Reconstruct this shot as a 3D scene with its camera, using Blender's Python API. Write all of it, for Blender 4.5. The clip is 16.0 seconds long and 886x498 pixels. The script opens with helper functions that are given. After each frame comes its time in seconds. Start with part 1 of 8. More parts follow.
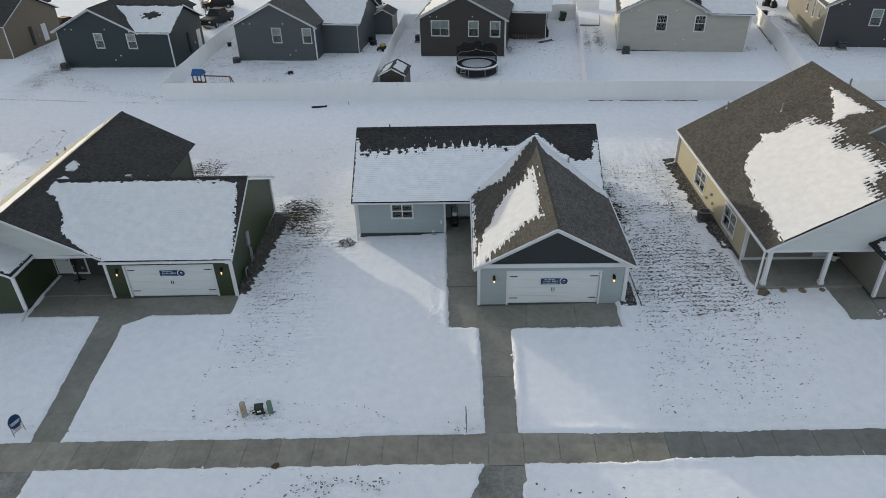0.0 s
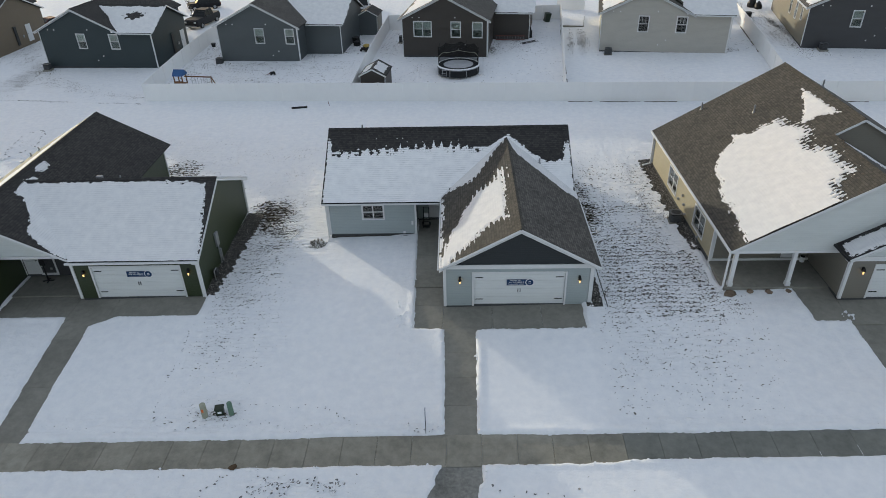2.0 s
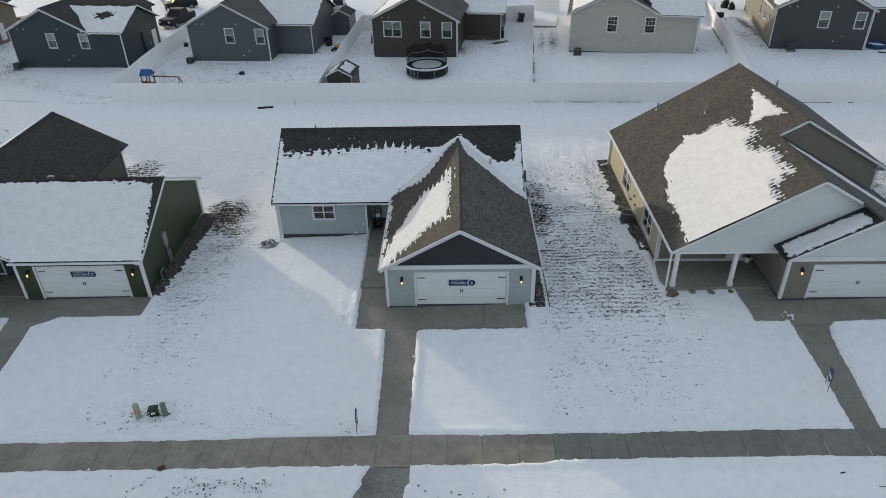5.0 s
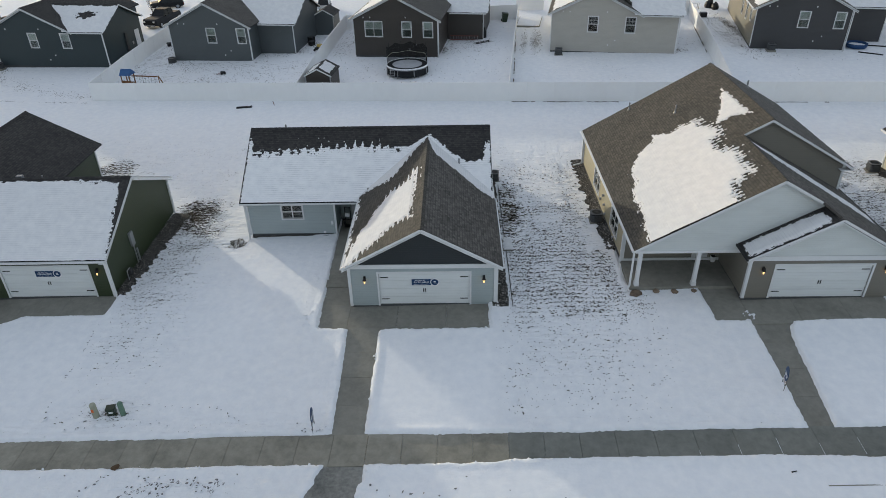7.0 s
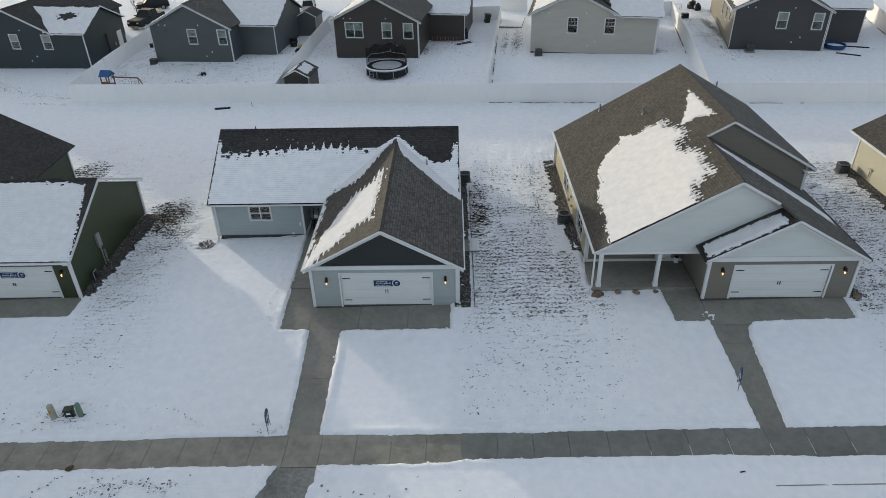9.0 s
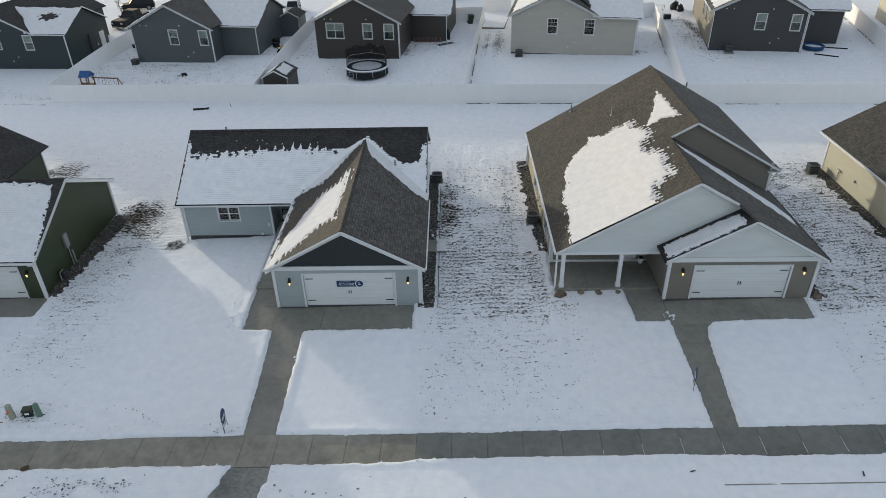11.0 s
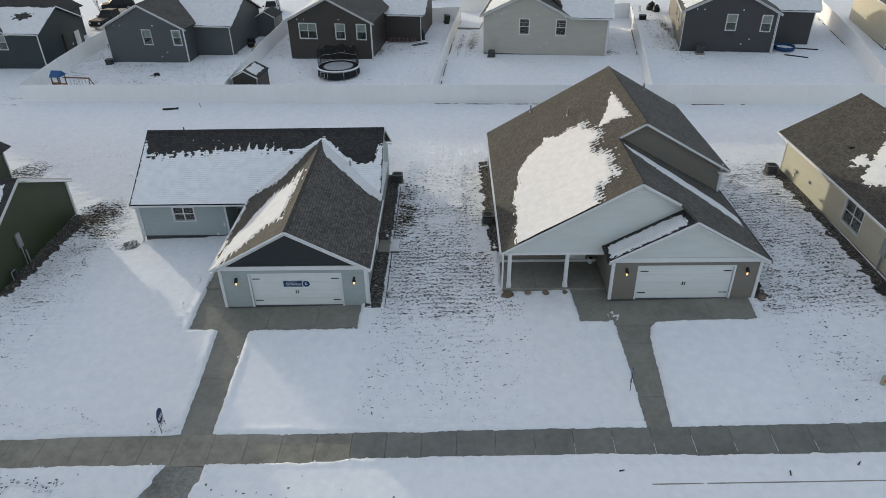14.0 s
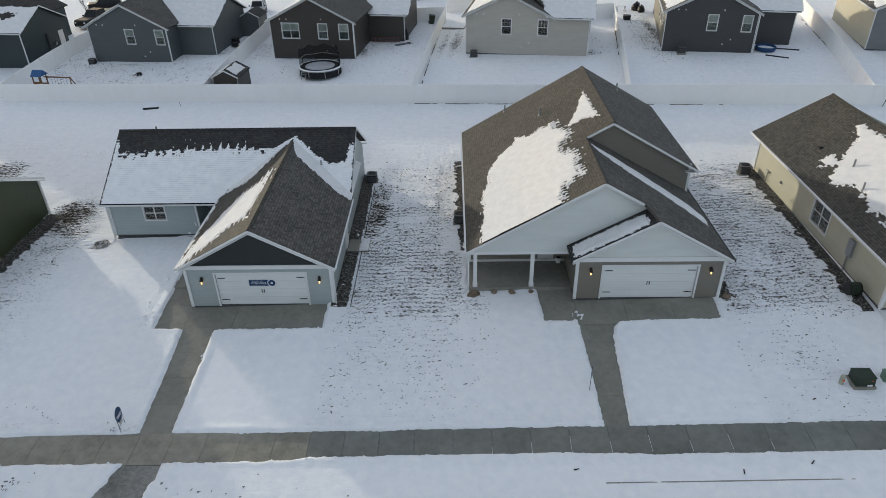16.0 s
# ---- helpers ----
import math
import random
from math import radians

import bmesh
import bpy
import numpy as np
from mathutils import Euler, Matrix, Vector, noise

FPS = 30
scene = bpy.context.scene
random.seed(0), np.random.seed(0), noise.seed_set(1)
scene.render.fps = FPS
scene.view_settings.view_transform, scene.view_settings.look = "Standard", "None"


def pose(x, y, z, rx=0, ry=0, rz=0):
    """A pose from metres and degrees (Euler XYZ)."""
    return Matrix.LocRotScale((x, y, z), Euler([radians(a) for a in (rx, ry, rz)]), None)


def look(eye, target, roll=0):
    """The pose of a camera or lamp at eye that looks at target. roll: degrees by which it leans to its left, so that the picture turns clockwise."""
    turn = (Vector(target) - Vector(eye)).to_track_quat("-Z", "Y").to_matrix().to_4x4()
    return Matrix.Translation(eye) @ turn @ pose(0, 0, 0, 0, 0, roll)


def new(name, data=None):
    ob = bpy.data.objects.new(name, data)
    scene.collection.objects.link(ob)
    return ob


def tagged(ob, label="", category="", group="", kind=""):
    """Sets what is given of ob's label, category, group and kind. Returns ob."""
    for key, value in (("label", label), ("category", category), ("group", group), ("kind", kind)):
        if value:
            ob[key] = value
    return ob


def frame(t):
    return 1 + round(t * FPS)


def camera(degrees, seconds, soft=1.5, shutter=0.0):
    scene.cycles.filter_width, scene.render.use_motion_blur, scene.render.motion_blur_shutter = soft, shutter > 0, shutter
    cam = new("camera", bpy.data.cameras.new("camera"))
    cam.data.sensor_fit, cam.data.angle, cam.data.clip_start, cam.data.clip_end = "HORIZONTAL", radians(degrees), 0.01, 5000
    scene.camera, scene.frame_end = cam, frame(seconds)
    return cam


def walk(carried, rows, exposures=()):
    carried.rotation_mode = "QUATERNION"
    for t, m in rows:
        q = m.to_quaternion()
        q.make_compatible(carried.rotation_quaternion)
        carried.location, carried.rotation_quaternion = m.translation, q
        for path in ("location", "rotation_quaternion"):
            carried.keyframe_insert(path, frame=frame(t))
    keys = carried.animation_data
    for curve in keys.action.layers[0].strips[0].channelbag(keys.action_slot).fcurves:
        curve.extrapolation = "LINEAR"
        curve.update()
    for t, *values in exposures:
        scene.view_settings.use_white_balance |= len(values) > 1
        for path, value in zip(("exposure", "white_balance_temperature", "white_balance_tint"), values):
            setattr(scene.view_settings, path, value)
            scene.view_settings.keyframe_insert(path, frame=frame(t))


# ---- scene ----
cam = camera(66.9, 16.0, soft=0.6)
PATH = [
    (0, (-0.119, -0.173, 22.097), (-0.209, 1.527, 21.046), -1.6),
    (0.5, (0.309, -0.148, 22.069), (0.22, 1.552, 21.019), -1.6),
    (1, (0.74, -0.1, 21.993), (0.652, 1.601, 20.945), -1.6),
    (1.5, (1.211, -0.095, 21.997), (1.123, 1.606, 20.949), -1.6),
    (2, (1.651, -0.064, 22.042), (1.565, 1.637, 20.993), -1.5),
    (2.5, (2.136, -0.038, 22.056), (2.051, 1.662, 21.006), -1.6),
    (3, (2.595, -0.017, 22.032), (2.512, 1.684, 20.983), -1.6),
    (3.5, (3.054, 0.001, 22.028), (2.973, 1.701, 20.978), -1.5),
    (4, (3.562, 0.027, 22.012), (3.483, 1.728, 20.962), -1.4),
    (6.5, (6.098, 0.079, 21.964), (6.022, 1.78, 20.915), -1.3),
    (7, (6.569, 0.092, 21.937), (6.494, 1.793, 20.888), -1.3),
    (7.5, (7.063, 0.088, 21.943), (6.989, 1.79, 20.895), -1.3),
    (8, (7.572, 0.08, 21.936), (7.499, 1.782, 20.888), -1.3),
    (8.5, (8.11, 0.082, 21.982), (8.036, 1.784, 20.933), -1.3),
    (9, (8.579, 0.079, 22.01), (8.507, 1.781, 20.961), -1.3),
    (11.5, (11.004, 0.025, 22.059), (10.938, 1.727, 21.011), -1.2),
    (12, (11.489, 0.04, 22.046), (11.424, 1.742, 20.998), -1.2),
    (12.5, (11.975, 0.046, 22.058), (11.909, 1.748, 21.01), -1.2),
    (13, (12.444, 0.036, 22.046), (12.378, 1.738, 20.998), -1.2),
    (13.5, (12.899, 0.037, 22.073), (12.834, 1.738, 21.024), -1.2),
    (14, (13.348, 0.026, 22.09), (13.285, 1.728, 21.041), -1.1),
    (14.5, (13.811, 0.013, 22.098), (13.748, 1.715, 21.049), -1.1),
    (15, (14.274, 0.023, 22.063), (14.212, 1.725, 21.015), -1.1),
    (15.5, (14.727, 0.025, 22.05), (14.666, 1.728, 21.002), -1.1),
    (16, (15.168, 0.011, 22.038), (15.108, 1.713, 20.99), -1.0),
]
walk(cam, [(t, look(eye, target, roll)) for t, eye, target, roll in PATH], exposures=[(0.0, 1.07, 7050, 12.5), (16.0, 1.07, 7050, 12.5)])

# ---- light ----
SUN_AZ, SUN_EL = 43.5, 8.7          # degrees left of straight ahead, and above the horizon
world = bpy.data.worlds.new("winter_sky")
scene.world = world
world.use_nodes = True
wn = world.node_tree
sky = wn.nodes.new("ShaderNodeTexSky")
sky.sky_type, sky.sun_disc = "NISHITA", False
sky.sun_elevation, sky.sun_rotation = radians(SUN_EL), radians(-SUN_AZ)
sky.air_density, sky.dust_density, sky.ozone_density = 1.0, 2.0, 1.0
haze = wn.nodes.new("ShaderNodeMix")          # thin high cloud evens out the clear sky
haze.data_type = "RGBA"
haze.inputs[0].default_value = 0.62
haze.inputs[7].default_value = (1.57, 1.86, 2.28, 1)
wn.links.new(sky.outputs[0], haze.inputs[6])
wn.links.new(haze.outputs[2], wn.nodes["Background"].inputs[0])
wn.nodes["Background"].inputs[1].default_value = 0.15
sun_data = bpy.data.lights.new("sun", "SUN")
sun_data.energy, sun_data.angle, sun_data.color = 1.16, radians(1.0), (0.975, 0.97, 0.83)
sun = new("sun", sun_data)
sx, sy = -math.sin(radians(SUN_AZ)), math.cos(radians(SUN_AZ))
sun.matrix_world = look((sx * 60, sy * 60, 60 * math.tan(radians(SUN_EL))), (0, 0, 0))


# ---- materials ----
def material(name, colour, rough=0.6, metal=0.0):
    m = bpy.data.materials.new(name)
    m.use_nodes = True
    b = m.node_tree.nodes["Principled BSDF"]
    b.inputs["Base Color"].default_value = (*colour, 1)
    b.inputs["Roughness"].default_value = rough
    b.inputs["Metallic"].default_value = metal
    return m, m.node_tree.nodes, m.node_tree.links, b


def coords(n, l, scale=(1, 1, 1), kind="Object"):
    c, mp = n.new("ShaderNodeTexCoord"), n.new("ShaderNodeMapping")
    mp.inputs["Scale"].default_value = scale
    l.new(c.outputs[kind], mp.inputs[0])
    return mp.outputs[0]


def world_coords(n, l, scale=(1, 1, 1)):
    c, mp = n.new("ShaderNodeNewGeometry"), n.new("ShaderNodeMapping")
    mp.inputs["Scale"].default_value = scale
    l.new(c.outputs["Position"], mp.inputs[0])
    return mp.outputs[0]


def noise_node(n, l, vec, scale, detail=4, rough=0.6):
    t = n.new("ShaderNodeTexNoise")
    t.inputs["Scale"].default_value, t.inputs["Detail"].default_value, t.inputs["Roughness"].default_value = scale, detail, rough
    l.new(vec, t.inputs["Vector"])
    return t.outputs["Fac"]


def ramp(n, l, fac, stops):
    r = n.new("ShaderNodeValToRGB")
    while len(r.color_ramp.elements) < len(stops):
        r.color_ramp.elements.new(0.5)
    for e, (p, c) in zip(r.color_ramp.elements, stops):
        e.position, e.color = p, (*c, 1)
    l.new(fac, r.inputs[0])
    return r.outputs[0]


def maths(n, l, op, a, b=None, c=None):
    q = n.new("ShaderNodeMath")
    q.operation = op
    for k, v in enumerate((a, b, c)):
        if v is None:
            continue
        if isinstance(v, (int, float)):
            q.inputs[k].default_value = v
        else:
            l.new(v, q.inputs[k])
    return q.outputs[0]


def mix_colour(n, l, fac, a, b, how="MIX"):
    q = n.new("ShaderNodeMix")
    q.data_type, q.blend_type = "RGBA", how
    for k, v in ((0, fac), (6, a), (7, b)):
        if isinstance(v, (int, float)):
            q.inputs[k].default_value = v
        elif isinstance(v, tuple):
            q.inputs[k].default_value = (*v, 1)
        else:
            l.new(v, q.inputs[k])
    return q.outputs[2]


def bump(n, l, b, height, strength=0.3, dist=0.02):
    q = n.new("ShaderNodeBump")
    q.inputs["Strength"].default_value, q.inputs["Distance"].default_value = strength, dist
    l.new(height, q.inputs["Height"])
    l.new(q.outputs[0], b.inputs["Normal"])


def mottled(name, c1, c2, scale, rough=0.6, metal=0.0, strength=0.15, dist=0.01, per_piece=0.0):
    m, n, l, b = material(name, c1, rough, metal)
    b.inputs["Specular IOR Level"].default_value = 0.22
    v = world_coords(n, l)
    big = noise_node(n, l, v, scale * 0.12, 3)
    fine = noise_node(n, l, v, scale, 5, 0.7)
    mixed = maths(n, l, "ADD", maths(n, l, "MULTIPLY", big, 0.5), maths(n, l, "MULTIPLY", fine, 0.5))
    col = ramp(n, l, mixed, [(0.3, c1), (0.7, c2)])
    if per_piece:
        info = n.new("ShaderNodeObjectInfo")
        k = maths(n, l, "ADD", maths(n, l, "MULTIPLY", info.outputs["Random"], per_piece), 1 - per_piece / 2)
        col = mix_colour(n, l, 1.0, col, ramp(n, l, maths(n, l, "MULTIPLY", k, 0.5), [(0, (0, 0, 0)), (1, (2, 2, 2))]), "MULTIPLY")
    l.new(col, b.inputs["Base Color"])
    bump(n, l, b, fine, strength, dist)
    return m


def siding(name, colour, course=0.115, groove_tone=0.74):
    """Horizontal vinyl lap siding: z of the wall's own frame gives the courses."""
    m, n, l, b = material(name, colour, 0.5)
    v = coords(n, l)
    sep = n.new("ShaderNodeSeparateXYZ")
    l.new(v, sep.inputs[0])
    lap = maths(n, l, "FRACT", maths(n, l, "DIVIDE", sep.outputs[2], course))
    groove = ramp(n, l, lap, [(0.0, (groove_tone,) * 3), (0.13, (1, 1, 1))])
    weather = noise_node(n, l, coords(n, l, (0.5, 0.5, 2.2)), 1.3, 4)
    tone = ramp(n, l, weather, [(0.25, tuple(c * 0.94 for c in colour)), (0.75, tuple(min(1, c * 1.05) for c in colour))])
    l.new(mix_colour(n, l, 1.0, tone, groove, "MULTIPLY"), b.inputs["Base Color"])
    bump(n, l, b, maths(n, l, "SUBTRACT", 1.0, lap), 0.5, 0.012)
    return m


def shingles(name, dark, light):
    """Asphalt shingles laid in courses: x along the eave, y up the slope."""
    m, n, l, b = material(name, dark, 0.9)
    v = coords(n, l)
    br = n.new("ShaderNodeTexBrick")
    br.offset, br.squash = 0.5, 1.0
    for k, val in (("Scale", 1.0), ("Mortar Size", 0.009), ("Mortar Smooth", 0.3), ("Bias", 0.0), ("Brick Width", 0.2), ("Row Height", 0.15)):
        br.inputs[k].default_value = val
    br.inputs["Color1"].default_value, br.inputs["Color2"].default_value = (0, 0, 0, 1), (1, 1, 1, 1)
    br.inputs["Mortar"].default_value = (0.0, 0.0, 0.0, 1)
    l.new(v, br.inputs["Vector"])
    speck = noise_node(n, l, v, 6.5, 5, 0.85)
    patch = noise_node(n, l, v, 0.5, 3)
    k = maths(n, l, "ADD", maths(n, l, "MULTIPLY", br.outputs["Color"], 0.3), maths(n, l, "ADD", maths(n, l, "MULTIPLY", speck, 0.6), maths(n, l, "MULTIPLY", patch, 0.35)))
    col = ramp(n, l, k, [(0.35, dark), (0.9, light)])
    sep = n.new("ShaderNodeSeparateXYZ")
    l.new(v, sep.inputs[0])
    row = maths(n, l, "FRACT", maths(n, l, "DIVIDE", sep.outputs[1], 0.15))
    # shade at the edge of each course, multiplied into the colour
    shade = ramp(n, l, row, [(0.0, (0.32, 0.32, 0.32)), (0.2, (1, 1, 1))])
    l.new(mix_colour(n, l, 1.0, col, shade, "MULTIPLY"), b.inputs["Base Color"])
    bump(n, l, b, maths(n, l, "ADD", maths(n, l, "SUBTRACT", 1.0, row), maths(n, l, "MULTIPLY", br.outputs["Color"], 0.4)), 0.5, 0.015)
    return m


def snow_material(name, bare=False):
    m, n, l, b = material(name, (0.86, 0.87, 0.89), 0.85)
    b.inputs["Specular IOR Level"].default_value = 0.12
    v = world_coords(n, l)
    crust = noise_node(n, l, v, 2.2, 6, 0.62)
    grain = noise_node(n, l, v, 14, 4, 0.7)
    tone = ramp(n, l, crust, [(0.3, (0.80, 0.815, 0.845)), (0.7, (0.89, 0.895, 0.905))])
    height = maths(n, l, "ADD", crust, maths(n, l, "MULTIPLY", grain, 0.34))
    if bare:
        at = n.new("ShaderNodeAttribute")
        at.attribute_name = "bare"
        clod = noise_node(n, l, world_coords(n, l, (6.5, 15.0, 6.5)), 1.0, 4, 0.62)
        wide = noise_node(n, l, world_coords(n, l, (0.35, 0.9, 0.35)), 1.0, 3, 0.5)
        k = maths(n, l, "ADD", clod, maths(n, l, "MULTIPLY", maths(n, l, "SUBTRACT", wide, 0.5), 0.3))
        k = maths(n, l, "ADD", k, maths(n, l, "MULTIPLY", maths(n, l, "SUBTRACT", at.outputs["Fac"], 1.0), 0.36))
        cover = ramp(n, l, k, [(0.535, (0, 0, 0)), (0.585, (1, 1, 1))])
        soil = ramp(n, l, grain, [(0.3, (0.03, 0.024, 0.016)), (0.52, (0.07, 0.054, 0.034)), (0.75, (0.14, 0.11, 0.07))])
        furrow = noise_node(n, l, world_coords(n, l, (0.7, 4.2, 0.7)), 1.0, 3, 0.6)
        height = maths(n, l, "ADD", height, maths(n, l, "MULTIPLY", furrow, maths(n, l, "MULTIPLY", at.outputs["Fac"], 2.0)))
        tone = mix_colour(n, l, cover, tone, soil)
        away = n.new("ShaderNodeSeparateXYZ")
        l.new(v, away.inputs[0])
        rows = noise_node(n, l, world_coords(n, l, (3.4, 0.45, 1.0)), 1.0, 3, 0.6)
        height = maths(n, l, "ADD", height, maths(n, l, "MULTIPLY", rows, maths(n, l, "MULTIPLY", ramp(n, l, maths(n, l, "MULTIPLY_ADD", away.outputs[1], 0.2, -7.6), [(0, (0, 0, 0)), (1, (1, 1, 1))]), 0.9)))
        height = maths(n, l, "SUBTRACT", height, maths(n, l, "MULTIPLY", cover, 0.6))
        ev = n.new("ShaderNodeAttribute")
        ev.attribute_name = "even"
        height = maths(n, l, "MULTIPLY", height, maths(n, l, "MULTIPLY_ADD", ev.outputs["Fac"], -0.8, 1.0))
    l.new(tone, b.inputs["Base Color"])
    bump(n, l, b, height, 0.9, 0.09)
    return m


def roof_snow_material(name, streak, ragged, white=0.76):
    """Snow on shingles: it thins out tab by tab where the sheet's cover runs down to nothing."""
    m, n, l, b = material(name, (0.78, 0.78, 0.79), 0.85)
    b.inputs["Specular IOR Level"].default_value = 0.12
    v = coords(n, l)
    sep = n.new("ShaderNodeSeparateXYZ")
    l.new(v, sep.inputs[0])
    wob = noise_node(n, l, coords(n, l, (3.0, 5.0, 1.0)), 1.0, 4, 0.65)
    row = maths(n, l, "FRACT", maths(n, l, "ADD", maths(n, l, "DIVIDE", sep.outputs[1], 0.15), maths(n, l, "MULTIPLY", wob, 0.45)))
    line = ramp(n, l, row, [(0.0, (0, 0, 0)), (0.1, (1, 1, 1)), (0.22, (1, 1, 1)), (0.34, (0, 0, 0))])
    thin = ramp(n, l, noise_node(n, l, coords(n, l, (1.1, 1.6, 1.0)), 1.0, 5, 0.65), [(0.4, (0, 0, 0)), (0.68, (1, 1, 1))])
    k = maths(n, l, "MULTIPLY", line, maths(n, l, "MULTIPLY", thin, streak))
    crust = noise_node(n, l, v, 2.2, 6, 0.62)
    tone = ramp(n, l, crust, [(0.3, (white - 0.05, white - 0.045, white - 0.03)), (0.7, (white + 0.05, white + 0.05, white + 0.05))])
    l.new(mix_colour(n, l, k, tone, (0.25, 0.255, 0.27)), b.inputs["Base Color"])
    bump(n, l, b, maths(n, l, "SUBTRACT", crust, maths(n, l, "MULTIPLY", line, 0.1 + streak * 0.2)), 0.3, 0.035)
    at = n.new("ShaderNodeAttribute")
    at.attribute_name = "cover"
    br = n.new("ShaderNodeTexBrick")
    br.offset = 0.5
    for key, val in (("Scale", 1.0), ("Mortar Size", 0.004), ("Mortar Smooth", 0.5), ("Bias", 0.0), ("Brick Width", 0.24), ("Row Height", 0.15)):
        br.inputs[key].default_value = val
    br.inputs["Color1"].default_value, br.inputs["Color2"].default_value, br.inputs["Mortar"].default_value = (0.1, 0.1, 0.1, 1), (1, 1, 1, 1), (0, 0, 0, 1)
    l.new(v, br.inputs["Vector"])
    fine = noise_node(n, l, coords(n, l, (5.0, 9.0, 1.0)), 1.0, 4, 0.7)
    c = maths(n, l, "ADD", at.outputs["Fac"], maths(n, l, "MULTIPLY", maths(n, l, "SUBTRACT", br.outputs["Color"], 0.55), ragged))
    c = maths(n, l, "ADD", c, maths(n, l, "MULTIPLY", maths(n, l, "SUBTRACT", fine, 0.5), 0.12 + ragged * 0.5))
    lies = ramp(n, l, maths(n, l, "MULTIPLY_ADD", c, 4.0, 0.5), [(0.45, (0, 0, 0)), (0.55, (1, 1, 1))])
    bare, both = n.new("ShaderNodeBsdfTransparent"), n.new("ShaderNodeMixShader")
    l.new(lies, both.inputs[0])
    l.new(bare.outputs[0], both.inputs[1])
    l.new(b.outputs[0], both.inputs[2])
    l.new(both.outputs[0], n["Material Output"].inputs[0])
    return m


def glass_material(name):
    m, n, l, b = material(name, (0.8, 0.86, 0.84), 0.03)
    b.inputs["Transmission Weight"].default_value = 1.0
    b.inputs["IOR"].default_value = 1.5
    return m


SNOW = snow_material("snow")
SNOW_ROOF = roof_snow_material("snow_on_shingles", 0.24, 0.16, 0.72)
SNOW_RAGGED = roof_snow_material("melting_snow_on_shingles", 0.1, 0.3, 0.67)
SNOW_SMOOTH = roof_snow_material("drifted_snow_on_shingles", 0.24, 0.13, 0.76)
SNOW_THIN = roof_snow_material("thin_snow_on_shingles", 0.42, 0.16, 0.85)
# warm tan of sunlit shingles, put into the colour
SUN_TAN = mottled("sun_tinted_shingles", (0.27, 0.255, 0.2), (0.42, 0.4, 0.32), 5.0, 0.9)
SNOW_GROUND = snow_material("snow_over_soil", True)
CONCRETE = mottled("concrete", (0.165, 0.16, 0.138), (0.285, 0.275, 0.24), 3.0, 0.85, 0, 0.1, 0.006, 0.1)
CONCRETE_STAINED = mottled("stained_concrete", (0.155, 0.148, 0.122), (0.36, 0.34, 0.285), 2.0, 0.85, 0, 0.1, 0.006, 0.15)
CONCRETE_DAMP = mottled("damp_grey_concrete", (0.12, 0.125, 0.112), (0.235, 0.24, 0.215), 2.4, 0.8, 0, 0.1, 0.006, 0.12)
FOUNDATION = mottled("foundation_concrete", (0.05, 0.055, 0.06), (0.1, 0.1, 0.1), 6.0, 0.9)
GRAVEL, gn, gl_, gb = material("dark_gravel", (0.08, 0.08, 0.08), 0.95)
gb.inputs["Specular IOR Level"].default_value = 0.2
pebble = gn.new("ShaderNodeTexVoronoi")
pebble.inputs["Scale"].default_value = 19.0
gl_.new(world_coords(gn, gl_), pebble.inputs["Vector"])
grey = gn.new("ShaderNodeSeparateColor")
gl_.new(pebble.outputs["Color"], grey.inputs[0])
gl_.new(ramp(gn, gl_, grey.outputs[0], [(0.1, (0.03, 0.028, 0.026)), (0.6, (0.07, 0.066, 0.06)), (0.85, (0.14, 0.13, 0.118)), (1.0, (0.34, 0.32, 0.3))]), gb.inputs["Base Color"])
bump(gn, gl_, gb, maths(gn, gl_, "SUBTRACT", 1.0, pebble.outputs["Distance"]), 0.8, 0.05)
TRIM = mottled("white_trim", (0.6, 0.615, 0.625), (0.71, 0.715, 0.72), 2.0, 0.45, 0, 0.03)
DOOR_WHITE = siding("white_door_paint", (0.68, 0.705, 0.705), 0.178, 0.88)
VINYL = mottled("white_vinyl", (0.82, 0.82, 0.82), (0.88, 0.88, 0.87), 1.5, 0.5, 0, 0.05, 0.004, 0.03)
BLACK = mottled("black_metal", (0.012, 0.012, 0.013), (0.03, 0.03, 0.03), 8.0, 0.45)
DARK_GREY = mottled("dark_grey_metal", (0.03, 0.032, 0.034), (0.07, 0.072, 0.074), 8.0, 0.5, 0.4)
GREY_METAL = mottled("galvanised_metal", (0.25, 0.26, 0.27), (0.38, 0.39, 0.4), 6.0, 0.45, 0.5)
GLASS = glass_material("window_glass")
BLIND_DIM = mottled("dimmed_blind", (0.1, 0.12, 0.115), (0.17, 0.19, 0.18), 5.0, 0.7)
BLIND = mottled("pale_blind", (0.45, 0.5, 0.48), (0.56, 0.6, 0.57), 5.0, 0.7)
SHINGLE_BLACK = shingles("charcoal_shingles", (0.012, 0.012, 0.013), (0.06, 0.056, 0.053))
SHINGLE_BROWN = shingles("brown_shingles", (0.021, 0.02, 0.0175), (0.096, 0.088, 0.074))
SHINGLE_GREY = shingles("grey_shingles", (0.028, 0.026, 0.024), (0.155, 0.143, 0.13))
SID_BLUEGREY = siding("light_blue_grey_siding", (0.335, 0.385, 0.39))
SID_NAVY = siding("navy_gable_siding", (0.013, 0.019, 0.023))
SID_GREEN = siding("dark_olive_siding", (0.028, 0.042, 0.017))
SID_PALE = siding("pale_grey_siding", (0.59, 0.62, 0.61), 0.115, 0.9)
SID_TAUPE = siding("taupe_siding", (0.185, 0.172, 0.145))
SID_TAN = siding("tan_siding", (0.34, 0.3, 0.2))
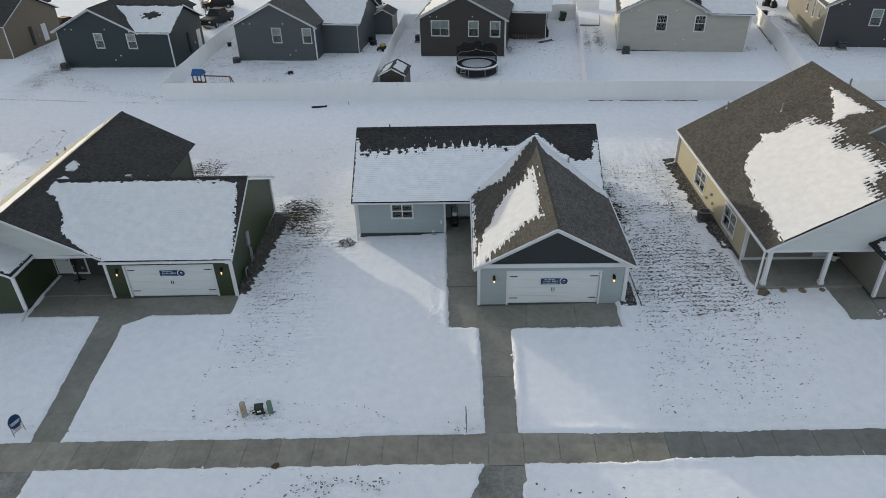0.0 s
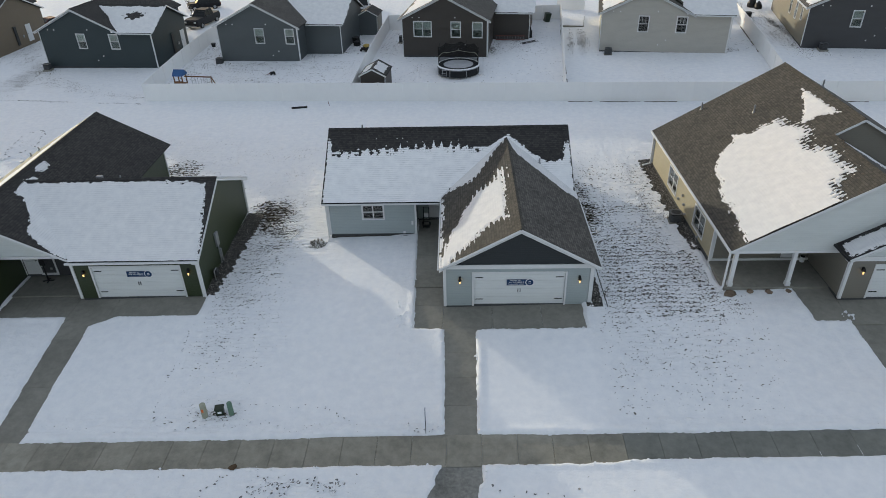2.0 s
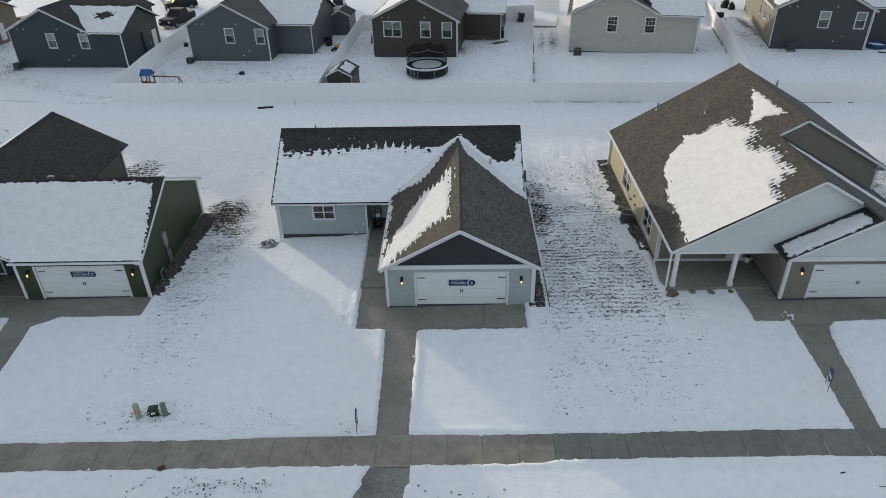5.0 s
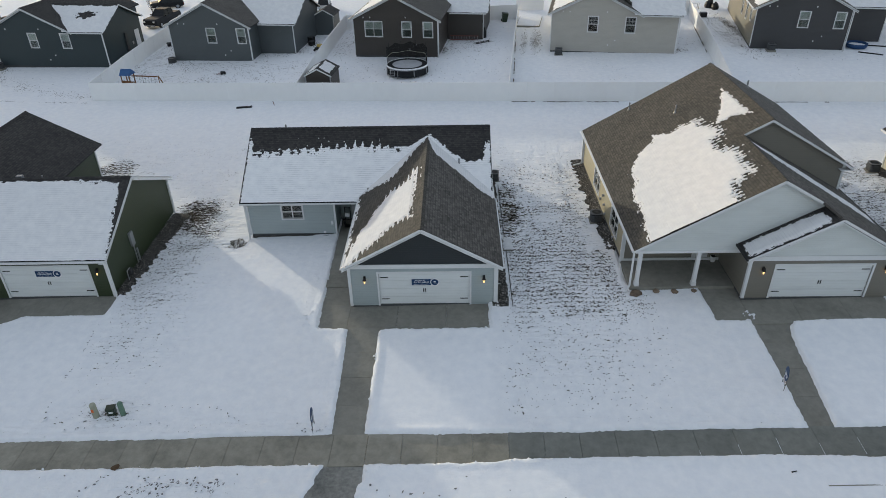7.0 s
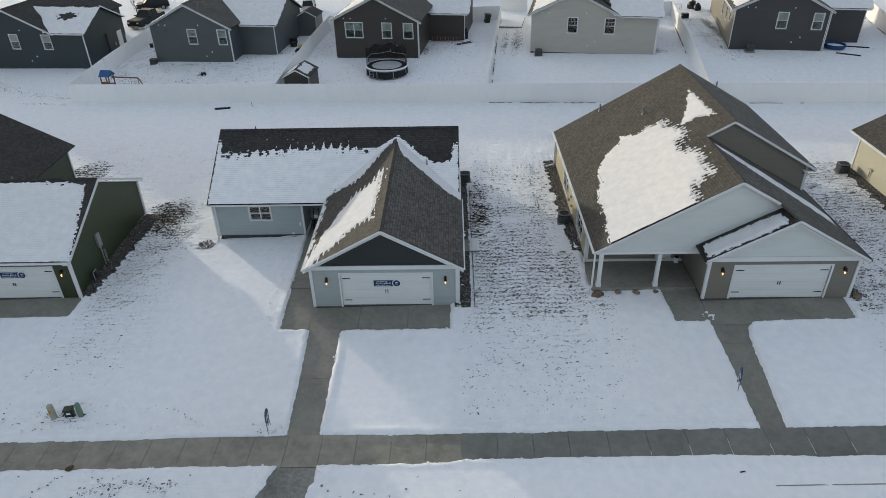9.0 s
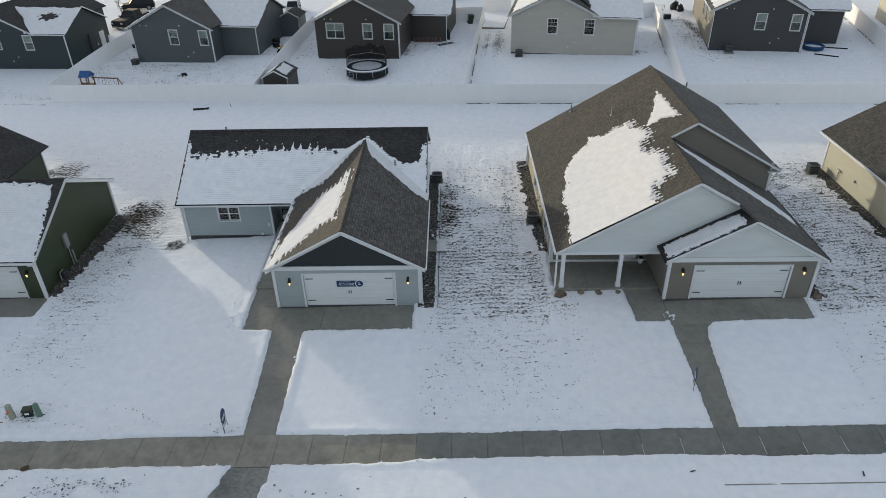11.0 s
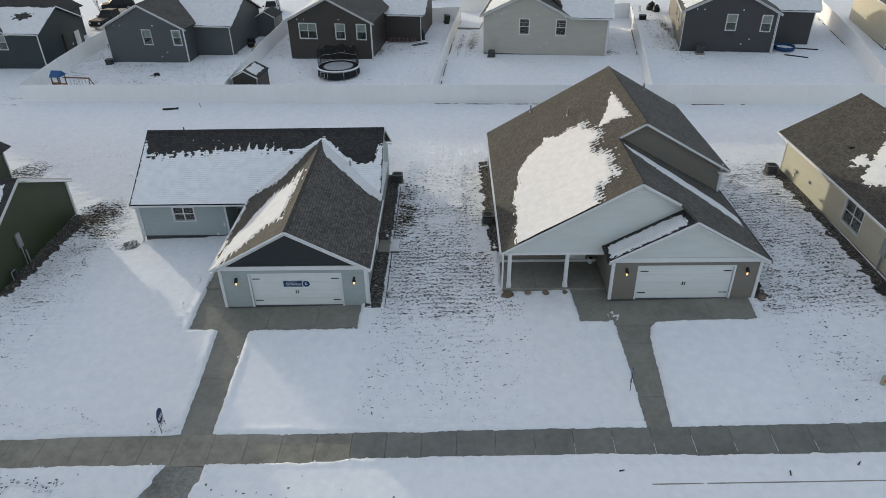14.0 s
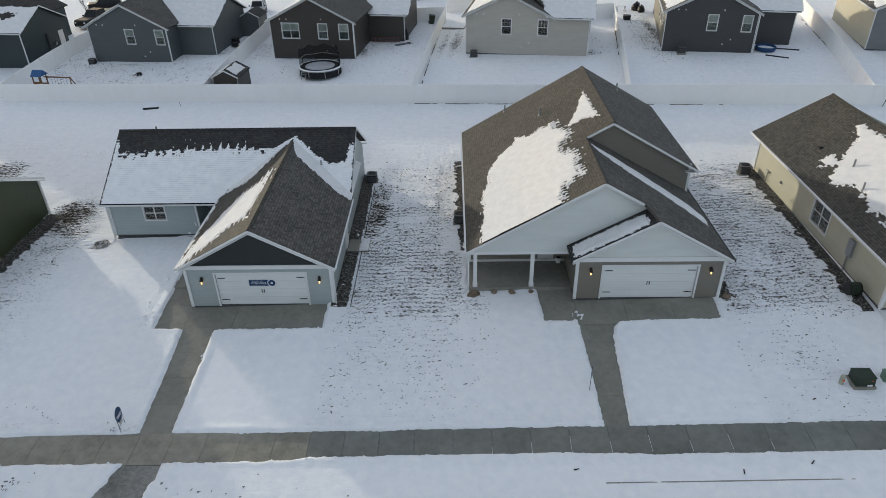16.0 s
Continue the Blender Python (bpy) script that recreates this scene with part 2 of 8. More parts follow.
# tan with the shade of the charcoal house's side wall in its colour
SID_SHADE_TAN = siding("shaded_tan_siding", (0.15, 0.14, 0.103))
SID_CREAM = siding("cream_siding", (0.45, 0.43, 0.335))
SID_BLUE = siding("dark_blue_siding", (0.016, 0.032, 0.037))
SID_SLATE = siding("slate_grey_siding", (0.075, 0.088, 0.093))
SID_BROWN = siding("dark_brown_siding", (0.045, 0.038, 0.033))
SID_LIGHT = siding("light_greige_siding", (0.42, 0.4, 0.36))
SID_CHAR = siding("charcoal_siding", (0.045, 0.046, 0.05))
SID_GREY = siding("mid_grey_siding", (0.16, 0.17, 0.18))
SID_TANBROWN = siding("brown_tan_siding", (0.16, 0.125, 0.085))
SIGN_BLUE = mottled("banner_blue", (0.012, 0.042, 0.11), (0.018, 0.055, 0.13), 4.0, 0.5)
SIGN_WHITE = mottled("banner_white", (0.72, 0.74, 0.76), (0.8, 0.81, 0.82), 4.0, 0.5)
GREEN_BOX = mottled("dark_green_enamel", (0.018, 0.03, 0.02), (0.035, 0.052, 0.036), 5.0, 0.4)
GREEN_POST = mottled("pale_green_plastic", (0.1, 0.18, 0.13), (0.16, 0.25, 0.19), 5.0, 0.5)
TAN_POST = mottled("tan_plastic", (0.3, 0.31, 0.24), (0.4, 0.4, 0.33), 5.0, 0.5)
ORANGE = mottled("orange_label", (0.6, 0.11, 0.03), (0.7, 0.16, 0.05), 4.0, 0.5)
APRON = mottled("damp_concrete", (0.085, 0.087, 0.082), (0.34, 0.338, 0.31), 5.0, 0.85, 0, 0.1, 0.006)
EDGING = mottled("black_edging", (0.012, 0.011, 0.01), (0.035, 0.032, 0.03), 8.0, 0.7)
STONE_TAN = mottled("tan_stone", (0.07, 0.045, 0.03), (0.32, 0.25, 0.19), 4.0, 0.9, 0, 0.5, 0.03, 0.4)
WOOD = mottled("cedar_wood", (0.13, 0.06, 0.03), (0.24, 0.12, 0.06), 6.0, 0.7)
POOL_BLUE = mottled("dark_blue_vinyl", (0.012, 0.045, 0.12), (0.022, 0.07, 0.17), 4.0, 0.6)
BLUE_TARP = mottled("blue_canvas", (0.02, 0.075, 0.2), (0.04, 0.12, 0.28), 4.0, 0.6)
RED = mottled("red_plastic", (0.13, 0.035, 0.03), (0.2, 0.06, 0.05), 4.0, 0.5)
RUBBER = mottled("tyre_rubber", (0.012, 0.012, 0.012), (0.03, 0.03, 0.03), 9.0, 0.85)
GRILLE = mottled("dark_wire_grille", (0.05, 0.053, 0.056), (0.11, 0.114, 0.118), 8.0, 0.8)
NET = mottled("dark_net", (0.012, 0.013, 0.015), (0.03, 0.032, 0.034), 9.0, 0.9)
SHEER_NET = mottled("open_dark_net", (0.02, 0.021, 0.023), (0.04, 0.042, 0.044), 9.0, 0.9)
vn, vl = SHEER_NET.node_tree.nodes, SHEER_NET.node_tree.links
holes, both = vn.new("ShaderNodeBsdfTransparent"), vn.new("ShaderNodeMixShader")
both.inputs[0].default_value = 0.3
vl.new(vn["Principled BSDF"].outputs[0], both.inputs[1])
vl.new(holes.outputs[0], both.inputs[2])
vl.new(both.outputs[0], vn["Material Output"].inputs[0])
BULB, _n, _l, _b = material("lit_lamp_glass", (0.8, 0.62, 0.35), 0.3)
_b.inputs["Emission Color"].default_value = (1.0, 0.62, 0.22, 1)
_b.inputs["Emission Strength"].default_value = 0.6


# ---- building helpers ----
WM = {}
FRAME = Matrix()


def turned(cx, cy, degrees_):
    """Frame of a house turned a little about one of its points."""
    return Matrix.Translation((cx, cy, 0)) @ Matrix.Rotation(radians(degrees_), 4, "Z") @ Matrix.Translation((-cx, -cy, 0))


def part(name, bm, mat, parent=None, label="", m=None):
    """Links a bmesh as one mesh object, at the pose m (in the house's frame), under a thing or a part."""
    me = bpy.data.meshes.new(name)
    bmesh.ops.recalc_face_normals(bm, faces=bm.faces)
    bm.to_mesh(me)
    bm.free()
    me.materials.append(mat)
    ob = new(name, me)
    place(ob, parent, m)
    if label:
        tagged(ob, label)
    return ob


def place(ob, parent, m=None):
    w = FRAME @ (m if m is not None else Matrix())
    if parent is not None:
        ob.parent = parent
        ob.matrix_parent_inverse = WM[parent].inverted()
    ob.matrix_basis = w
    WM[ob] = w


def thing(name, label, category, m, group="", kind=""):
    e = new(name)
    e.empty_display_size = 0.3
    place(e, None, m)
    return tagged(e, label, category, group, kind)


def box(bm, x0, x1, y0, y1, z0, z1, bevel=0.0):
    r = bmesh.ops.create_cube(bm, size=1)
    for v in r["verts"]:
        v.co = Vector((x0 + (v.co.x + 0.5) * (x1 - x0), y0 + (v.co.y + 0.5) * (y1 - y0), z0 + (v.co.z + 0.5) * (z1 - z0)))
    if bevel:
        es = list({e for v in r["verts"] for e in v.link_edges})
        bmesh.ops.bevel(bm, geom=es, offset=bevel, segments=2, affect="EDGES", profile=0.5)
    return bm


def boxes(*dims, bevel=0.0):
    bm = bmesh.new()
    for d in dims:
        box(bm, *d, bevel=bevel)
    return bm


def prism(bm, pts, ext):
    a = [bm.verts.new(p) for p in pts]
    b = [bm.verts.new(Vector(p) + Vector(ext)) for p in pts]
    bm.faces.new(a)
    bm.faces.new(b[::-1])
    for i in range(len(pts)):
        j = (i + 1) % len(pts)
        bm.faces.new((a[j], a[i], b[i], b[j]))
    return bm


def tube(bm, p0, p1, r0, r1=None, seg=12):
    p0, p1 = Vector(p0), Vector(p1)
    d = p1 - p0
    r = bmesh.ops.create_cone(bm, cap_ends=True, segments=seg, radius1=r0, radius2=r0 if r1 is None else r1, depth=d.length)
    q = Matrix.Translation((p0 + p1) / 2) @ d.to_track_quat("Z", "Y").to_matrix().to_4x4()
    for v in r["verts"]:
        v.co = q @ v.co
    return bm


def beam(bm, p0, p1, w, h):
    """A straight board of width w (sideways) and height h between two points."""
    p0, p1 = Vector(p0), Vector(p1)
    d = (p1 - p0).normalized()
    side = d.cross(Vector((0, 0, 1)))
    side = side.normalized() if side.length > 1e-4 else Vector((1, 0, 0))
    up = side.cross(d)
    pts = [p0 + side * a + up * b for a, b in ((-w / 2, -h / 2), (w / 2, -h / 2), (w / 2, h / 2), (-w / 2, h / 2))]
    return prism(bm, pts, p1 - p0)


def slope_frame(p0, p1, p2):
    """Frame of a roof slope: x along p0 to p1, y up towards p2."""
    o, x = Vector(p0), (Vector(p1) - Vector(p0)).normalized()
    z = x.cross(Vector(p2) - o).normalized()
    y = z.cross(x)
    return Matrix(((x.x, y.x, z.x, o.x), (x.y, y.y, z.y, o.y), (x.z, y.z, z.z, o.z), (0, 0, 0, 1)))


def roof_slope(parent, pts, mat, thick=0.12, name="roof_slope"):
    """A roof slope over pts, eave first; the outline may have any number of corners."""
    f = slope_frame(pts[0], pts[1], pts[-1])
    inv = f.inverted()
    loc = [inv @ Vector(p) for p in pts]
    bm = prism(bmesh.new(), [(p.x, p.y, 0) for p in loc], (0, 0, -thick))
    part(name, bm, mat, parent, m=f)
    return f


def edge_board(parent, name, p0, p1, mat=None, w=0.04, h=0.13, drop=0.085):
    d = Vector((0, 0, -drop))
    part(name, beam(bmesh.new(), Vector(p0) + d, Vector(p1) + d, w, h), mat or TRIM, parent)


def ridge_caps(parent, p0, p1, mat):
    p0, p1 = Vector(p0), Vector(p1)
    n = max(2, int((p1 - p0).length / 0.3))
    bm = bmesh.new()
    d = (p1 - p0).normalized()
    s = d.cross(Vector((0, 0, 1))).normalized() * 0.16
    prev = None
    for i in range(n):
        for t, lift in ((i / n, 0.034), ((i + 0.97) / n, 0.022)):
            c = p0.lerp(p1, t)
            ring = [bm.verts.new(c + q) for q in (s - Vector((0, 0, 0.075 - lift * 0.5)), Vector((0, 0, lift)), -s - Vector((0, 0, 0.075 - lift * 0.5)), Vector((0, 0, -0.1)))]
            if prev:
                for k in range(4):
                    bm.faces.new((prev[k], prev[(k + 1) % 4], ring[(k + 1) % 4], ring[k]))
            prev = ring
    part("ridge_cap", bm, mat, parent)


def wall(parent, a, b, z0, z1, mat, openings=(), thick=0.15, name="wall"):
    """A wall from a to b (plan), its outside on the right hand seen along it; openings are (s0, s1, z0, z1)."""
    a3, b3 = Vector((a[0], a[1], 0)), Vector((b[0], b[1], 0))
    x = (b3 - a3).normalized()
    length = (b3 - a3).length
    f = Matrix(((x.x, -x.y, 0, a3.x), (x.y, x.x, 0, a3.y), (0, 0, 1, 0), (0, 0, 0, 1)))
    xs = sorted({0.004, length - 0.004, *[o[0] for o in openings], *[o[1] for o in openings]})
    zs = sorted({z0, z1, *[o[2] for o in openings], *[o[3] for o in openings]})
    nx, nz = len(xs) - 1, len(zs) - 1
    full = {(i, j) for i in range(nx) for j in range(nz)
            if not any(o[0] < (xs[i] + xs[i + 1]) / 2 < o[1] and o[2] < (zs[j] + zs[j + 1]) / 2 < o[3] for o in openings)}
    bm = bmesh.new()
    vs = {}

    def vert(i, j, d):
        if (i, j, d) not in vs:
            vs[i, j, d] = bm.verts.new((xs[i], d * thick, zs[j]))
        return vs[i, j, d]
    for i, j in full:
        bm.faces.new([vert(i + a_, j + b_, 0) for a_, b_ in ((0, 0), (1, 0), (1, 1), (0, 1))])
        bm.faces.new([vert(i + a_, j + b_, 1) for a_, b_ in ((0, 1), (1, 1), (1, 0), (0, 0))])
        for n, e in (((-1, 0), ((0, 1), (0, 0))), ((1, 0), ((1, 0), (1, 1))), ((0, -1), ((0, 0), (1, 0))), ((0, 1), ((1, 1), (0, 1)))):
            if (i + n[0], j + n[1]) not in full:
                (a_, b_), (c_, d_) = e
                bm.faces.new((vert(i + a_, j + b_, 0), vert(i + c_, j + d_, 0), vert(i + c_, j + d_, 1), vert(i + a_, j + b_, 1)))
    part(name, bm, mat, parent, m=f)
    return f


def gable(parent, pts, mat, ext, name="gable"):
    part(name, prism(bmesh.new(), pts, ext), mat, parent)


def window(parent, f, s0, s1, z0, z1, double=False, blind=False, grid=False):
    """A white sash window in the wall frame f: casing, sashes, panes and, behind, a blind."""
    w = 0.07
    bm = boxes((s0 - w, s0, -0.03, 0.06, z0 - w, z1 + w), (s1, s1 + w, -0.03, 0.06, z0 - w, z1 + w), (s0, s1, -0.03, 0.06, z1, z1 + w), (s0, s1, -0.045, 0.06, z0 - w, z0))
    win = part("window", bm, TRIM, parent, m=f)
    zm = (z0 + z1) / 2
    cols = [(s0, (s0 + s1) / 2), ((s0 + s1) / 2, s1)] if double else [(s0, s1)]
    for c0, c1 in cols:
        for r0, r1, dy in ((z0, zm, 0.05), (zm, z1, 0.03)):
            e = 0.035
            sb = boxes((c0, c0 + e, dy - 0.02, dy + 0.02, r0, r1), (c1 - e, c1, dy - 0.02, dy + 0.02, r0, r1), (c0 + e, c1 - e, dy - 0.02, dy + 0.02, r0, r0 + e), (c0 + e, c1 - e, dy - 0.02, dy + 0.02, r1 - e, r1))
            if grid and r0 == zm:
                cw = (c1 - c0) / 3
                for k in (1, 2):
                    box(sb, c0 + cw * k - 0.01, c0 + cw * k + 0.01, dy - 0.01, dy + 0.01, r0 + e, r1 - e)
                box(sb, c0 + e, c1 - e, dy - 0.01, dy + 0.01, (r0 + r1) / 2 - 0.01, (r0 + r1) / 2 + 0.01)
            part("sash", sb, TRIM, win, m=f)
            part("pane", boxes((c0 + e, c1 - e, dy - 0.004, dy + 0.004, r0 + e, r1 - e)), GLASS, win, m=f)
    if blind:
        part("blind", boxes((s0, s1, 0.11, 0.12, zm, z1)), BLIND, win, "pale drawn blind", m=f)
        # lower half of the blind: its dimness is put into the colour
        part("dimmed_blind", boxes((s0, s1, 0.11, 0.12, z0, zm)), BLIND_DIM, win, "lower blind dimmed in its colour", m=f)
    part("backing", boxes((s0 - 0.02, s1 + 0.02, 0.4, 0.42, z0 - 0.02, z1 + 0.02)), BLACK, win, "dark room behind the glass", m=f)


def corner_board(parent, x, y, z0, z1, w=0.11):
    part("corner_board", boxes((x - w, x + w, y - w, y + w, z0, z1)), TRIM, parent)


def downspout(parent, x, y, z0, z1, out=(0, -0.5)):
    bm = boxes((x - 0.045, x + 0.045, y - 0.045, y + 0.045, z0 + 0.12, z1))
    beam(bm, (x, y, z0 + 0.15), (x + out[0], y + out[1], z0 - 0.02), 0.09, 0.08)
    part("downspout", bm, TRIM, parent)


def vent_pipe(parent, x, y, z, h=0.45):
    part("vent_pipe", tube(tube(bmesh.new(), (x, y, z - 0.1), (x, y, z + h), 0.055), (x, y, z - 0.1), (x, y, z + 0.1), 0.13, 0.06), GREY_METAL, parent)


def garage_door(parent, f, s0, s1, z0, z1, banner=False):
    """Sectional door in the wall frame f, with casing, straps and handles."""
    w = 0.1
    d = part("garage_door", boxes((s0 - w, s0, -0.035, 0.1, z0, z1 + w), (s1, s1 + w, -0.035, 0.1, z0, z1 + w), (s0, s1, -0.035, 0.1, z1, z1 + w)), TRIM, parent, "white sectional garage door with black straps", m=f)
    n = 4
    h = (z1 - z0) / n
    for k in range(n):
        part("door_section", boxes((s0, s1, 0.06, 0.1, z0 + k * h + 0.002, z0 + (k + 1) * h - 0.002), bevel=0.003), DOOR_WHITE, d, m=f)
    for sx_, dr in ((s0 + 0.08, 1), (s1 - 0.08, -1)):
        for zz in (z0 + 0.35 * (z1 - z0) - 0.35, z1 - 0.3):
            part("strap", boxes((min(sx_, sx_ + dr * 0.42), max(sx_, sx_ + dr * 0.42), 0.045, 0.06, zz - 0.025, zz + 0.025)), BLACK, d, "black strap hinge", m=f)
    cx = (s0 + s1) / 2
    for dx in (-0.06, 0.06):
        part("handle", boxes((cx + dx - 0.018, cx + dx + 0.018, 0.03, 0.06, z0 + 0.84, z0 + 1.06)), BLACK, d, "black pull handle", m=f)
    return d


def wall_lamp(parent, f, s, z):
    lamp = part("wall_lamp", boxes((s - 0.06, s + 0.06, -0.03, 0.0, z - 0.05, z + 0.2), (s - 0.02, s + 0.02, -0.14, -0.03, z + 0.14, z + 0.17)), BLACK, parent, "black lantern wall lamp", m=f)
    part("lamp_hood", tube(bmesh.new(), (s, -0.15, z + 0.02), (s, -0.15, z + 0.18), 0.1, 0.05), BLACK, lamp, m=f)
    part("lamp_glass", tube(bmesh.new(), (s, -0.15, z - 0.17), (s, -0.15, z + 0.02), 0.035, 0.055), BULB, lamp, "warm lit lamp glass", m=f)


def fbm(x, y, z=0.0, octaves=3):
    t, a = 0.0, 1.0
    for _ in range(octaves):
        t += a * noise.noise(Vector((x, y, z)))
        x, y, a = x * 2.03 + 11.3, y * 2.03 - 5.1, a * 0.5
    return t


def inside_poly(u, v, poly):
    """Signed distance to a polygon, positive inside."""
    best, inside = 1e9, False
    for i in range(len(poly)):
        (ax, ay), (bx, by) = poly[i], poly[i - 1]
        ex, ey = bx - ax, by - ay
        t = max(0, min(1, ((u - ax) * ex + (v - ay) * ey) / (ex * ex + ey * ey + 1e-9)))
        best = min(best, (u - ax - t * ex) ** 2 + (v - ay - t * ey) ** 2)
        if (ay > v) != (by > v) and u < (bx - ax) * (v - ay) / (by - ay + 1e-12) + ax:
            inside = not inside
    return math.sqrt(best) * (1 if inside else -1)


def roof_snow(label, f, u0, u1, v0, v1, mask, thick=0.07, step=0.075, lift=0.006, mat=None):
    """A sheet of snow lying on a slope where mask(u, v) is positive, thinning to its rim."""
    nu, nv = int((u1 - u0) / step) + 1, int((v1 - v0) / step) + 1
    val = [[mask(u0 + i * step, v0 + j * step) for i in range(nu)] for j in range(nv)]
    verts, ids, faces, cover = [], {}, [], []

    def vid(i, j):
        if (i, j) not in ids:
            u, v = u0 + i * step, v0 + j * step
            k = max(0.0, min(1.0, val[j][i] / 0.22))
            z = lift + thick * k * k * (3 - 2 * k) * (0.8 + 0.35 * fbm(u * 0.9, v * 0.9, 3))
            cover.append(max(-1.0, min(1.0, val[j][i])))
            ids[i, j] = len(verts)
            verts.append((u, v, z))
        return ids[i, j]
    for j in range(nv - 1):
        for i in range(nu - 1):
            if max(val[j][i], val[j][i + 1], val[j + 1][i], val[j + 1][i + 1]) > -0.2:
                faces.append((vid(i, j), vid(i + 1, j), vid(i + 1, j + 1), vid(i, j + 1)))
    me = bpy.data.meshes.new("roof_snow")
    me.from_pydata(verts, [], faces)
    at = me.attributes.new("cover", "FLOAT", "POINT")
    at.data.foreach_set("value", cover)
    for p in me.polygons:
        p.use_smooth = True
    me.materials.append(mat or SNOW_ROOF)
    ob = new("roof_snow", me)
    ob.matrix_basis = FRAME @ f
    WM[ob] = FRAME @ f
    return tagged(ob, label, "snow", kind="stuff")


def tabs(u, v, seed, w=0.15, h=0.15):
    """Random steps in the pattern of the shingle tabs, -1 to 1."""
    r = math.floor(v / h)
    c = math.floor(u / w + 0.5 * (r % 2) + 0.13 * (r % 5))
    q = math.sin((c * 12.9898 + r * 78.233 + seed * 37.7)) * 43758.5453
    return 2 * (q - math.floor(q)) - 1


def sm(a, b, t):
    t = max(0.0, min(1.0, (t - a) / (b - a)))
    return t * t * (3 - 2 * t)


# ---- ground ----
BASE_Y = ((-60, -1.05), (17.6, -1.05), (19.6, -0.92), (21.2, -0.86), (29.0, -0.07), (31, 0.0), (48, 0.1), (61.7, 0.5), (70, 1.08), (76, 1.32), (95, 1.6), (400, 3.0))


def hard_ground(x, y):
    v = y + 0.093 * x * sm(46, 60, y)
    for (a, za), (b, zb) in zip(BASE_Y, BASE_Y[1:]):
        if v <= b:
            z = za + (zb - za) * max(0, (v - a)) / (b - a)
            break
    else:
        z = BASE_Y[-1][1]
    swale = 0.12 * sm(8.9, 9.9, x) * sm(15.7, 15.1, x) * sm(33, 37, y) * sm(50, 46, y)
    return z - swale + 0.023 * (max(-90, min(130, x)) - 4)


def walk_near(x):
    return 19.6 + 0.0155 * x


CLEARED = [
    [(22.7, 28.4), (23.9, 28.4), (23.85, 28.2), (23.3, 28.08), (22.98, 27.75), (22.8, 27.1)],                                    # rounded corners of the drives
    [(1.7, 28.1), (2.05, 28.1), (1.84, 27.85), (1.75, 27.6)],
    [(-19.7, 29.5), (-18.0, 29.5), (-19.6, 28.5)],
    [(0.52, 20.8), (1.89, 20.8), (1.79, 28.6), (0.18, 28.6)],                      # drive of the middle house
    [(-1.41, 28.05), (0.3, 28.05), (0.3, 40), (-1.87, 40)],
    [(0.1, 27.95), (7.65, 27.95), (7.65, 31), (0.1, 31)],
    [(-20.55, 20.0), (-19.2, 20.0), (-19.65, 29.6), (-21.25, 29.6)],               # drive of the green house
    [(-25.5, 29.35), (-13.7, 29.35), (-13.7, 33), (-25.5, 34)],
    [(21.53, 21.0), (22.55, 21.0), (22.85, 28.6), (21.25, 28.6)],                  # drive of the taupe house
    [(19.5, 28.25), (28.55, 28.25), (28.55, 31), (19.3, 31)],
    [(15.5, 31.3), (21.4, 31.3), (21.4, 36), (15.5, 36)],
    [(-0.6, 16.0), (1.25, 16.0), (1.9, 18.3), (2.1, 19.9), (0.5, 19.9)],                          # aprons
    [(-22.5, 15.5), (-19.9, 15.5), (-19.6, 19.6), (-22.0, 19.6)],
]
BOUNDS = [(min(p[0] for p in c) - 1, max(p[0] for p in c) + 1, min(p[1] for p in c) - 1, max(p[1] for p in c) + 1) for c in CLEARED]


def cleared(x, y):
    """Positive inside the cleared concrete."""
    n = walk_near(x)
    d = min(y - n - 0.17 * sm(7.6, 8.6, x) * sm(24, 19, x), n + 1.5 + 0.1 * sm(-8, -4, x) * sm(6, 2, x) - y)
    for c, (x0, x1, y0, y1) in zip(CLEARED, BOUNDS):
        if x0 < x < x1 and y0 < y < y1:
            d = max(d, inside_poly(x, y, c))
    return d


def blob(x, y, cx, cy, rx, ry):
    return max(0.0, 1 - ((x - cx) / rx) ** 2 - ((y - cy) / ry) ** 2)


def untrodden(x, y):
    """Up to 1 on the even lawns and verge, where nothing has disturbed the snow."""
    verge = 0.75 * sm(2.6, 3.4, x) * sm(19.6, 19.2, y)
    if y < 20:
        return verge
    return max(sm(1.9, 2.5, x) * sm(8.2, 7.4, x), sm(22.9, 23.5, x) * sm(28.9, 28.2, x)) * sm(20.9, 21.3, y) * sm(28.3, 27.8, y)


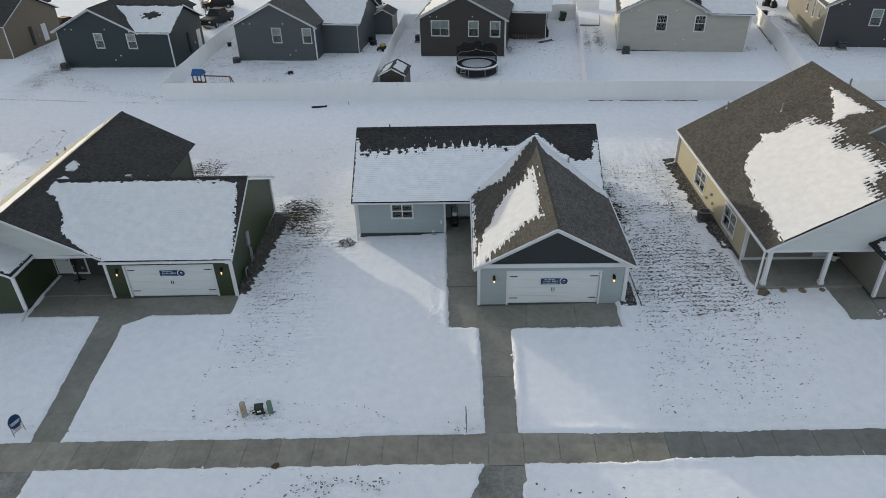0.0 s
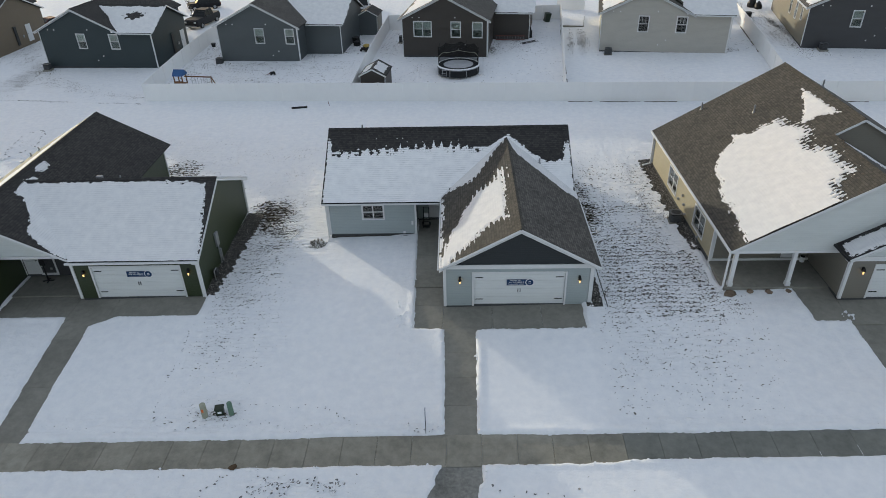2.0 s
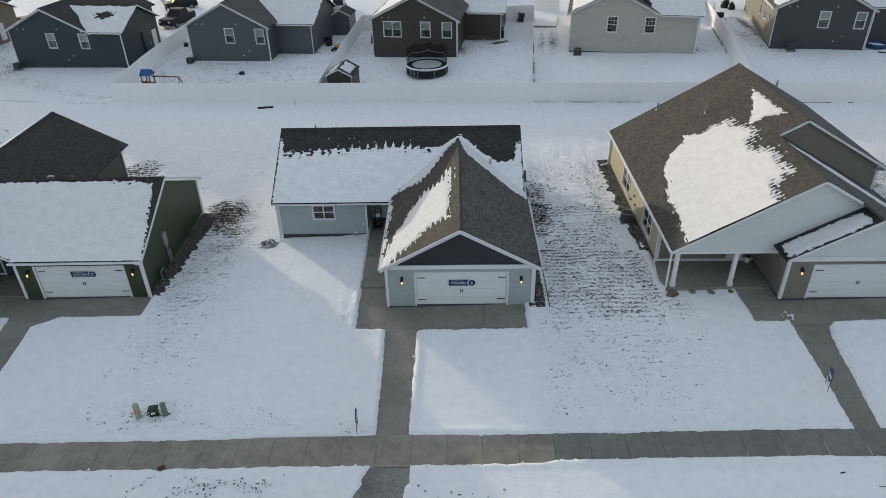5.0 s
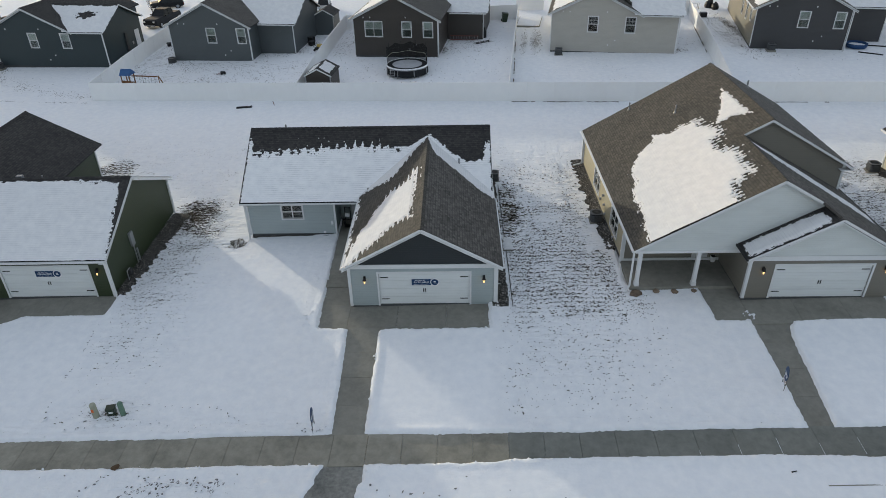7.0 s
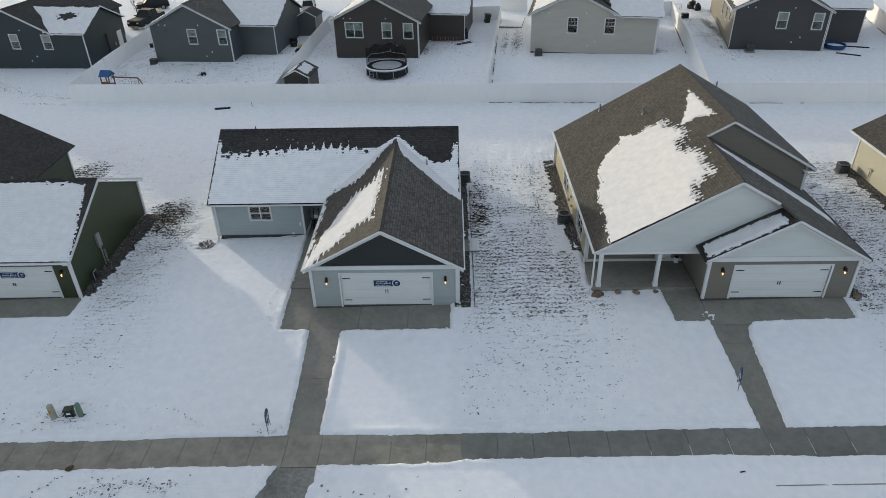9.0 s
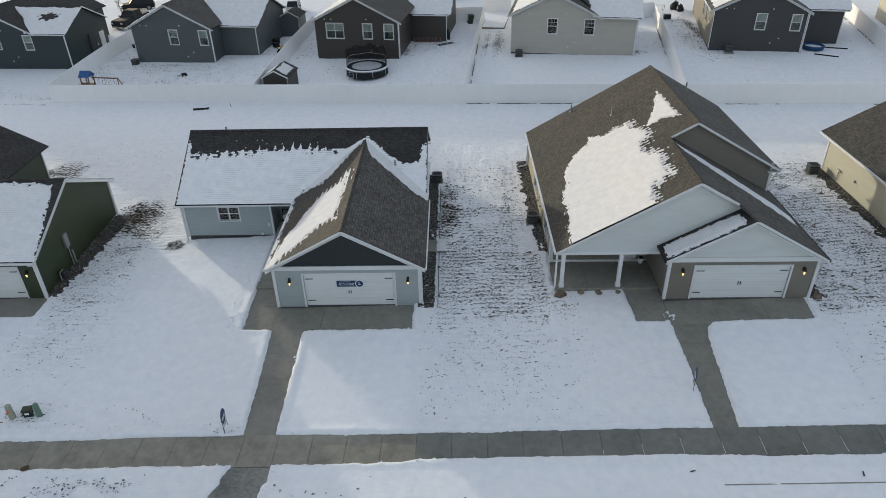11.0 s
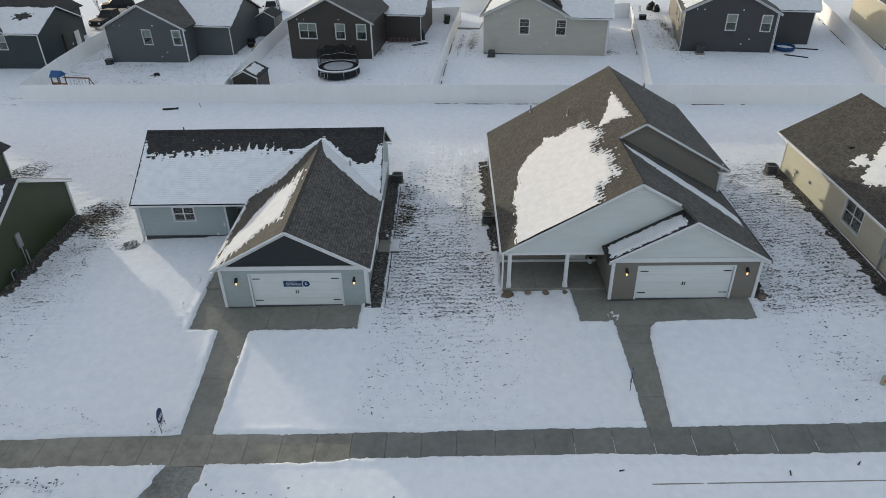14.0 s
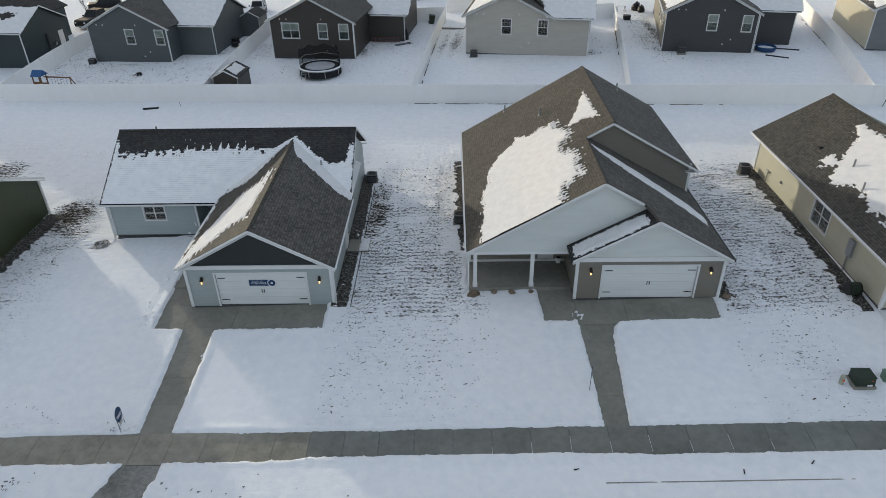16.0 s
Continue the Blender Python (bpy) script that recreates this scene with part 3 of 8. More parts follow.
def bareness(x, y):
    """How far soil and stubble come through the snow, 0 to 1."""
    b = 0.0
    b = max(b, 0.8 * sm(8.2, 9.2, x) * sm(15.8, 14.2, x) * (0.82 + 0.18 * sm(29, 35, y)) * sm(25.5, 29.0, y) * sm(48, 40, y))
    b = max(b, 1.2 * sm(8.4, 8.8, x) * sm(11.6, 9.3, x) * sm(34, 38, y) * sm(46, 43, y))
    b = max(b, 0.66 * sm(8.0, 10.0, x) * sm(18, 13, x) * sm(21.6, 26.0, y) * sm(33, 28, y))
    b = max(b, 0.88 * sm(-14.5, -13.4, x) * sm(-8.6, -12.2, x) * sm(29.5, 33, y) * sm(46, 42, y))
    b = max(b, 0.74 * sm(-14, -12.5, x) * sm(-4.5, -10, x) * sm(22, 27, y) * sm(45, 38, y))
    b = max(b, 1.5 * blob(x, y, -12.2, 40.4, 2.0, 2.8) ** 0.5)
    b = max(b, 1.15 * blob(x, y, -11.5, 38.5, 2.6, 5.5) ** 0.7)
    b = max(b, 0.78 * blob(x, y, -10.6, 22.5, 2.6, 1.4) ** 0.5)
    b = max(b, 1.3 * blob(x, y, -10.2, 22.4, 1.0, 0.35) ** 0.5)
    b = max(b, 0.86 * sm(28.8, 29.6, x) * sm(36.5, 34.5, x) * sm(26, 31, y) * sm(50, 44, y))
    b = max(b, 0.62 * sm(30, 31, x) * sm(36, 33, x) * sm(21.5, 23, y) * sm(28, 26, y))
    b = max(b, 0.66 * sm(-10, -7, x) * sm(-2, -4.5, x) * sm(16.5, 17.5, y) * sm(19.4, 18.6, y))
    b = max(b, 0.42 * sm(15.6, 17.4, y) * sm(19.6, 19.2, y))
    b = max(b, 0.6 * sm(21, 21.4, y) * sm(23, 21.8, y) * (1 - untrodden(x, y)))
    b = max(b, 1.05 * blob(x, y, -8.3, 36.6, 0.9, 0.8) ** 0.5)
    b = max(b, 0.62 * sm(-34, -26, x) * sm(-14, -20, x) * sm(50, 46, y) * sm(38, 41, y))
    v = y + 0.093 * x
    b = max(b, (0.5 + 0.15 * fbm(x * 0.12, y * 0.12, 21, 2)) * sm(62.3, 63, v) * sm(92, 82, v))
    b = max(b, 0.66 * sm(38, 43, y) * sm(60, 50, v))
    b = max(b, 1.35 * blob(x, y, -20.0, 45.5, 3.4, 1.8) ** 0.5)
    b = max(b, 0.74 * blob(x, y, -22, 71, 11, 7.0) ** 0.35)
    b = max(b, 1.2 * blob(x, y, 37.3, 80, 0.9, 10) ** 0.5, 1.15 * blob(x, y, -57.6, 84.5, 0.9, 5.5) ** 0.5, 1.25 * blob(x, y, -13.8, 77.4, 2.6, 0.8) ** 0.5)
    b = max(b, 0.72 * blob(x, y, 8.0, 77.0, 5.5, 7) ** 0.4, 1.2 * blob(x, y, 3.9, 76.3, 0.7, 2.2) ** 0.6)
    t = (y - 73) / 10.3
    b = max(b, 1.0 * blob(x, y, 12.4 + t, 78, 0.5, 6) ** 0.6, 1.12 * blob(x, y, 13.8 + t, 78.4, 0.9, 5.8) ** 0.6)
    b = max(b, 0.8 * blob(x, y, 35.4, 77, 1.9, 11) ** 0.6)
    b = max(b, 1.15 * blob(x, y, 28.9, 73.4, 1.0, 1.3) ** 0.6)
    b = max(b, 1.15 * blob(x, y, 29.9, 29.6, 1.6, 1.3) ** 0.6)
    b = max(b, 1.0 * blob(x, y, -48.5, 73, 3.5, 9) ** 0.6)
    return b


def spans(*rows):
    out = []
    for a, b, s in rows:
        n = max(1, round((b - a) / s))
        out += [a + (b - a) * k / n for k in range(n)]
    return out + [rows[-1][1]]


def build_ground():
    xs = spans((-500, -120, 38), (-120, -60, 4), (-60, -26.5, 0.5), (-26.5, -12.5, 0.1), (-12.5, -8.5, 0.12), (-8.5, -2.6, 0.25), (-2.6, 9.2, 0.08), (9.2, 15.4, 0.1), (15.4, 19, 0.25), (19, 29.5, 0.09), (29.5, 36.5, 0.14), (36.5, 62, 0.4), (62, 140, 4), (140, 560, 38))
    ys = spans((-60, 14, 6), (14, 17, 0.3), (17, 22.2, 0.075), (22.2, 27.6, 0.12), (27.6, 31.4, 0.085), (31.4, 46, 0.1), (46, 64, 0.35), (64, 84, 0.6), (84, 130, 3), (130, 900, 40))
    verts, bare, even = [], [], []
    for y in ys:
        for x in xs:
            z = hard_ground(x, y)
            near = -60 < x < 75 and 12 < y < 100
            if near:
                b, calm = bareness(x, y), untrodden(x, y)
                b *= 1 - 0.8 * calm
                d = cleared(x, y) + (0.055 + 0.1 * sm(19.7, 18.6, y)) * fbm(x * 1.3, y * 1.3, 1, 4) + 0.05 * noise.noise(Vector((x * 6.5, y * 6.5, 2))) if y < 41 else -1
                d -= 1.0 * blob(x, y, 21.2, 28.95, 0.6, 0.9) * (0.35 + 1.6 * fbm(x * 6, y * 4, 9, 2)) if 20 < x < 22.5 else 0
                snow = 0.1 + (0.03 - 0.018 * calm) * fbm(x * 0.5, y * 0.5, 2, 3) + (0.012 - 0.011 * calm) * fbm(x * 2.2, y * 2.6, 6, 2) - 0.05 * min(1, b) + 0.03 * min(1, b) * fbm(x * 2.6, y * 4.2, 5, 2)
                if b > 0.35 and 21 < y < 48:
                    dent = -noise.noise(Vector((x * 3.4, y * 4.6, 7))) * 0.9 - 0.38 * math.cos(17.45 * y + 0.9 * math.sin(x * 1.7)) - 0.02
                    dent = max(0.0, min(0.8, dent)) * min(1.0, b)
                    snow -= 0.105 * dent
                    b = 0.83 * b + 0.55 * dent
                bank = 0.035 * (1 + fbm(x * 0.7, y * 0.7, 12, 2)) * math.exp(-((d + 0.25) / 0.2) ** 2) if d < 0.2 else 0
                k = sm(-0.14, 0.05, d)
                z += (snow + bank) * (1 - k) - 0.07 * k
                bare.append(b)
                even.append(calm)
            else:
                z += 0.08
                bare.append(0.4 if y > 90 else 0.3)
                even.append(0.0)
            verts.append((x, y, z))
    w = len(xs)
    faces = [(j * w + i, j * w + i + 1, (j + 1) * w + i + 1, (j + 1) * w + i) for j in range(len(ys) - 1) for i in range(w - 1)]
    me = bpy.data.meshes.new("ground")
    me.from_pydata(verts, [], faces)
    at = me.attributes.new("bare", "FLOAT", "POINT")
    at.data.foreach_set("value", bare)
    at = me.attributes.new("even", "FLOAT", "POINT")
    at.data.foreach_set("value", even)
    me.polygons.foreach_set("use_smooth", [True] * len(faces))
    me.materials.append(SNOW_GROUND)
    tagged(new("ground", me), "snow-covered lawns with bare soil and stubble showing through", "ground", kind="structure")


build_ground()


ROOF_CAPS = ((0.39, 37.9), (7.02, 38.3))


# ---- the middle house: light blue-grey, with a front-facing garage wing ----
def middle_house():
    global FRAME
    FRAME = turned(4, 34, 1.2)
    h = thing("house", "light blue-grey sided house with dark shingle roof and garage wing", "house", pose(0, 38, 0))
    s = SID_BLUEGREY
    X0, X1, Y0, Y1, TOP = -7.45, 7.95, 37.62, 46.35, 2.42
    part("foundation", boxes((X0 + 0.04, -1.9, Y0 + 0.04, Y1 - 0.04, -0.6, 0.12), (-1.9, X1 - 0.04, 39.6, Y1 - 0.04, -0.6, 0.12), (0.14, X1 - 0.04, 29.86, 39.6, -0.6, 0.06)), FOUNDATION, h)
    f = wall(h, (X0, Y0), (-1.87, Y0), 0.1, TOP, s, [(2.2, 3.52, 1.2, 2.14)])
    window(h, f, 2.2, 3.52, 1.2, 2.14, double=True)
    f = wall(h, (-1.87, Y0), (-1.87, 39.6), 0.1, TOP, s)
    f = wall(h, (-1.87, 39.6), (0.1, 39.6), 0.05, TOP, s, [(0.75, 1.65, 0.06, 2.1)])
    d = part("front_door", boxes((0.75, 1.65, 0.06, 0.1, 0.06, 2.1), bevel=0.01), TRIM, h, "white panelled front door in a recess", m=f)
    part("door_panel", boxes((0.87, 1.53, 0.045, 0.06, 0.3, 0.95), (0.87, 1.53, 0.045, 0.06, 1.1, 1.95)), TRIM, d, m=f)
    part("door_knob", tube(bmesh.new(), (1.55, 0.0, 1.0), (1.55, 0.06, 1.0), 0.03), BLACK, d, m=f)
    part("soffit", boxes((-1.87, 0.1, 37.3, 39.6, TOP - 0.06, TOP - 0.02)), TRIM, h)
    wall(h, (X1 - 0.03, 29.9), (X1 - 0.03, Y1), 0.05, TOP, s)
    wall(h, (X1 - 0.05, Y1), (X0, Y1), 0.1, TOP, s)
    wall(h, (X0, Y1), (X0, Y0), 0.1, TOP, s)
    wall(h, (0.1, 39.6), (0.1, 29.82), 0.05, TOP, s)
    g = wall(h, (0.1, 29.82), (X1, 29.82), 0.05, 2.62, s, [(1.58, 6.46, 0.0, 2.1)])
    garage_door(h, g, 1.58, 6.46, 0.0, 2.1)
    wall_lamp(h, g, 0.82, 1.72)
    part("wall_cap", boxes((-2.72, -2.56, 37.57, 37.62, 0.12, 0.26)), TRIM, h)
    part("wall_cap", boxes((-2.16, -2.04, 37.57, 37.62, 0.75, 1.0)), TRIM, h)
    wall_lamp(h, g, 7.22, 1.72)
    # gables of the main block
    for x, e in ((X0, 0.15), (7.78, 0.13)):
        gable(h, [(x, Y0, TOP), (x, Y1, TOP), (x, Y1, TOP + 0.2), (x, 42.2, TOP + 4.58 * 0.6)], s, (e, 0, 0))
    # garage gable, navy, over a white band
    gable(h, [(0.3, 29.84, 2.62), (7.75, 29.84, 2.62), (4.03, 29.84, 4.78)], SID_NAVY, (0, 0.14, 0), "navy_gable")
    part("band_board", boxes((0.0, 8.05, 29.76, 29.82, 2.42, 2.66)), TRIM, h)
    for x in (0.1, X1):
        corner_board(h, x, 29.84, 0.0, 2.45, 0.08)
    corner_board(h, X0, Y0, 0.05, TOP, 0.07)
    corner_board(h, -1.87, Y0, 0.05, TOP, 0.06)
    # roofs
    ER, RZ, RY, P = 37.2, 5.57, 42.2, 0.604
    XL, XR = -7.72, 8.18
    gx, gz, gp, gy = 4.06, 5.1, 0.55, 29.3
    gl, gr = gx - 4.24, gx + 4.24
    ge = gz - 4.24 * gp
    yv = ER + (gz - (RZ - 5 * P)) / P          # where the garage ridge meets the main slope
    yb = ER + (ge - (RZ - 5 * P)) / P
    fm = roof_slope(h, [(XL, ER, RZ - 5 * P), (XR, ER, RZ - 5 * P), (XR, RY, RZ), (XL, RY, RZ)], SHINGLE_BLACK)
    roof_slope(h, [(XR, 46.8, RZ - 4.6 * P), (XL, 46.8, RZ - 4.6 * P), (XL, RY, RZ), (XR, RY, RZ)], SHINGLE_BLACK)
    # one garage roof, toned darker on its sun side and lighter on its shaded side
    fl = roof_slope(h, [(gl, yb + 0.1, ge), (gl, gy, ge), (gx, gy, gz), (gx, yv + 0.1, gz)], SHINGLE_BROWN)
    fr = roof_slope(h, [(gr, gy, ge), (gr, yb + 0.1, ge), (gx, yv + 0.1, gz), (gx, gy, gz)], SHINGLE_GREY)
    ridge_caps(h, (XL, RY, RZ + 0.01), (XR, RY, RZ + 0.01), SHINGLE_BLACK)
    ridge_caps(h, (gx, gy, gz + 0.01), (gx, yv, gz + 0.01), SHINGLE_BROWN)
    for x, m_ in ((XL, DARK_GREY), (XR, TRIM)):
        edge_board(h, "rake_board", (x, ER, RZ - 5 * P), (x, RY, RZ), m_)
        edge_board(h, "rake_board", (x, 46.8, RZ - 4.6 * P), (x, RY, RZ))
    edge_board(h, "rake_board", (gl, gy, ge), (gx, gy, gz))
    edge_board(h, "rake_board", (gr, gy, ge), (gx, gy, gz))
    part("soffit", prism(bmesh.new(), [(gl, gy, ge - 0.2), (gx, gy, gz - 0.2), (gr, gy, ge - 0.2), (gr, gy, ge - 0.26), (gx, gy, gz - 0.26), (gl, gy, ge - 0.26)], (0, 0.5, 0)), TRIM, h)
    for p, q in (((XL, ER - 0.05), (gl + 0.1, ER - 0.05)), ((gl - 0.05, gy), (gl - 0.05, ER)), ((gr + 0.05, gy), (gr + 0.05, ER)), ((XL, 46.85), (XR, 46.85))):
        part("gutter", beam(bmesh.new(), (*p, RZ - 5 * P - 0.07 if p[1] > 30 else ge - 0.07), (*q, RZ - 5 * P - 0.07 if p[1] > 30 else ge - 0.07), 0.07, 0.08), TRIM, h)
    downspout(h, X0 - 0.1, Y0 - 0.1, -0.25, 2.35, (0.0, -0.7))
    downspout(h, X1 + 0.1, 29.9, 0.05, 2.4, (0.15, -0.6))
    for x, y in ((-5.6, 43.0),):
        vent_pipe(h, x, y, RZ - (y - RY) * P, 0.4)
    vent_pipe(h, 6.1, 39.6, RZ - (RY - 39.6) * P, 0.35)
    for x, y in ROOF_CAPS:
        zc = RZ - (RY - y) * P
        part("roof_vent", tube(bmesh.new(), (x, y, zc - 0.05), (x, y, zc + 0.16), 0.13, 0.1, 14), BLACK, h)

    # snow on the front slope, melted back in teeth from the ridge and along the valley
    rnd = random.Random(8)
    tall = [rnd.uniform(0.16, 0.34) * (0.45 + 0.75 * sm(2, 7.5, k * 0.54)) * (0.35 if rnd.random() < 0.22 else 1.0) for k in range(40)]
    shift = [rnd.uniform(-0.1, 0.1) for k in range(40)]

    def spire(u, v):
        """Narrow stepped tongues of snow, one about every half metre along the roof."""
        k = round(u / 0.54)
        tongue = 0.0
        for q in (k - 1, k, k + 1):
            if 0 <= q < 40:
                d = abs(u - q * 0.54 - shift[q])
                wide = 0.17 if int(v / 0.15) % 2 else 0.12
                tongue = max(tongue, 2.1 * tall[q] * (1 - (d / wide) ** 0.75)) if d < wide else tongue
        return tongue * sm(9.9, 9.3, u) * sm(0.7, 1.0, u)

    def melted(d, u, v, reach=0.9):
        """Snow worn thin in streaks down from its upper edge."""
        return min(d, 0.02 + 0.13 * noise.noise(Vector((u * 3.1, v * 0.35, 9))) + 0.3 * (d / reach) ** 2) if 0 < d < reach else d

    def main_mask(u, v):
        x = u + XL
        top = 3.9 + 0.28 * sm(1, 6, u) + 0.07 * fbm(u * 1.1, 0.3, 7) + spire(u, v)
        top = max(top, 5.0 - 0.4 * u) if u < 0.32 + 0.05 * fbm(v * 3, 1.0, 4) else top
        ck, cr = math.floor(u / 0.34), math.floor(v / 0.3)
        q = math.sin(ck * 12.9898 + cr * 78.233) * 43758.5453
        q -= math.floor(q)
        if v > top and 0.6 < u < 8.5 and q > 0.9:
            fleck = 0.075 - math.hypot((u - (ck + 0.5) * 0.34) * 1.4, v - (cr + 0.5) * 0.3)
            if fleck > 0:
                return fleck
        yy = v * math.cos(math.atan(P))
        val_x = gx - (gz - (RZ - 5 * P + yy * P)) / gp        # valley on the left
        val_r = gx + (gz - (RZ - 5 * P + yy * P)) / gp
        if x < gx:
            d = melted(top - v, u, v)
            d = max(d, 0.12 + 0.4 * sm(5.1, 4.0, v) - (val_x - x) + 0.12 * fbm(u, v, 4)) if v < 5.05 else top - v
            return min(d, val_x - x + 0.25, 1.5 * (u - 0.05) + 0.02 * fbm(v * 2, 2.0, 3))
        d = inside_poly(u, v, [(11.5, 5.2), (11.9, 5.16), (12.18, 4.9), (12.78, 4.24), (13.4, 3.64), (13.94, 3.19), (14.32, 3.02), (15.35, 3.0), (15.5, 3.84), (15.56, 4.5), (15.84, 4.5), (15.86, -0.2), (11.4, -0.2)]) + 0.08 * fbm(u * 2, v * 2, 3)
        return min(d, x - val_r + 0.25, 5.1 - v)
    roof_snow("thin snow on the dark front roof slope, melted in teeth", fm, 0.02, XR - XL - 0.02, 0.02, 5.2, main_mask, 0.055, 0.05, mat=SNOW_THIN)

    cs = math.cos(math.atan(gp))

    def left_mask(u, v):
        # u runs forward from the back eave corner, v up to the ridge
        y = yb + 0.1 - u
        yval = ER + (gz - (gx - (gl + v * cs)) * gp - (RZ - 5 * P)) / P
        width = 0.5 - 0.1 * sm(0, 0.4, v) + 1.15 * sm(0.4, 2.2, v) - 1.5 * sm(2.3, 4.6, v)
        strip = width - abs(yval - y) + 0.16 * fbm(u * 1.5, v * 1.5, 2)
        n = 0.07 * fbm(u * 2.2, v * 2.2, 5)
        # the melting rim breaks up shingle row by shingle row
        teeth = max(0.0, math.sin(v * 2 * math.pi / 0.3 + 0.5 * fbm(u * 1.2, v, 4)))
        patch = inside_poly(u, v, [(8.6, -0.1), (6.79, 0.26), (5.6, 0.71), (4.51, 1.18), (3.38, 1.67), (2.39, 2.17), (1.92, 2.68), (1.74, 3.28), (1.5, 3.7), (0.45, 4.04), (0.45, 4.26), (1.97, 4.28), (3.63, 4.23), (5.68, 4.18), (6.58, 4.16), (6.25, 3.87), (6.39, 3.51), (6.48, 3.06), (6.8, 2.52), (7.33, 2.06), (7.8, 1.17), (8.5, 0.5)]) + n
        low = sm(5.6, 6.6, u)
        patch += 0.34 * teeth * low - 0.1 * low
        high = sm(3.4, 1.6, u) * sm(1.4, 2.2, v)
        patch += (0.5 * teeth - 0.12) * high * sm(-1.0, -0.1, patch)
        strip += 0.45 * teeth * high * sm(-0.9, 0.0, strip)
        edge = 0.12 - abs(v - 0.06) + 0.05 * fbm(u, v, 9)
        return max(strip, patch, edge * sm(8.6, 7.5, u))

    def right_mask(u, v):
        # drift lying along the valley, broadest half-way up
        yval = ER + (gz - (gr - v * cs - gx) * gp - (RZ - 5 * P)) / P
        return 0.75 + 0.55 * sm(0, 1.3, v) + 0.2 * sm(1.5, 4, v) - 1.25 * sm(4.1, 5.0, v) - (yval - gy - u) + 0.05 * fbm(u * 2, v * 2, 6)
    roof_snow("smooth snow drift along the roof valley", fr, 4.2, 13.2, 0.06, 4.85, right_mask, 0.05, 0.06)
    roof_snow("sunlit snow patch on the brown garage roof slope", fl, -3.6, 8.5, 0.02, 4.85, left_mask, 0.05, 0.05, mat=SNOW_RAGGED)
    g = FRAME @ g
    FRAME = Matrix()
    return g


mid_wall = middle_house()


# ---- the taupe house with a porch ----
def taupe_house():
    global FRAME
    FRAME = turned(22, 30, 1.0)
    z = 0.6
    h = thing("house", "taupe and tan sided house with pale gables and porch", "house", pose(22, 38, z))
    EX, EZ, LP = 15.36, 3.05, 0.577             # west eave and slope
    RX, RZ = 22.36, EZ + 7.0 * LP               # front ridge
    RP, EXR = 0.568, 29.11
    EZR = RZ - (EXR - RX) * RP
    BX = 23.9
    BZ = EZ + (BX - EX) * LP                    # rear ridge
    BY, BYE, BXR = 36.6, 47.65, 29.26
    BP = 0.57
    BZR = BZ - (BXR - BX) * BP
    FY = 30.64                                  # front rake
    GY, GX = 29.33, 25.0
    GZ = RZ - (GX - RX) * RP
    GXL = 20.84
    GZL = GZ - (GX - GXL) * 0.55
    WX, WY, PY = 15.6, 29.76, 33.58             # west wall, garage front, porch back wall
    top = 2.95
    part("foundation", boxes((WX + 0.03, 28.8, PY + 0.04, 47.2, -0.3, z + 0.05), (21.22, 28.8, WY + 0.06, PY + 0.04, -0.3, z + 0.02)), FOUNDATION, h)
    # west wall, tan, with two double windows
    wins = [(4.27, 6.17, 0.98, 2.34), (10.05, 11.95, 0.98, 2.34)]
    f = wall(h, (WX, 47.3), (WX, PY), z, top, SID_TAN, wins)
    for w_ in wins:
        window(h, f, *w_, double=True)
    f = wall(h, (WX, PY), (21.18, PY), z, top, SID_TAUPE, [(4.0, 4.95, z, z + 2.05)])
    d = part("front_door", boxes((4.0, 4.95, 0.06, 0.1, z, z + 2.05), bevel=0.01), TRIM, h, "white front door under the porch", m=f)
    part("door_panel", boxes((4.12, 4.83, 0.045, 0.06, z + 0.3, z + 0.95), (4.12, 4.83, 0.045, 0.06, z + 1.1, z + 1.9)), TRIM, d, m=f)
    part("porch_trim", boxes((WX, 21.18, PY - 0.07, PY, z, z + 0.14)), TRIM, h)
    wall(h, (21.18, PY), (21.18, WY), z, 3.1, SID_TAUPE)
    g = wall(h, (21.18, WY), (28.87, WY), z, 3.25, SID_TAUPE, [(1.4, 6.34, z, z + 2.04)])
    garage_door(h, g, 1.4, 6.34, z, z + 2.04)
    wall_lamp(h, g, 0.72, z + 1.78)
    wall_lamp(h, g, 7.02, z + 1.78)
    wall(h, (28.87, WY), (28.87, 47.3), z, 3.2, SID_TAUPE)
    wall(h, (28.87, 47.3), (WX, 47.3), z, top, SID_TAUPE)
    part("east_upper_wall", boxes((28.72, 28.86, BY + 0.4, 47.3, 3.0, BZR + 0.2)), SID_TAUPE, h)
    for x in (21.18, 28.87):
        corner_board(h, x, WY + 0.02, z, 3.2, 0.08)
    downspout(h, EX + 0.12, 30.98, z - 0.15, 2.85, (-0.3, -0.45))
    corner_board(h, WX, 47.3, z, top, 0.06)
    corner_board(h, WX, PY, z, top, 0.08)
    for yy, zz in ((40.35, 1.15), (39.6, 1.75), (38.75, 0.85), (39.2, 1.3), (36.0, 0.75)):
        part("wall_cap", tube(bmesh.new(), (WX, yy, zz), (WX - 0.13, yy, zz), 0.09, 0.07), GREY_METAL, h)
    # garage gable
    gable(h, [(20.95, WY - 0.02, 3.22), (29.0, WY - 0.02, 3.22), (GX, WY - 0.02, GZ - 0.2)], SID_PALE, (0, 0.12, 0), "pale_gable")
    part("band_board", boxes((21.0, 29.05, WY - 0.08, WY - 0.02, 2.97, 3.24)), TRIM, h)
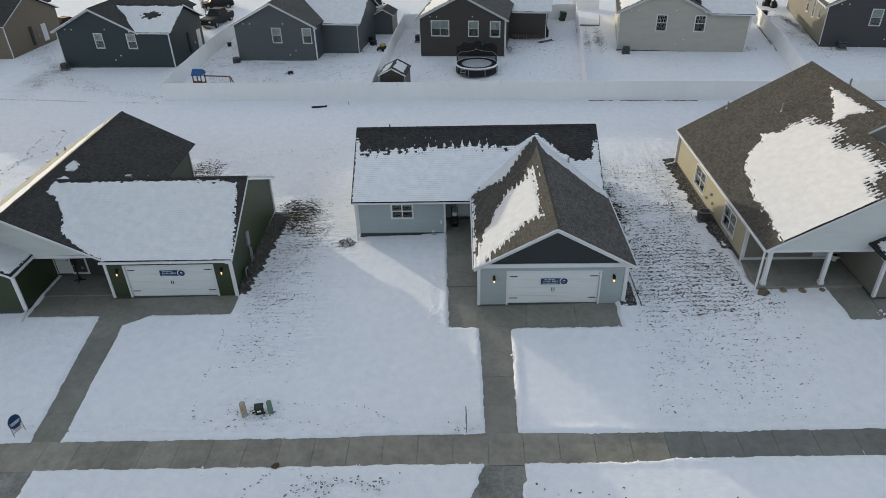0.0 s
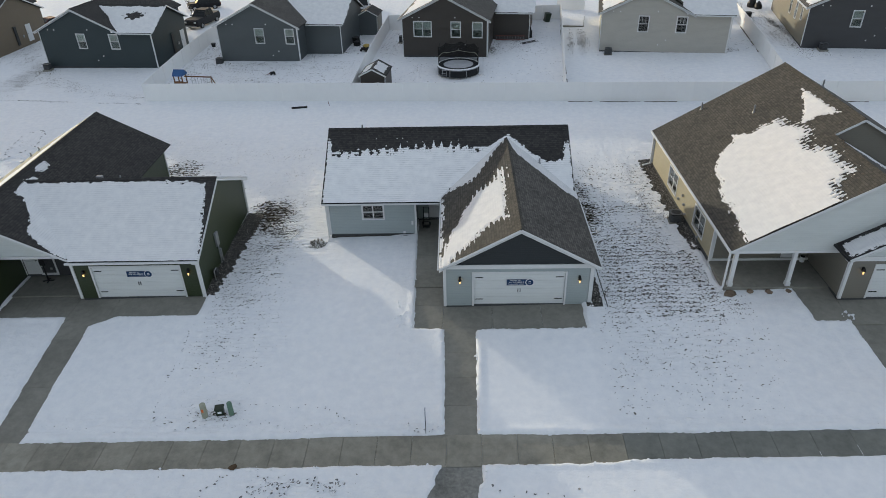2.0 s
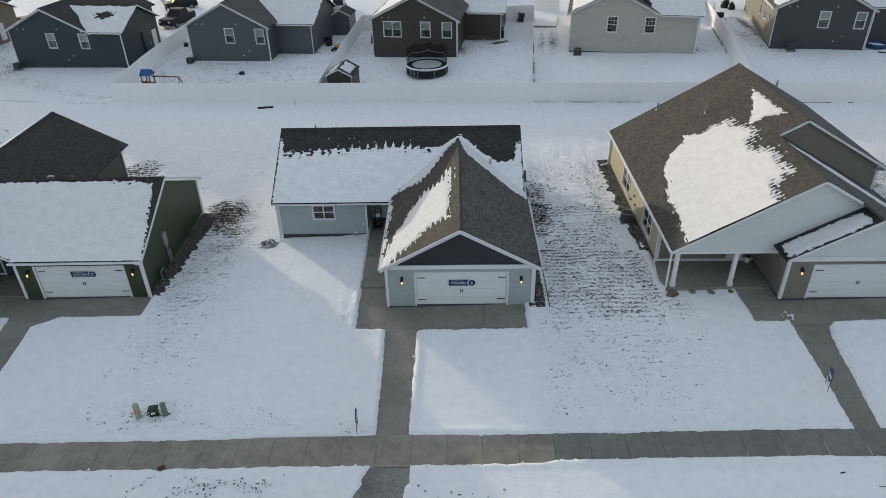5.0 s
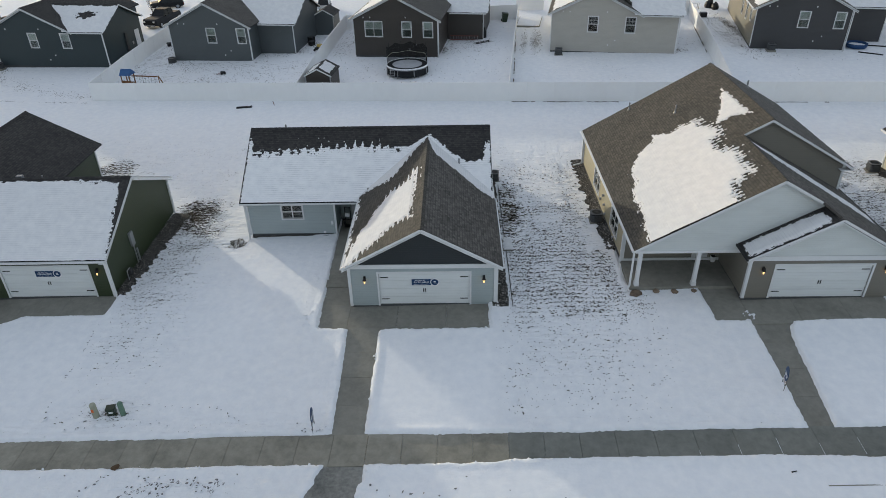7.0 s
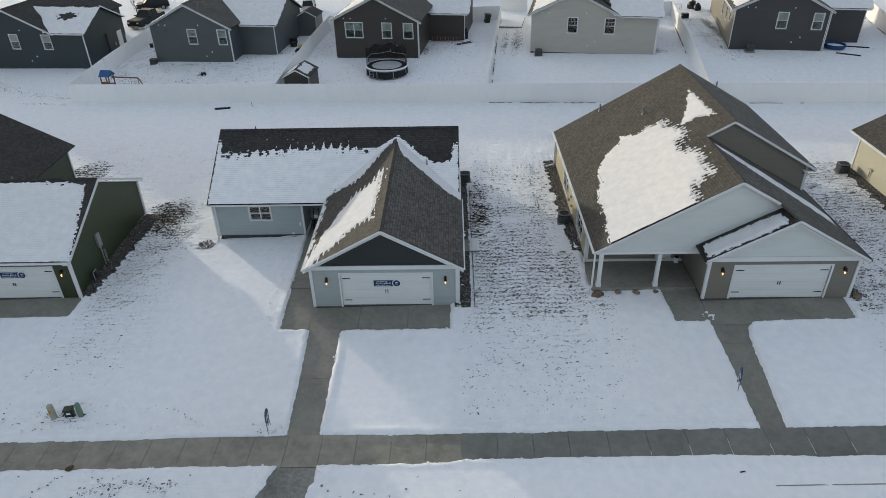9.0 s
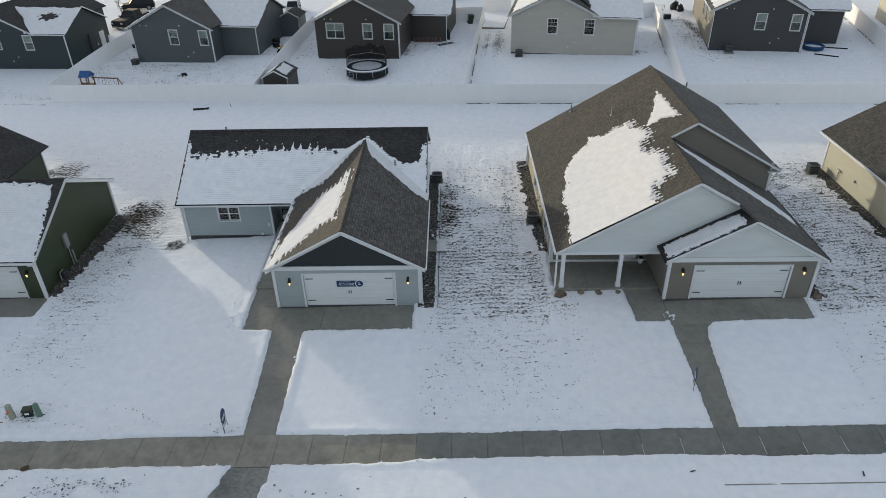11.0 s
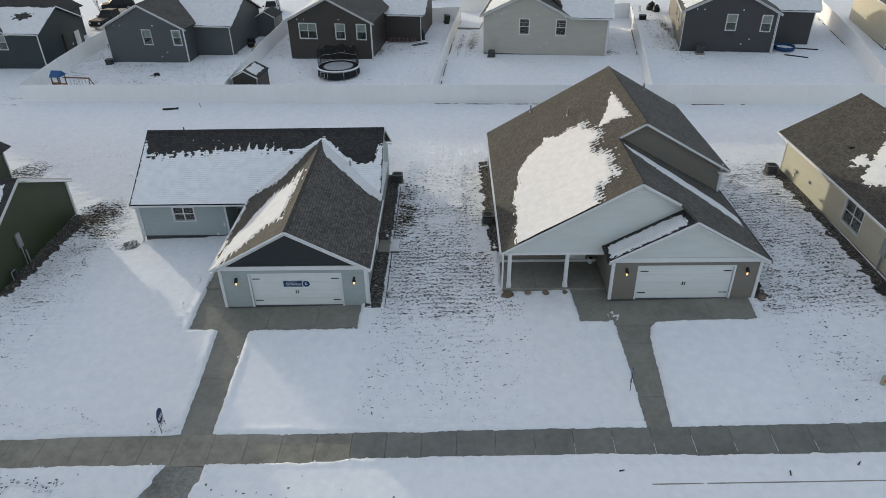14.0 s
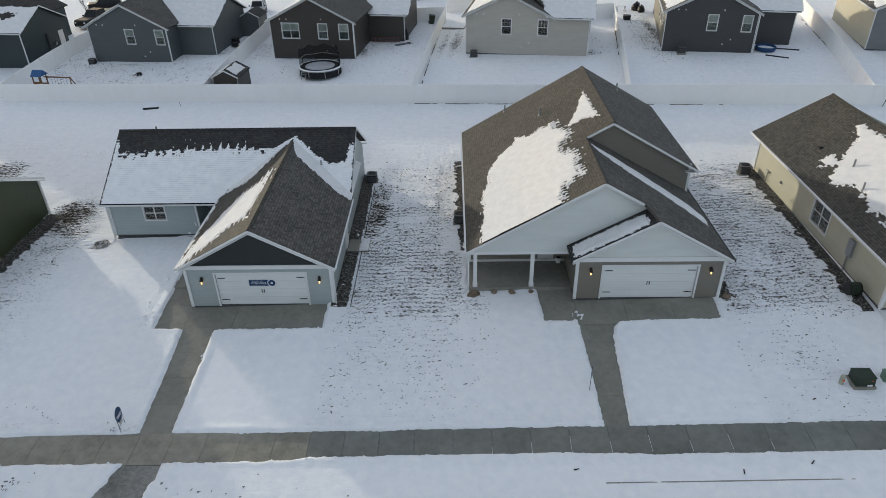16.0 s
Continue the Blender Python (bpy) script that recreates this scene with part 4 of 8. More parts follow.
    # porch gable and beam, posts
    gable(h, [(EX + 0.15, 30.92, 2.88), (RX, 30.92, RZ - 0.2), (25.6, 30.92, RZ - 2.05), (25.6, 30.92, 2.88)], SID_PALE, (0, 0.12, 0), "pale_gable")
    part("porch_beam", boxes((EX + 0.2, 21.3, 30.9, 31.2, 2.72, 2.88)), TRIM, h)
    part("porch_beam", boxes((EX + 0.2, EX + 0.45, 31.2, PY, 2.72, 2.9)), TRIM, h)
    part("porch_ceiling", boxes((EX + 0.2, 21.3, 31.2, PY, 2.9, 2.96)), TRIM, h)
    for x in (15.85, 18.97):
        p = part("porch_post", boxes((x - 0.1, x + 0.1, 30.95, 31.15, z - 0.1, 2.72)), TRIM, h)
        part("post_base", boxes((x - 0.13, x + 0.13, 30.92, 31.18, z - 0.1, z + 0.2)), TRIM, p)
    for xa, xb in ((15.5, 17.36), (17.37, 19.26), (19.27, 21.18)):
        part("porch_slab", boxes((xa, xb, 30.85, PY, -0.1, z - 0.02), bevel=0.012), CONCRETE, h)
    # rear upper gable over the front slope
    def lz(x):
        return EZ + (x - EX) * LP
    def rz(x):
        return RZ - (x - RX) * RP
    gable(h, [(22.7, BY + 0.35, rz(22.7) - 0.1), (28.85, BY + 0.35, rz(28.85) - 0.2), (28.85, BY + 0.35, BZ - (28.85 - BX) * BP - 0.15), (BX, BY + 0.35, BZ - 0.15), (22.7, BY + 0.35, lz(22.7) - 0.05)], SID_TAUPE, (0, 0.12, 0), "upper_gable")
    corner_board(h, 28.85, BY + 0.38, 3.2, BZR + 0.25, 0.07)
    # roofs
    # same roof in two tones: darker towards the sun, lighter in shade
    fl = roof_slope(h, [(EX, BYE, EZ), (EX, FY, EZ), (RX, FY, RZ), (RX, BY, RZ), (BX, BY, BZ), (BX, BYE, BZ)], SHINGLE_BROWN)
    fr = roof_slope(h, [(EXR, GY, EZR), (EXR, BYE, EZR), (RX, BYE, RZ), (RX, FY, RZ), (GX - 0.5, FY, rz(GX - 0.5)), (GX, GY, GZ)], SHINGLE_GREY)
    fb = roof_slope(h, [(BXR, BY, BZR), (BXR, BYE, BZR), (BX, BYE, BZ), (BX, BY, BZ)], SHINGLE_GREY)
    fg = roof_slope(h, [(GXL, 31.03, GZL), (GXL, GY, GZL), (GX, GY, GZ), (GX, 31.03, GZ)], SHINGLE_BLACK)
    ridge_caps(h, (RX, FY, RZ + 0.01), (RX, BY, RZ + 0.01), SHINGLE_BROWN)
    ridge_caps(h, (BX, BY, BZ + 0.01), (BX, BYE, BZ + 0.01), SHINGLE_BROWN)
    for p, q in (((EX, FY, EZ), (RX, FY, RZ)), ((RX, FY, RZ), (25.1, FY, rz(25.1))), ((GXL, GY, GZL), (GX, GY, GZ)), ((EXR, GY, EZR), (GX, GY, GZ)), ((22.45, BY, lz(22.45)), (BX, BY, BZ)), ((BX, BY, BZ), (BXR, BY, BZR)), ((EX, BYE, EZ), (BX, BYE, BZ)), ((BX, BYE, BZ), (BXR, BYE, BZR))):
        edge_board(h, "rake_board", p, q)
    part("soffit", prism(bmesh.new(), [(GXL, GY, GZL - 0.2), (GX, GY, GZ - 0.2), (EXR, GY, EZR - 0.2), (EXR, GY, EZR - 0.26), (GX, GY, GZ - 0.26), (GXL, GY, GZL - 0.26)], (0, 0.45, 0)), TRIM, h)
    part("soffit", boxes((BXR - 0.7, BXR, BY + 0.05, BYE, BZR - 0.2, BZR - 0.14)), TRIM, h)
    part("gutter", beam(bmesh.new(), (EX - 0.05, FY, EZ - 0.07), (EX - 0.05, BYE, EZ - 0.07), 0.1, 0.11), TRIM, h)
    part("gutter", beam(bmesh.new(), (EXR + 0.05, GY, EZR - 0.07), (EXR + 0.05, 38, EZR - 0.07), 0.1, 0.11), BLACK, h)
    part("gutter", beam(bmesh.new(), (GXL - 0.05, GY, GZL - 0.07), (GXL - 0.05, 31.1, GZL - 0.07), 0.1, 0.11), BLACK, h)
    downspout(h, WX - 0.12, PY - 0.1, z - 0.25, 2.95, (-0.1, -1.2))
    downspout(h, WX - 0.12, 47.35, z - 0.2, 2.95, (-0.6, 0.0))
    downspout(h, 28.98, 29.95, z - 0.1, 3.1, (0.2, -0.4))
    for x, y in ((18.48, 47.1), (20.51, 43.2)):
        vent_pipe(h, x, y, lz(x), 0.5)
    vent_pipe(h, 26.2, 46.2, BZ - (26.2 - BX) * BP, 0.5)

    def west_mask(u, v):
        big = inside_poly(u, v, [(17.4, 0.95), (15.16, 0.86), (14.8, 1.1), (13.76, 1.08), (13.3, 1.3), (12.2, 1.2), (11.2, 1.33), (10.5, 1.7), (9.1, 1.68), (8.4, 2.1), (7.45, 2.6), (7.16, 3.1), (6.76, 3.8), (5.9, 3.9), (6.8, 4.9), (6.47, 5.84), (6.8, 6.74), (7.87, 6.9), (9.0, 7.55), (10.2, 7.3), (10.2, 6.75), (11.4, 6.8), (12.1, 7.45), (13.1, 7.36), (14.95, 7.36), (15.18, 6.73), (15.42, 6.2), (17.4, 5.7)])
        tri = inside_poly(u, v, [(4.3, 9.15), (9.25, 9.3), (8.5, 8.45), (8.5, 7.25), (7.1, 8.1)])
        n = 0.08 * fbm(u * 1.3, v * 1.3, 6) + 0.12 * noise.noise(Vector((u * 1.1, v * 6.4, 2)))
        # up the slope the rim breaks up tab by tab, lower down it is lumpy
        upper = sm(4.2, 6.0, v) * sm(1.5, 0.2, big)
        n += upper * (0.2 * math.sin(u * 2 * math.pi / 0.3 + 1.5 * fbm(u * 0.5, v * 0.7, 3)) + 0.26 * tabs(u, v, 3, 0.17, 0.15) - 0.1)
        return max(big + n, 1.6 * tri + 0.1 * tabs(u, v, 5))
    roof_snow("bright sunlit snow patch on the brown west roof slope", fl, 2.5, 16.98, 0.4, 9.8, west_mask, 0.07, 0.05, mat=SNOW_RAGGED)

    def east_mask(u, v):
        # u runs back from the front rake, v up to the ridge
        return inside_poly(u, v, [(6.6, 7.55), (6.3, 5.6), (5.75, 3.4), (5.1, 1.3), (4.3, 0.2), (3.2, 0.35), (4.0, 2.0), (4.55, 3.5), (5.0, 5.2), (5.9, 7.2)]) + 0.1 * fbm(u * 1.5, v * 1.5, 3)
    roof_snow("strip of snow below the upper gable wall", fr, 2.8, 7.35, 0.1, 7.7, east_mask)

    def small_mask(u, v):
        return min(u - 0.38, 1.56 - u, v - 0.1, 4.35 - v) + 0.05 * fbm(u * 2, v * 2, 3) - 0.12 * sm(3.4, 4.4, v)
    roof_snow("snow on the small garage roof slope", fg, 0.1, 1.8, 0.02, 4.6, small_mask, 0.09, 0.06)
    g = FRAME @ g
    FRAME = Matrix()
    return g


taupe_house()


# ---- the dark green house ----
def green_house():
    global FRAME
    FRAME = turned(-14, 36, 1.8)
    z = -0.42
    h = thing("house", "dark olive green house with white trim and snowy garage roof", "house", pose(-21, 38, z))
    s = SID_GREEN
    X1 = -14.0
    part("foundation", boxes((-31, X1 - 0.04, 33.75, 41.06, z - 0.5, z + 0.08), (-21.1, X1 - 0.04, 31.16, 33.75, z - 0.5, z + 0.02), (-31, -21.54, 41.06, 46.66, z - 0.5, z + 0.08), (-33.2, -25.85, 30.0, 33.75, z - 0.5, z + 0.02)), FOUNDATION, h)
    g = wall(h, (-21.15, 31.12), (X1, 31.12), z, 2.25, s, [(1.07, 6.07, z, z + 2.1)])
    garage_door(h, g, 1.07, 6.07, z, z + 2.1)
    wall_lamp(h, g, 0.6, z + 1.75)
    wall_lamp(h, g, 6.6, z + 1.75)
    wall(h, (X1, 31.12), (X1, 41.1), z, 2.25, s)
    wall(h, (X1, 41.1), (-21.7, 41.1), z, 2.25, s)
    wall(h, (-21.5, 41.1), (-21.5, 46.7), z, 2.3, s)
    wall(h, (-21.5, 46.7), (-30.8, 46.7), z, 2.3, s)
    wall(h, (-30.8, 46.7), (-30.8, 33), z, 2.3, s)
    PB, WX, WF = 33.67, -25.8, 29.95            # porch back wall, inner wall and front of the wing
    wall(h, (-21.15, PB), (-21.15, 31.12), z, 2.25, s)
    f = wall(h, (WX, PB), (-21.15, PB), z, 2.3, SID_CHAR, [(0.05, 0.95, z, z + 2.05)])
    d = part("front_door", boxes((0.05, 0.95, 0.06, 0.1, z, z + 2.05), bevel=0.01), TRIM, h, "white front door under the porch", m=f)
    part("door_panel", boxes((0.17, 0.83, 0.045, 0.06, z + 0.3, z + 0.95), (0.17, 0.83, 0.045, 0.06, z + 1.1, z + 1.9)), TRIM, d, m=f)
    part("door_knob", tube(bmesh.new(), (0.86, 0.0, z + 1.0), (0.86, 0.06, z + 1.0), 0.03), BLACK, d, m=f)
    part("door_casing", boxes((-0.06, 0.05, -0.03, 0.0, z, z + 2.12), (0.95, 1.05, -0.03, 0.0, z, z + 2.12), (0.05, 0.95, -0.03, 0.0, z + 2.05, z + 2.12)), TRIM, h, m=f)
    part("corner_trim", boxes((1.93, 2.03, -0.04, 0.0, z, z + 2.2)), TRIM, h, m=f)
    part("baseboard", boxes((1.05, 1.93, -0.03, 0.0, z, z + 0.14)), TRIM, h, m=f)
    part("outlet_box", boxes((1.08, 1.24, -0.05, 0.0, z + 0.6, z + 0.78), bevel=0.01), TRIM, h, "small white box on the wall", m=f)
    part("outlet_box", boxes((1.6, 1.73, -0.04, 0.0, z + 0.38, z + 0.52), bevel=0.01), GREY_METAL, h, "small grey box on the wall", m=f)
    wall(h, (WX, WF), (WX, PB), z, 2.1, s)
    wall(h, (-33.3, WF), (WX, WF), z, 2.1, s)
    part("gable", prism(bmesh.new(), [(X1 - 0.14, 31.12, 2.25), (X1 - 0.14, 41.1, 2.25), (X1 - 0.14, 36.1, 4.6)], (0.14, 0, 0)), s, h)
    RX, RZ, P, XE, YE = -26.0, 5.09, 0.55, -21.08, 47.3
    gable(h, [(-31.2, 31.9, 2.0), (-21.2, 31.9, 2.0), (-21.7, 31.9, 2.35), (RX, 31.9, RZ - 0.2)], SID_PALE, (0, 0.12, 0), "pale_gable")
    part("band_board", boxes((-25.75, -21.1, 31.84, 32.0, 1.85, 2.02)), TRIM, h)
    gable(h, [(-30.8, 46.6, 2.3), (-21.5, 46.6, 2.3), (RX, 46.6, RZ - 0.2)], s, (0, 0.1, 0))
    for x, y in ((X1, 31.14), (-21.15, 31.14), (WX, WF + 0.02), (X1, 41.1)):
        corner_board(h, x, y, z, 2.2, 0.08)
    corner_board(h, -21.5, 46.7, z, 2.3, 0.06)
    # roofs: the garage's ridge runs across, the house's ridge front to back
    gy, gz, gp, ex = 36.14, 4.83, 0.475, -13.74
    ez = gz - 5.4 * gp
    fg = roof_slope(h, [(-21.0, gy - 5.4, ez), (ex, gy - 5.4, ez), (ex, gy, gz), (-26.0, gy, gz)], SHINGLE_BLACK)
    roof_slope(h, [(ex, gy + 5.4, ez), (-21.0, gy + 5.4, ez), (-26.0, gy, gz), (ex, gy, gz)], SHINGLE_BLACK)
    ZE = RZ - (XE - RX) * P
    fe = roof_slope(h, [(XE, 30.85, ZE), (XE, YE, ZE), (RX, YE, RZ), (RX, 30.85, RZ)], SHINGLE_BLACK)
    fw = roof_slope(h, [(RX - 5.2, YE, RZ - 5.2 * P), (RX - 5.2, 30.85, RZ - 5.2 * P), (RX, 30.85, RZ), (RX, YE, RZ)], SHINGLE_BLACK)
    ridge_caps(h, (-25.9, gy, gz + 0.01), (ex, gy, gz + 0.01), SHINGLE_BLACK)
    ridge_caps(h, (RX, 30.85, RZ + 0.01), (RX, YE, RZ + 0.01), SHINGLE_BLACK)
    edge_board(h, "rake_board", (ex, gy - 5.4, ez), (ex, gy, gz))
    edge_board(h, "rake_board", (ex, gy + 5.4, ez), (ex, gy, gz))
    edge_board(h, "rake_board", (XE, 30.85, ZE), (RX, 30.85, RZ))
    edge_board(h, "rake_board", (RX - 5.2, 30.85, RZ - 5.2 * P), (RX, 30.85, RZ))
    edge_board(h, "rake_board", (XE, YE, ZE), (RX, YE, RZ))
    part("soffit", prism(bmesh.new(), [(ex - 0.4, gy - 5.4, ez - 0.2), (ex - 0.4, gy, gz - 0.2), (ex - 0.4, gy + 5.4, ez - 0.2), (ex - 0.4, gy + 5.4, ez - 0.26), (ex - 0.4, gy, gz - 0.26), (ex - 0.4, gy - 5.4, ez - 0.26)], (0.4, 0, 0)), TRIM, h)
    part("gutter", beam(bmesh.new(), (-21.2, gy - 5.45, ez - 0.07), (ex, gy - 5.45, ez - 0.07), 0.1, 0.11), TRIM, h)
    # small wing beside the porch
    wx, wz, we, wf = -29.6, 4.2, -25.57, 29.62
    fwing = roof_slope(h, [(we, wf, 2.1), (we, 31.9, 2.1), (wx, 31.9, wz), (wx, wf, wz)], SHINGLE_BLACK)
    roof_slope(h, [(-33.8, 33.5, 2.1), (-33.8, wf, 2.1), (wx, wf, wz), (wx, 33.5, wz)], SHINGLE_BLACK)
    gable(h, [(-33.3, WF + 0.05, 2.1), (WX, WF + 0.05, 2.1), (wx, WF + 0.05, wz - 0.25)], SID_PALE, (0, 0.1, 0), "pale_gable")
    edge_board(h, "rake_board", (we + 0.1, wf, 2.05), (wx, wf, wz))
    part("gutter", beam(bmesh.new(), (we + 0.05, wf, 2.03), (we + 0.05, 31.8, 2.03), 0.1, 0.11), TRIM, h)
    downspout(h, WX + 0.13, WF - 0.05, z, 2.0, (0.2, -1.0))
    downspout(h, X1 + 0.1, 31.05, z, 2.2, (0.15, -0.3))
    vent_pipe(h, -21.75, 40.1, 2.75, 0.42)
    part("roof_vent", boxes((-22.9, -22.5, 39.2, 39.5, 3.2, 3.55), bevel=0.04), GREY_METAL, h, "small grey roof vent")
    # electric meter on the end wall
    mt = part("meter_box", boxes((X1, X1 + 0.14, 34.3, 34.7, 1.0, 1.9), bevel=0.01), GREY_METAL, h, "grey electric meter box on the wall")
    part("conduit", tube(tube(bmesh.new(), (X1 + 0.07, 34.5, z - 0.1), (X1 + 0.07, 34.5, 1.0), 0.04), (X1 + 0.05, 34.8, z), (X1 + 0.05, 34.8, 0.6), 0.06), GREY_METAL, mt)

    gm = part("gas_meter", boxes((X1 + 0.12, X1 + 0.38, 32.75, 33.1, -0.05, 0.28), bevel=0.04), DARK_GREY, h, "grey gas meter on pipes beside the wall")
    part("gas_pipe", tube(tube(bmesh.new(), (X1 + 0.25, 32.6, z - 0.1), (X1 + 0.25, 32.6, 0.35), 0.03), (X1 + 0.25, 32.6, 0.33), (X1 + 0.25, 33.0, 0.33), 0.03), GREY_METAL, gm)

    def mask(u, v):
        n = 0.06 * fbm(u * 2.2, v * 2.2, 4)
        top = 5.72 - 0.2 * sm(5.4, 6.6, u) + 0.07 * noise.noise(Vector((u * 4, 0.3, 2)))
        d = inside_poly(u, v, [(-4.46, 6.3), (-4.5, 5.75), (-4.72, 5.05), (-4.06, 4.6), (-3.63, 3.97), (-3.13, 3.14), (-3.02, 2.33), (-2.61, 1.73), (-1.97, 1.25), (-1.15, 0.67), (-0.13, 0.1), (0.2, -0.3), (7.5, -0.3), (7.3, 0.4), (7.08, 2.4), (6.75, 5.0), (6.6, 6.3)])
        # bare streaks run down from the ridge near the end wall
        streak = 0.5 * max(0.0, noise.noise(Vector((u * 2.6, v * 0.5, 6)))) * sm(4.4, 6.2, u) * sm(4.2, 5.4, v)
        e = min(d, top - v) + n - streak
        if u > 0 and 0 < e < 0.7:
            e = min(e, 0.05 + 0.1 * noise.noise(Vector((u * 2.9, v * 0.4, 9))) + 0.12 * sm(5.0, 1.0, u) + 0.3 * (e / 0.7) ** 2)
        return e
    roof_snow("smooth sheet of snow on the garage roof slope", fg, -5.2, 7.36, 0.02, 5.95, mask, 0.08, mat=SNOW_SMOOTH)
    roof_snow("snow lying over the roof valley", fe, 0.0, 6.0, 0.0, 5.4, lambda u, v: inside_poly(u, v, [(5.35, 5.04), (3.85, 4.86), (3.67, 4.25), (3.06, 3.73), (2.22, 3.1), (1.21, 2.75), (0.65, 2.26), (0.38, 1.67), (0.06, 0.9), (-0.1, 0.0), (1.5, 0.3), (3.5, 2.2), (6.2, 4.8)]) + 0.06 * fbm(u * 2.2, v * 2.2, 4), 0.08, mat=SNOW_SMOOTH)
    # this sheet paints the sun's tan onto the dark west slope
    roof_snow("thin tan sheet tinted as sunlight on the west roof slope", fw, 0.05, 16.4, 0.05, 5.85, lambda u, v: 1.0, 0.004, 0.4, mat=SUN_TAN)
    roof_snow("band of snow along the west roof slope", fw, 0.2, 16.4, 0.4, 5.6, lambda u, v: 0.35 + 0.065 * u - abs(v - 3.9 - 0.02 * u) + 0.35 * fbm(u * 0.6, v * 0.5, 3), 0.05, 0.12)
    for y_, d_ in ((44.5, 1.0), (45.0, 1.4)):
        vent_pipe(h, RX - 5.2 + d_, y_, RZ - (5.2 - d_) * P, 0.3)
    for y_ in (44.4, 41.6):
        part("roof_vent", boxes((RX - 5.1, RX - 4.85, y_ - 0.13, y_ + 0.13, RZ - 4.95 * P, RZ - 4.85 * P + 0.08), bevel=0.03), TRIM, h, "pale roof vent near the eaves")
    roof_snow("small leftover snow patch on the dark roof", fe, 5.5, 8.5, 3.6, 5.3, lambda u, v: 0.4 - math.hypot((u - 7.3) * 0.6, (v - 5.0) * 1.3) + 0.05 * fbm(u * 3, v * 3, 3), 0.07)
    roof_snow("snow on the small wing roof slope", fwing, 0.1, 2.8, 0.05, 4.6, lambda u, v: min(u - 0.12, 2.75 - u, v - 0.12, 4.5 - v) + 0.05 * fbm(u * 2, v * 2, 3), 0.08)
    g = FRAME @ g
    FRAME = Matrix()
    return g


green_wall = green_house()


# ---- the cream house at the end of the row ----
def cream_house():
    global FRAME
    FRAME = turned(36.4, 43, 0.9)
    z = 0.95
    h = thing("house", "cream sided house with brown shingle roof", "house", pose(42, 37, z))
    part("foundation", boxes((36.5, 46.4, 28.6, 45.4, -0.2, z + 0.08)), FOUNDATION, h)
    f = wall(h, (36.46, 45.45), (36.46, 28.5), z, 3.55, SID_CREAM, [(8.65, 10.6, z + 0.62, z + 2.2)])
    window(h, f, 8.65, 10.6, z + 0.62, z + 2.2, double=True)
    wall(h, (36.46, 28.5), (46.5, 28.5), z, 3.55, SID_CREAM)
    wall(h, (46.5, 28.5), (46.5, 45.45), z, 3.55, SID_CREAM)
    wall(h, (46.5, 45.45), (36.46, 45.45), z, 3.55, SID_CREAM)
    EX, EZ, RX, P, Y0, Y1 = 35.9, 3.7, 40.85, 0.555, 27.9, 45.9
    RZ = EZ + (RX - EX) * P
    for y in (28.5, 45.3):
        gable(h, [(36.46, y, 3.55), (46.5, y, 3.55), (40.95, y, RZ - 0.15)], SID_CREAM, (0, 0.15, 0))
    fl = roof_slope(h, [(EX, Y1, EZ), (EX, Y0, EZ), (RX, Y0, RZ), (RX, Y1, RZ)], SHINGLE_BROWN)
    roof_slope(h, [(2 * RX - EX, Y0, EZ), (2 * RX - EX, Y1, EZ), (RX, Y1, RZ), (RX, Y0, RZ)], SHINGLE_BROWN)
    ridge_caps(h, (RX, Y0, RZ + 0.01), (RX, Y1, RZ + 0.01), SHINGLE_BROWN)
    edge_board(h, "rake_board", (EX, Y1, EZ), (RX, Y1, RZ))
    edge_board(h, "rake_board", (EX, Y0, EZ), (RX, Y0, RZ))
    part("gutter", beam(bmesh.new(), (EX - 0.05, Y0, EZ - 0.07), (EX - 0.05, Y1, EZ - 0.07), 0.1, 0.11), TRIM, h)
    corner_board(h, 36.48, 28.52, z, 3.55, 0.08)
    corner_board(h, 36.48, 45.43, z, 3.55, 0.06)
    downspout(h, 36.3, 28.3, z - 0.1, 3.55, (0.1, -1.2))
    mt = part("meter_box", boxes((36.3, 36.46, 31.9, 32.4, z + 0.9, z + 1.9), bevel=0.01), GREY_METAL, h, "grey electric meter box on the wall")
    part("conduit", tube(bmesh.new(), (36.38, 32.2, z - 0.1), (36.38, 32.2, z + 0.9), 0.05), GREY_METAL, mt)
    part("conduit", tube(tube(bmesh.new(), (36.38, 43.2, z - 0.1), (36.38, 43.2, z + 1.0), 0.03), (36.36, 43.0, z + 0.9), (36.36, 43.4, z + 0.9), 0.06), GREY_METAL, h)
    part("wall_cap", tube(bmesh.new(), (36.46, 41.2, z + 1.0), (36.34, 41.2, z + 1.0), 0.1, 0.08), GREY_METAL, h)
    for x, y in ((38.2, 37.0), (37.6, 34.6)):
        vent_pipe(h, x, y, EZ + (x - EX) * P, 0.5)
    part("roof_vent", boxes((37.75, 37.95, 40.2, 40.45, EZ + 1.85 * P, EZ + 1.85 * P + 0.16)), BLACK, h)

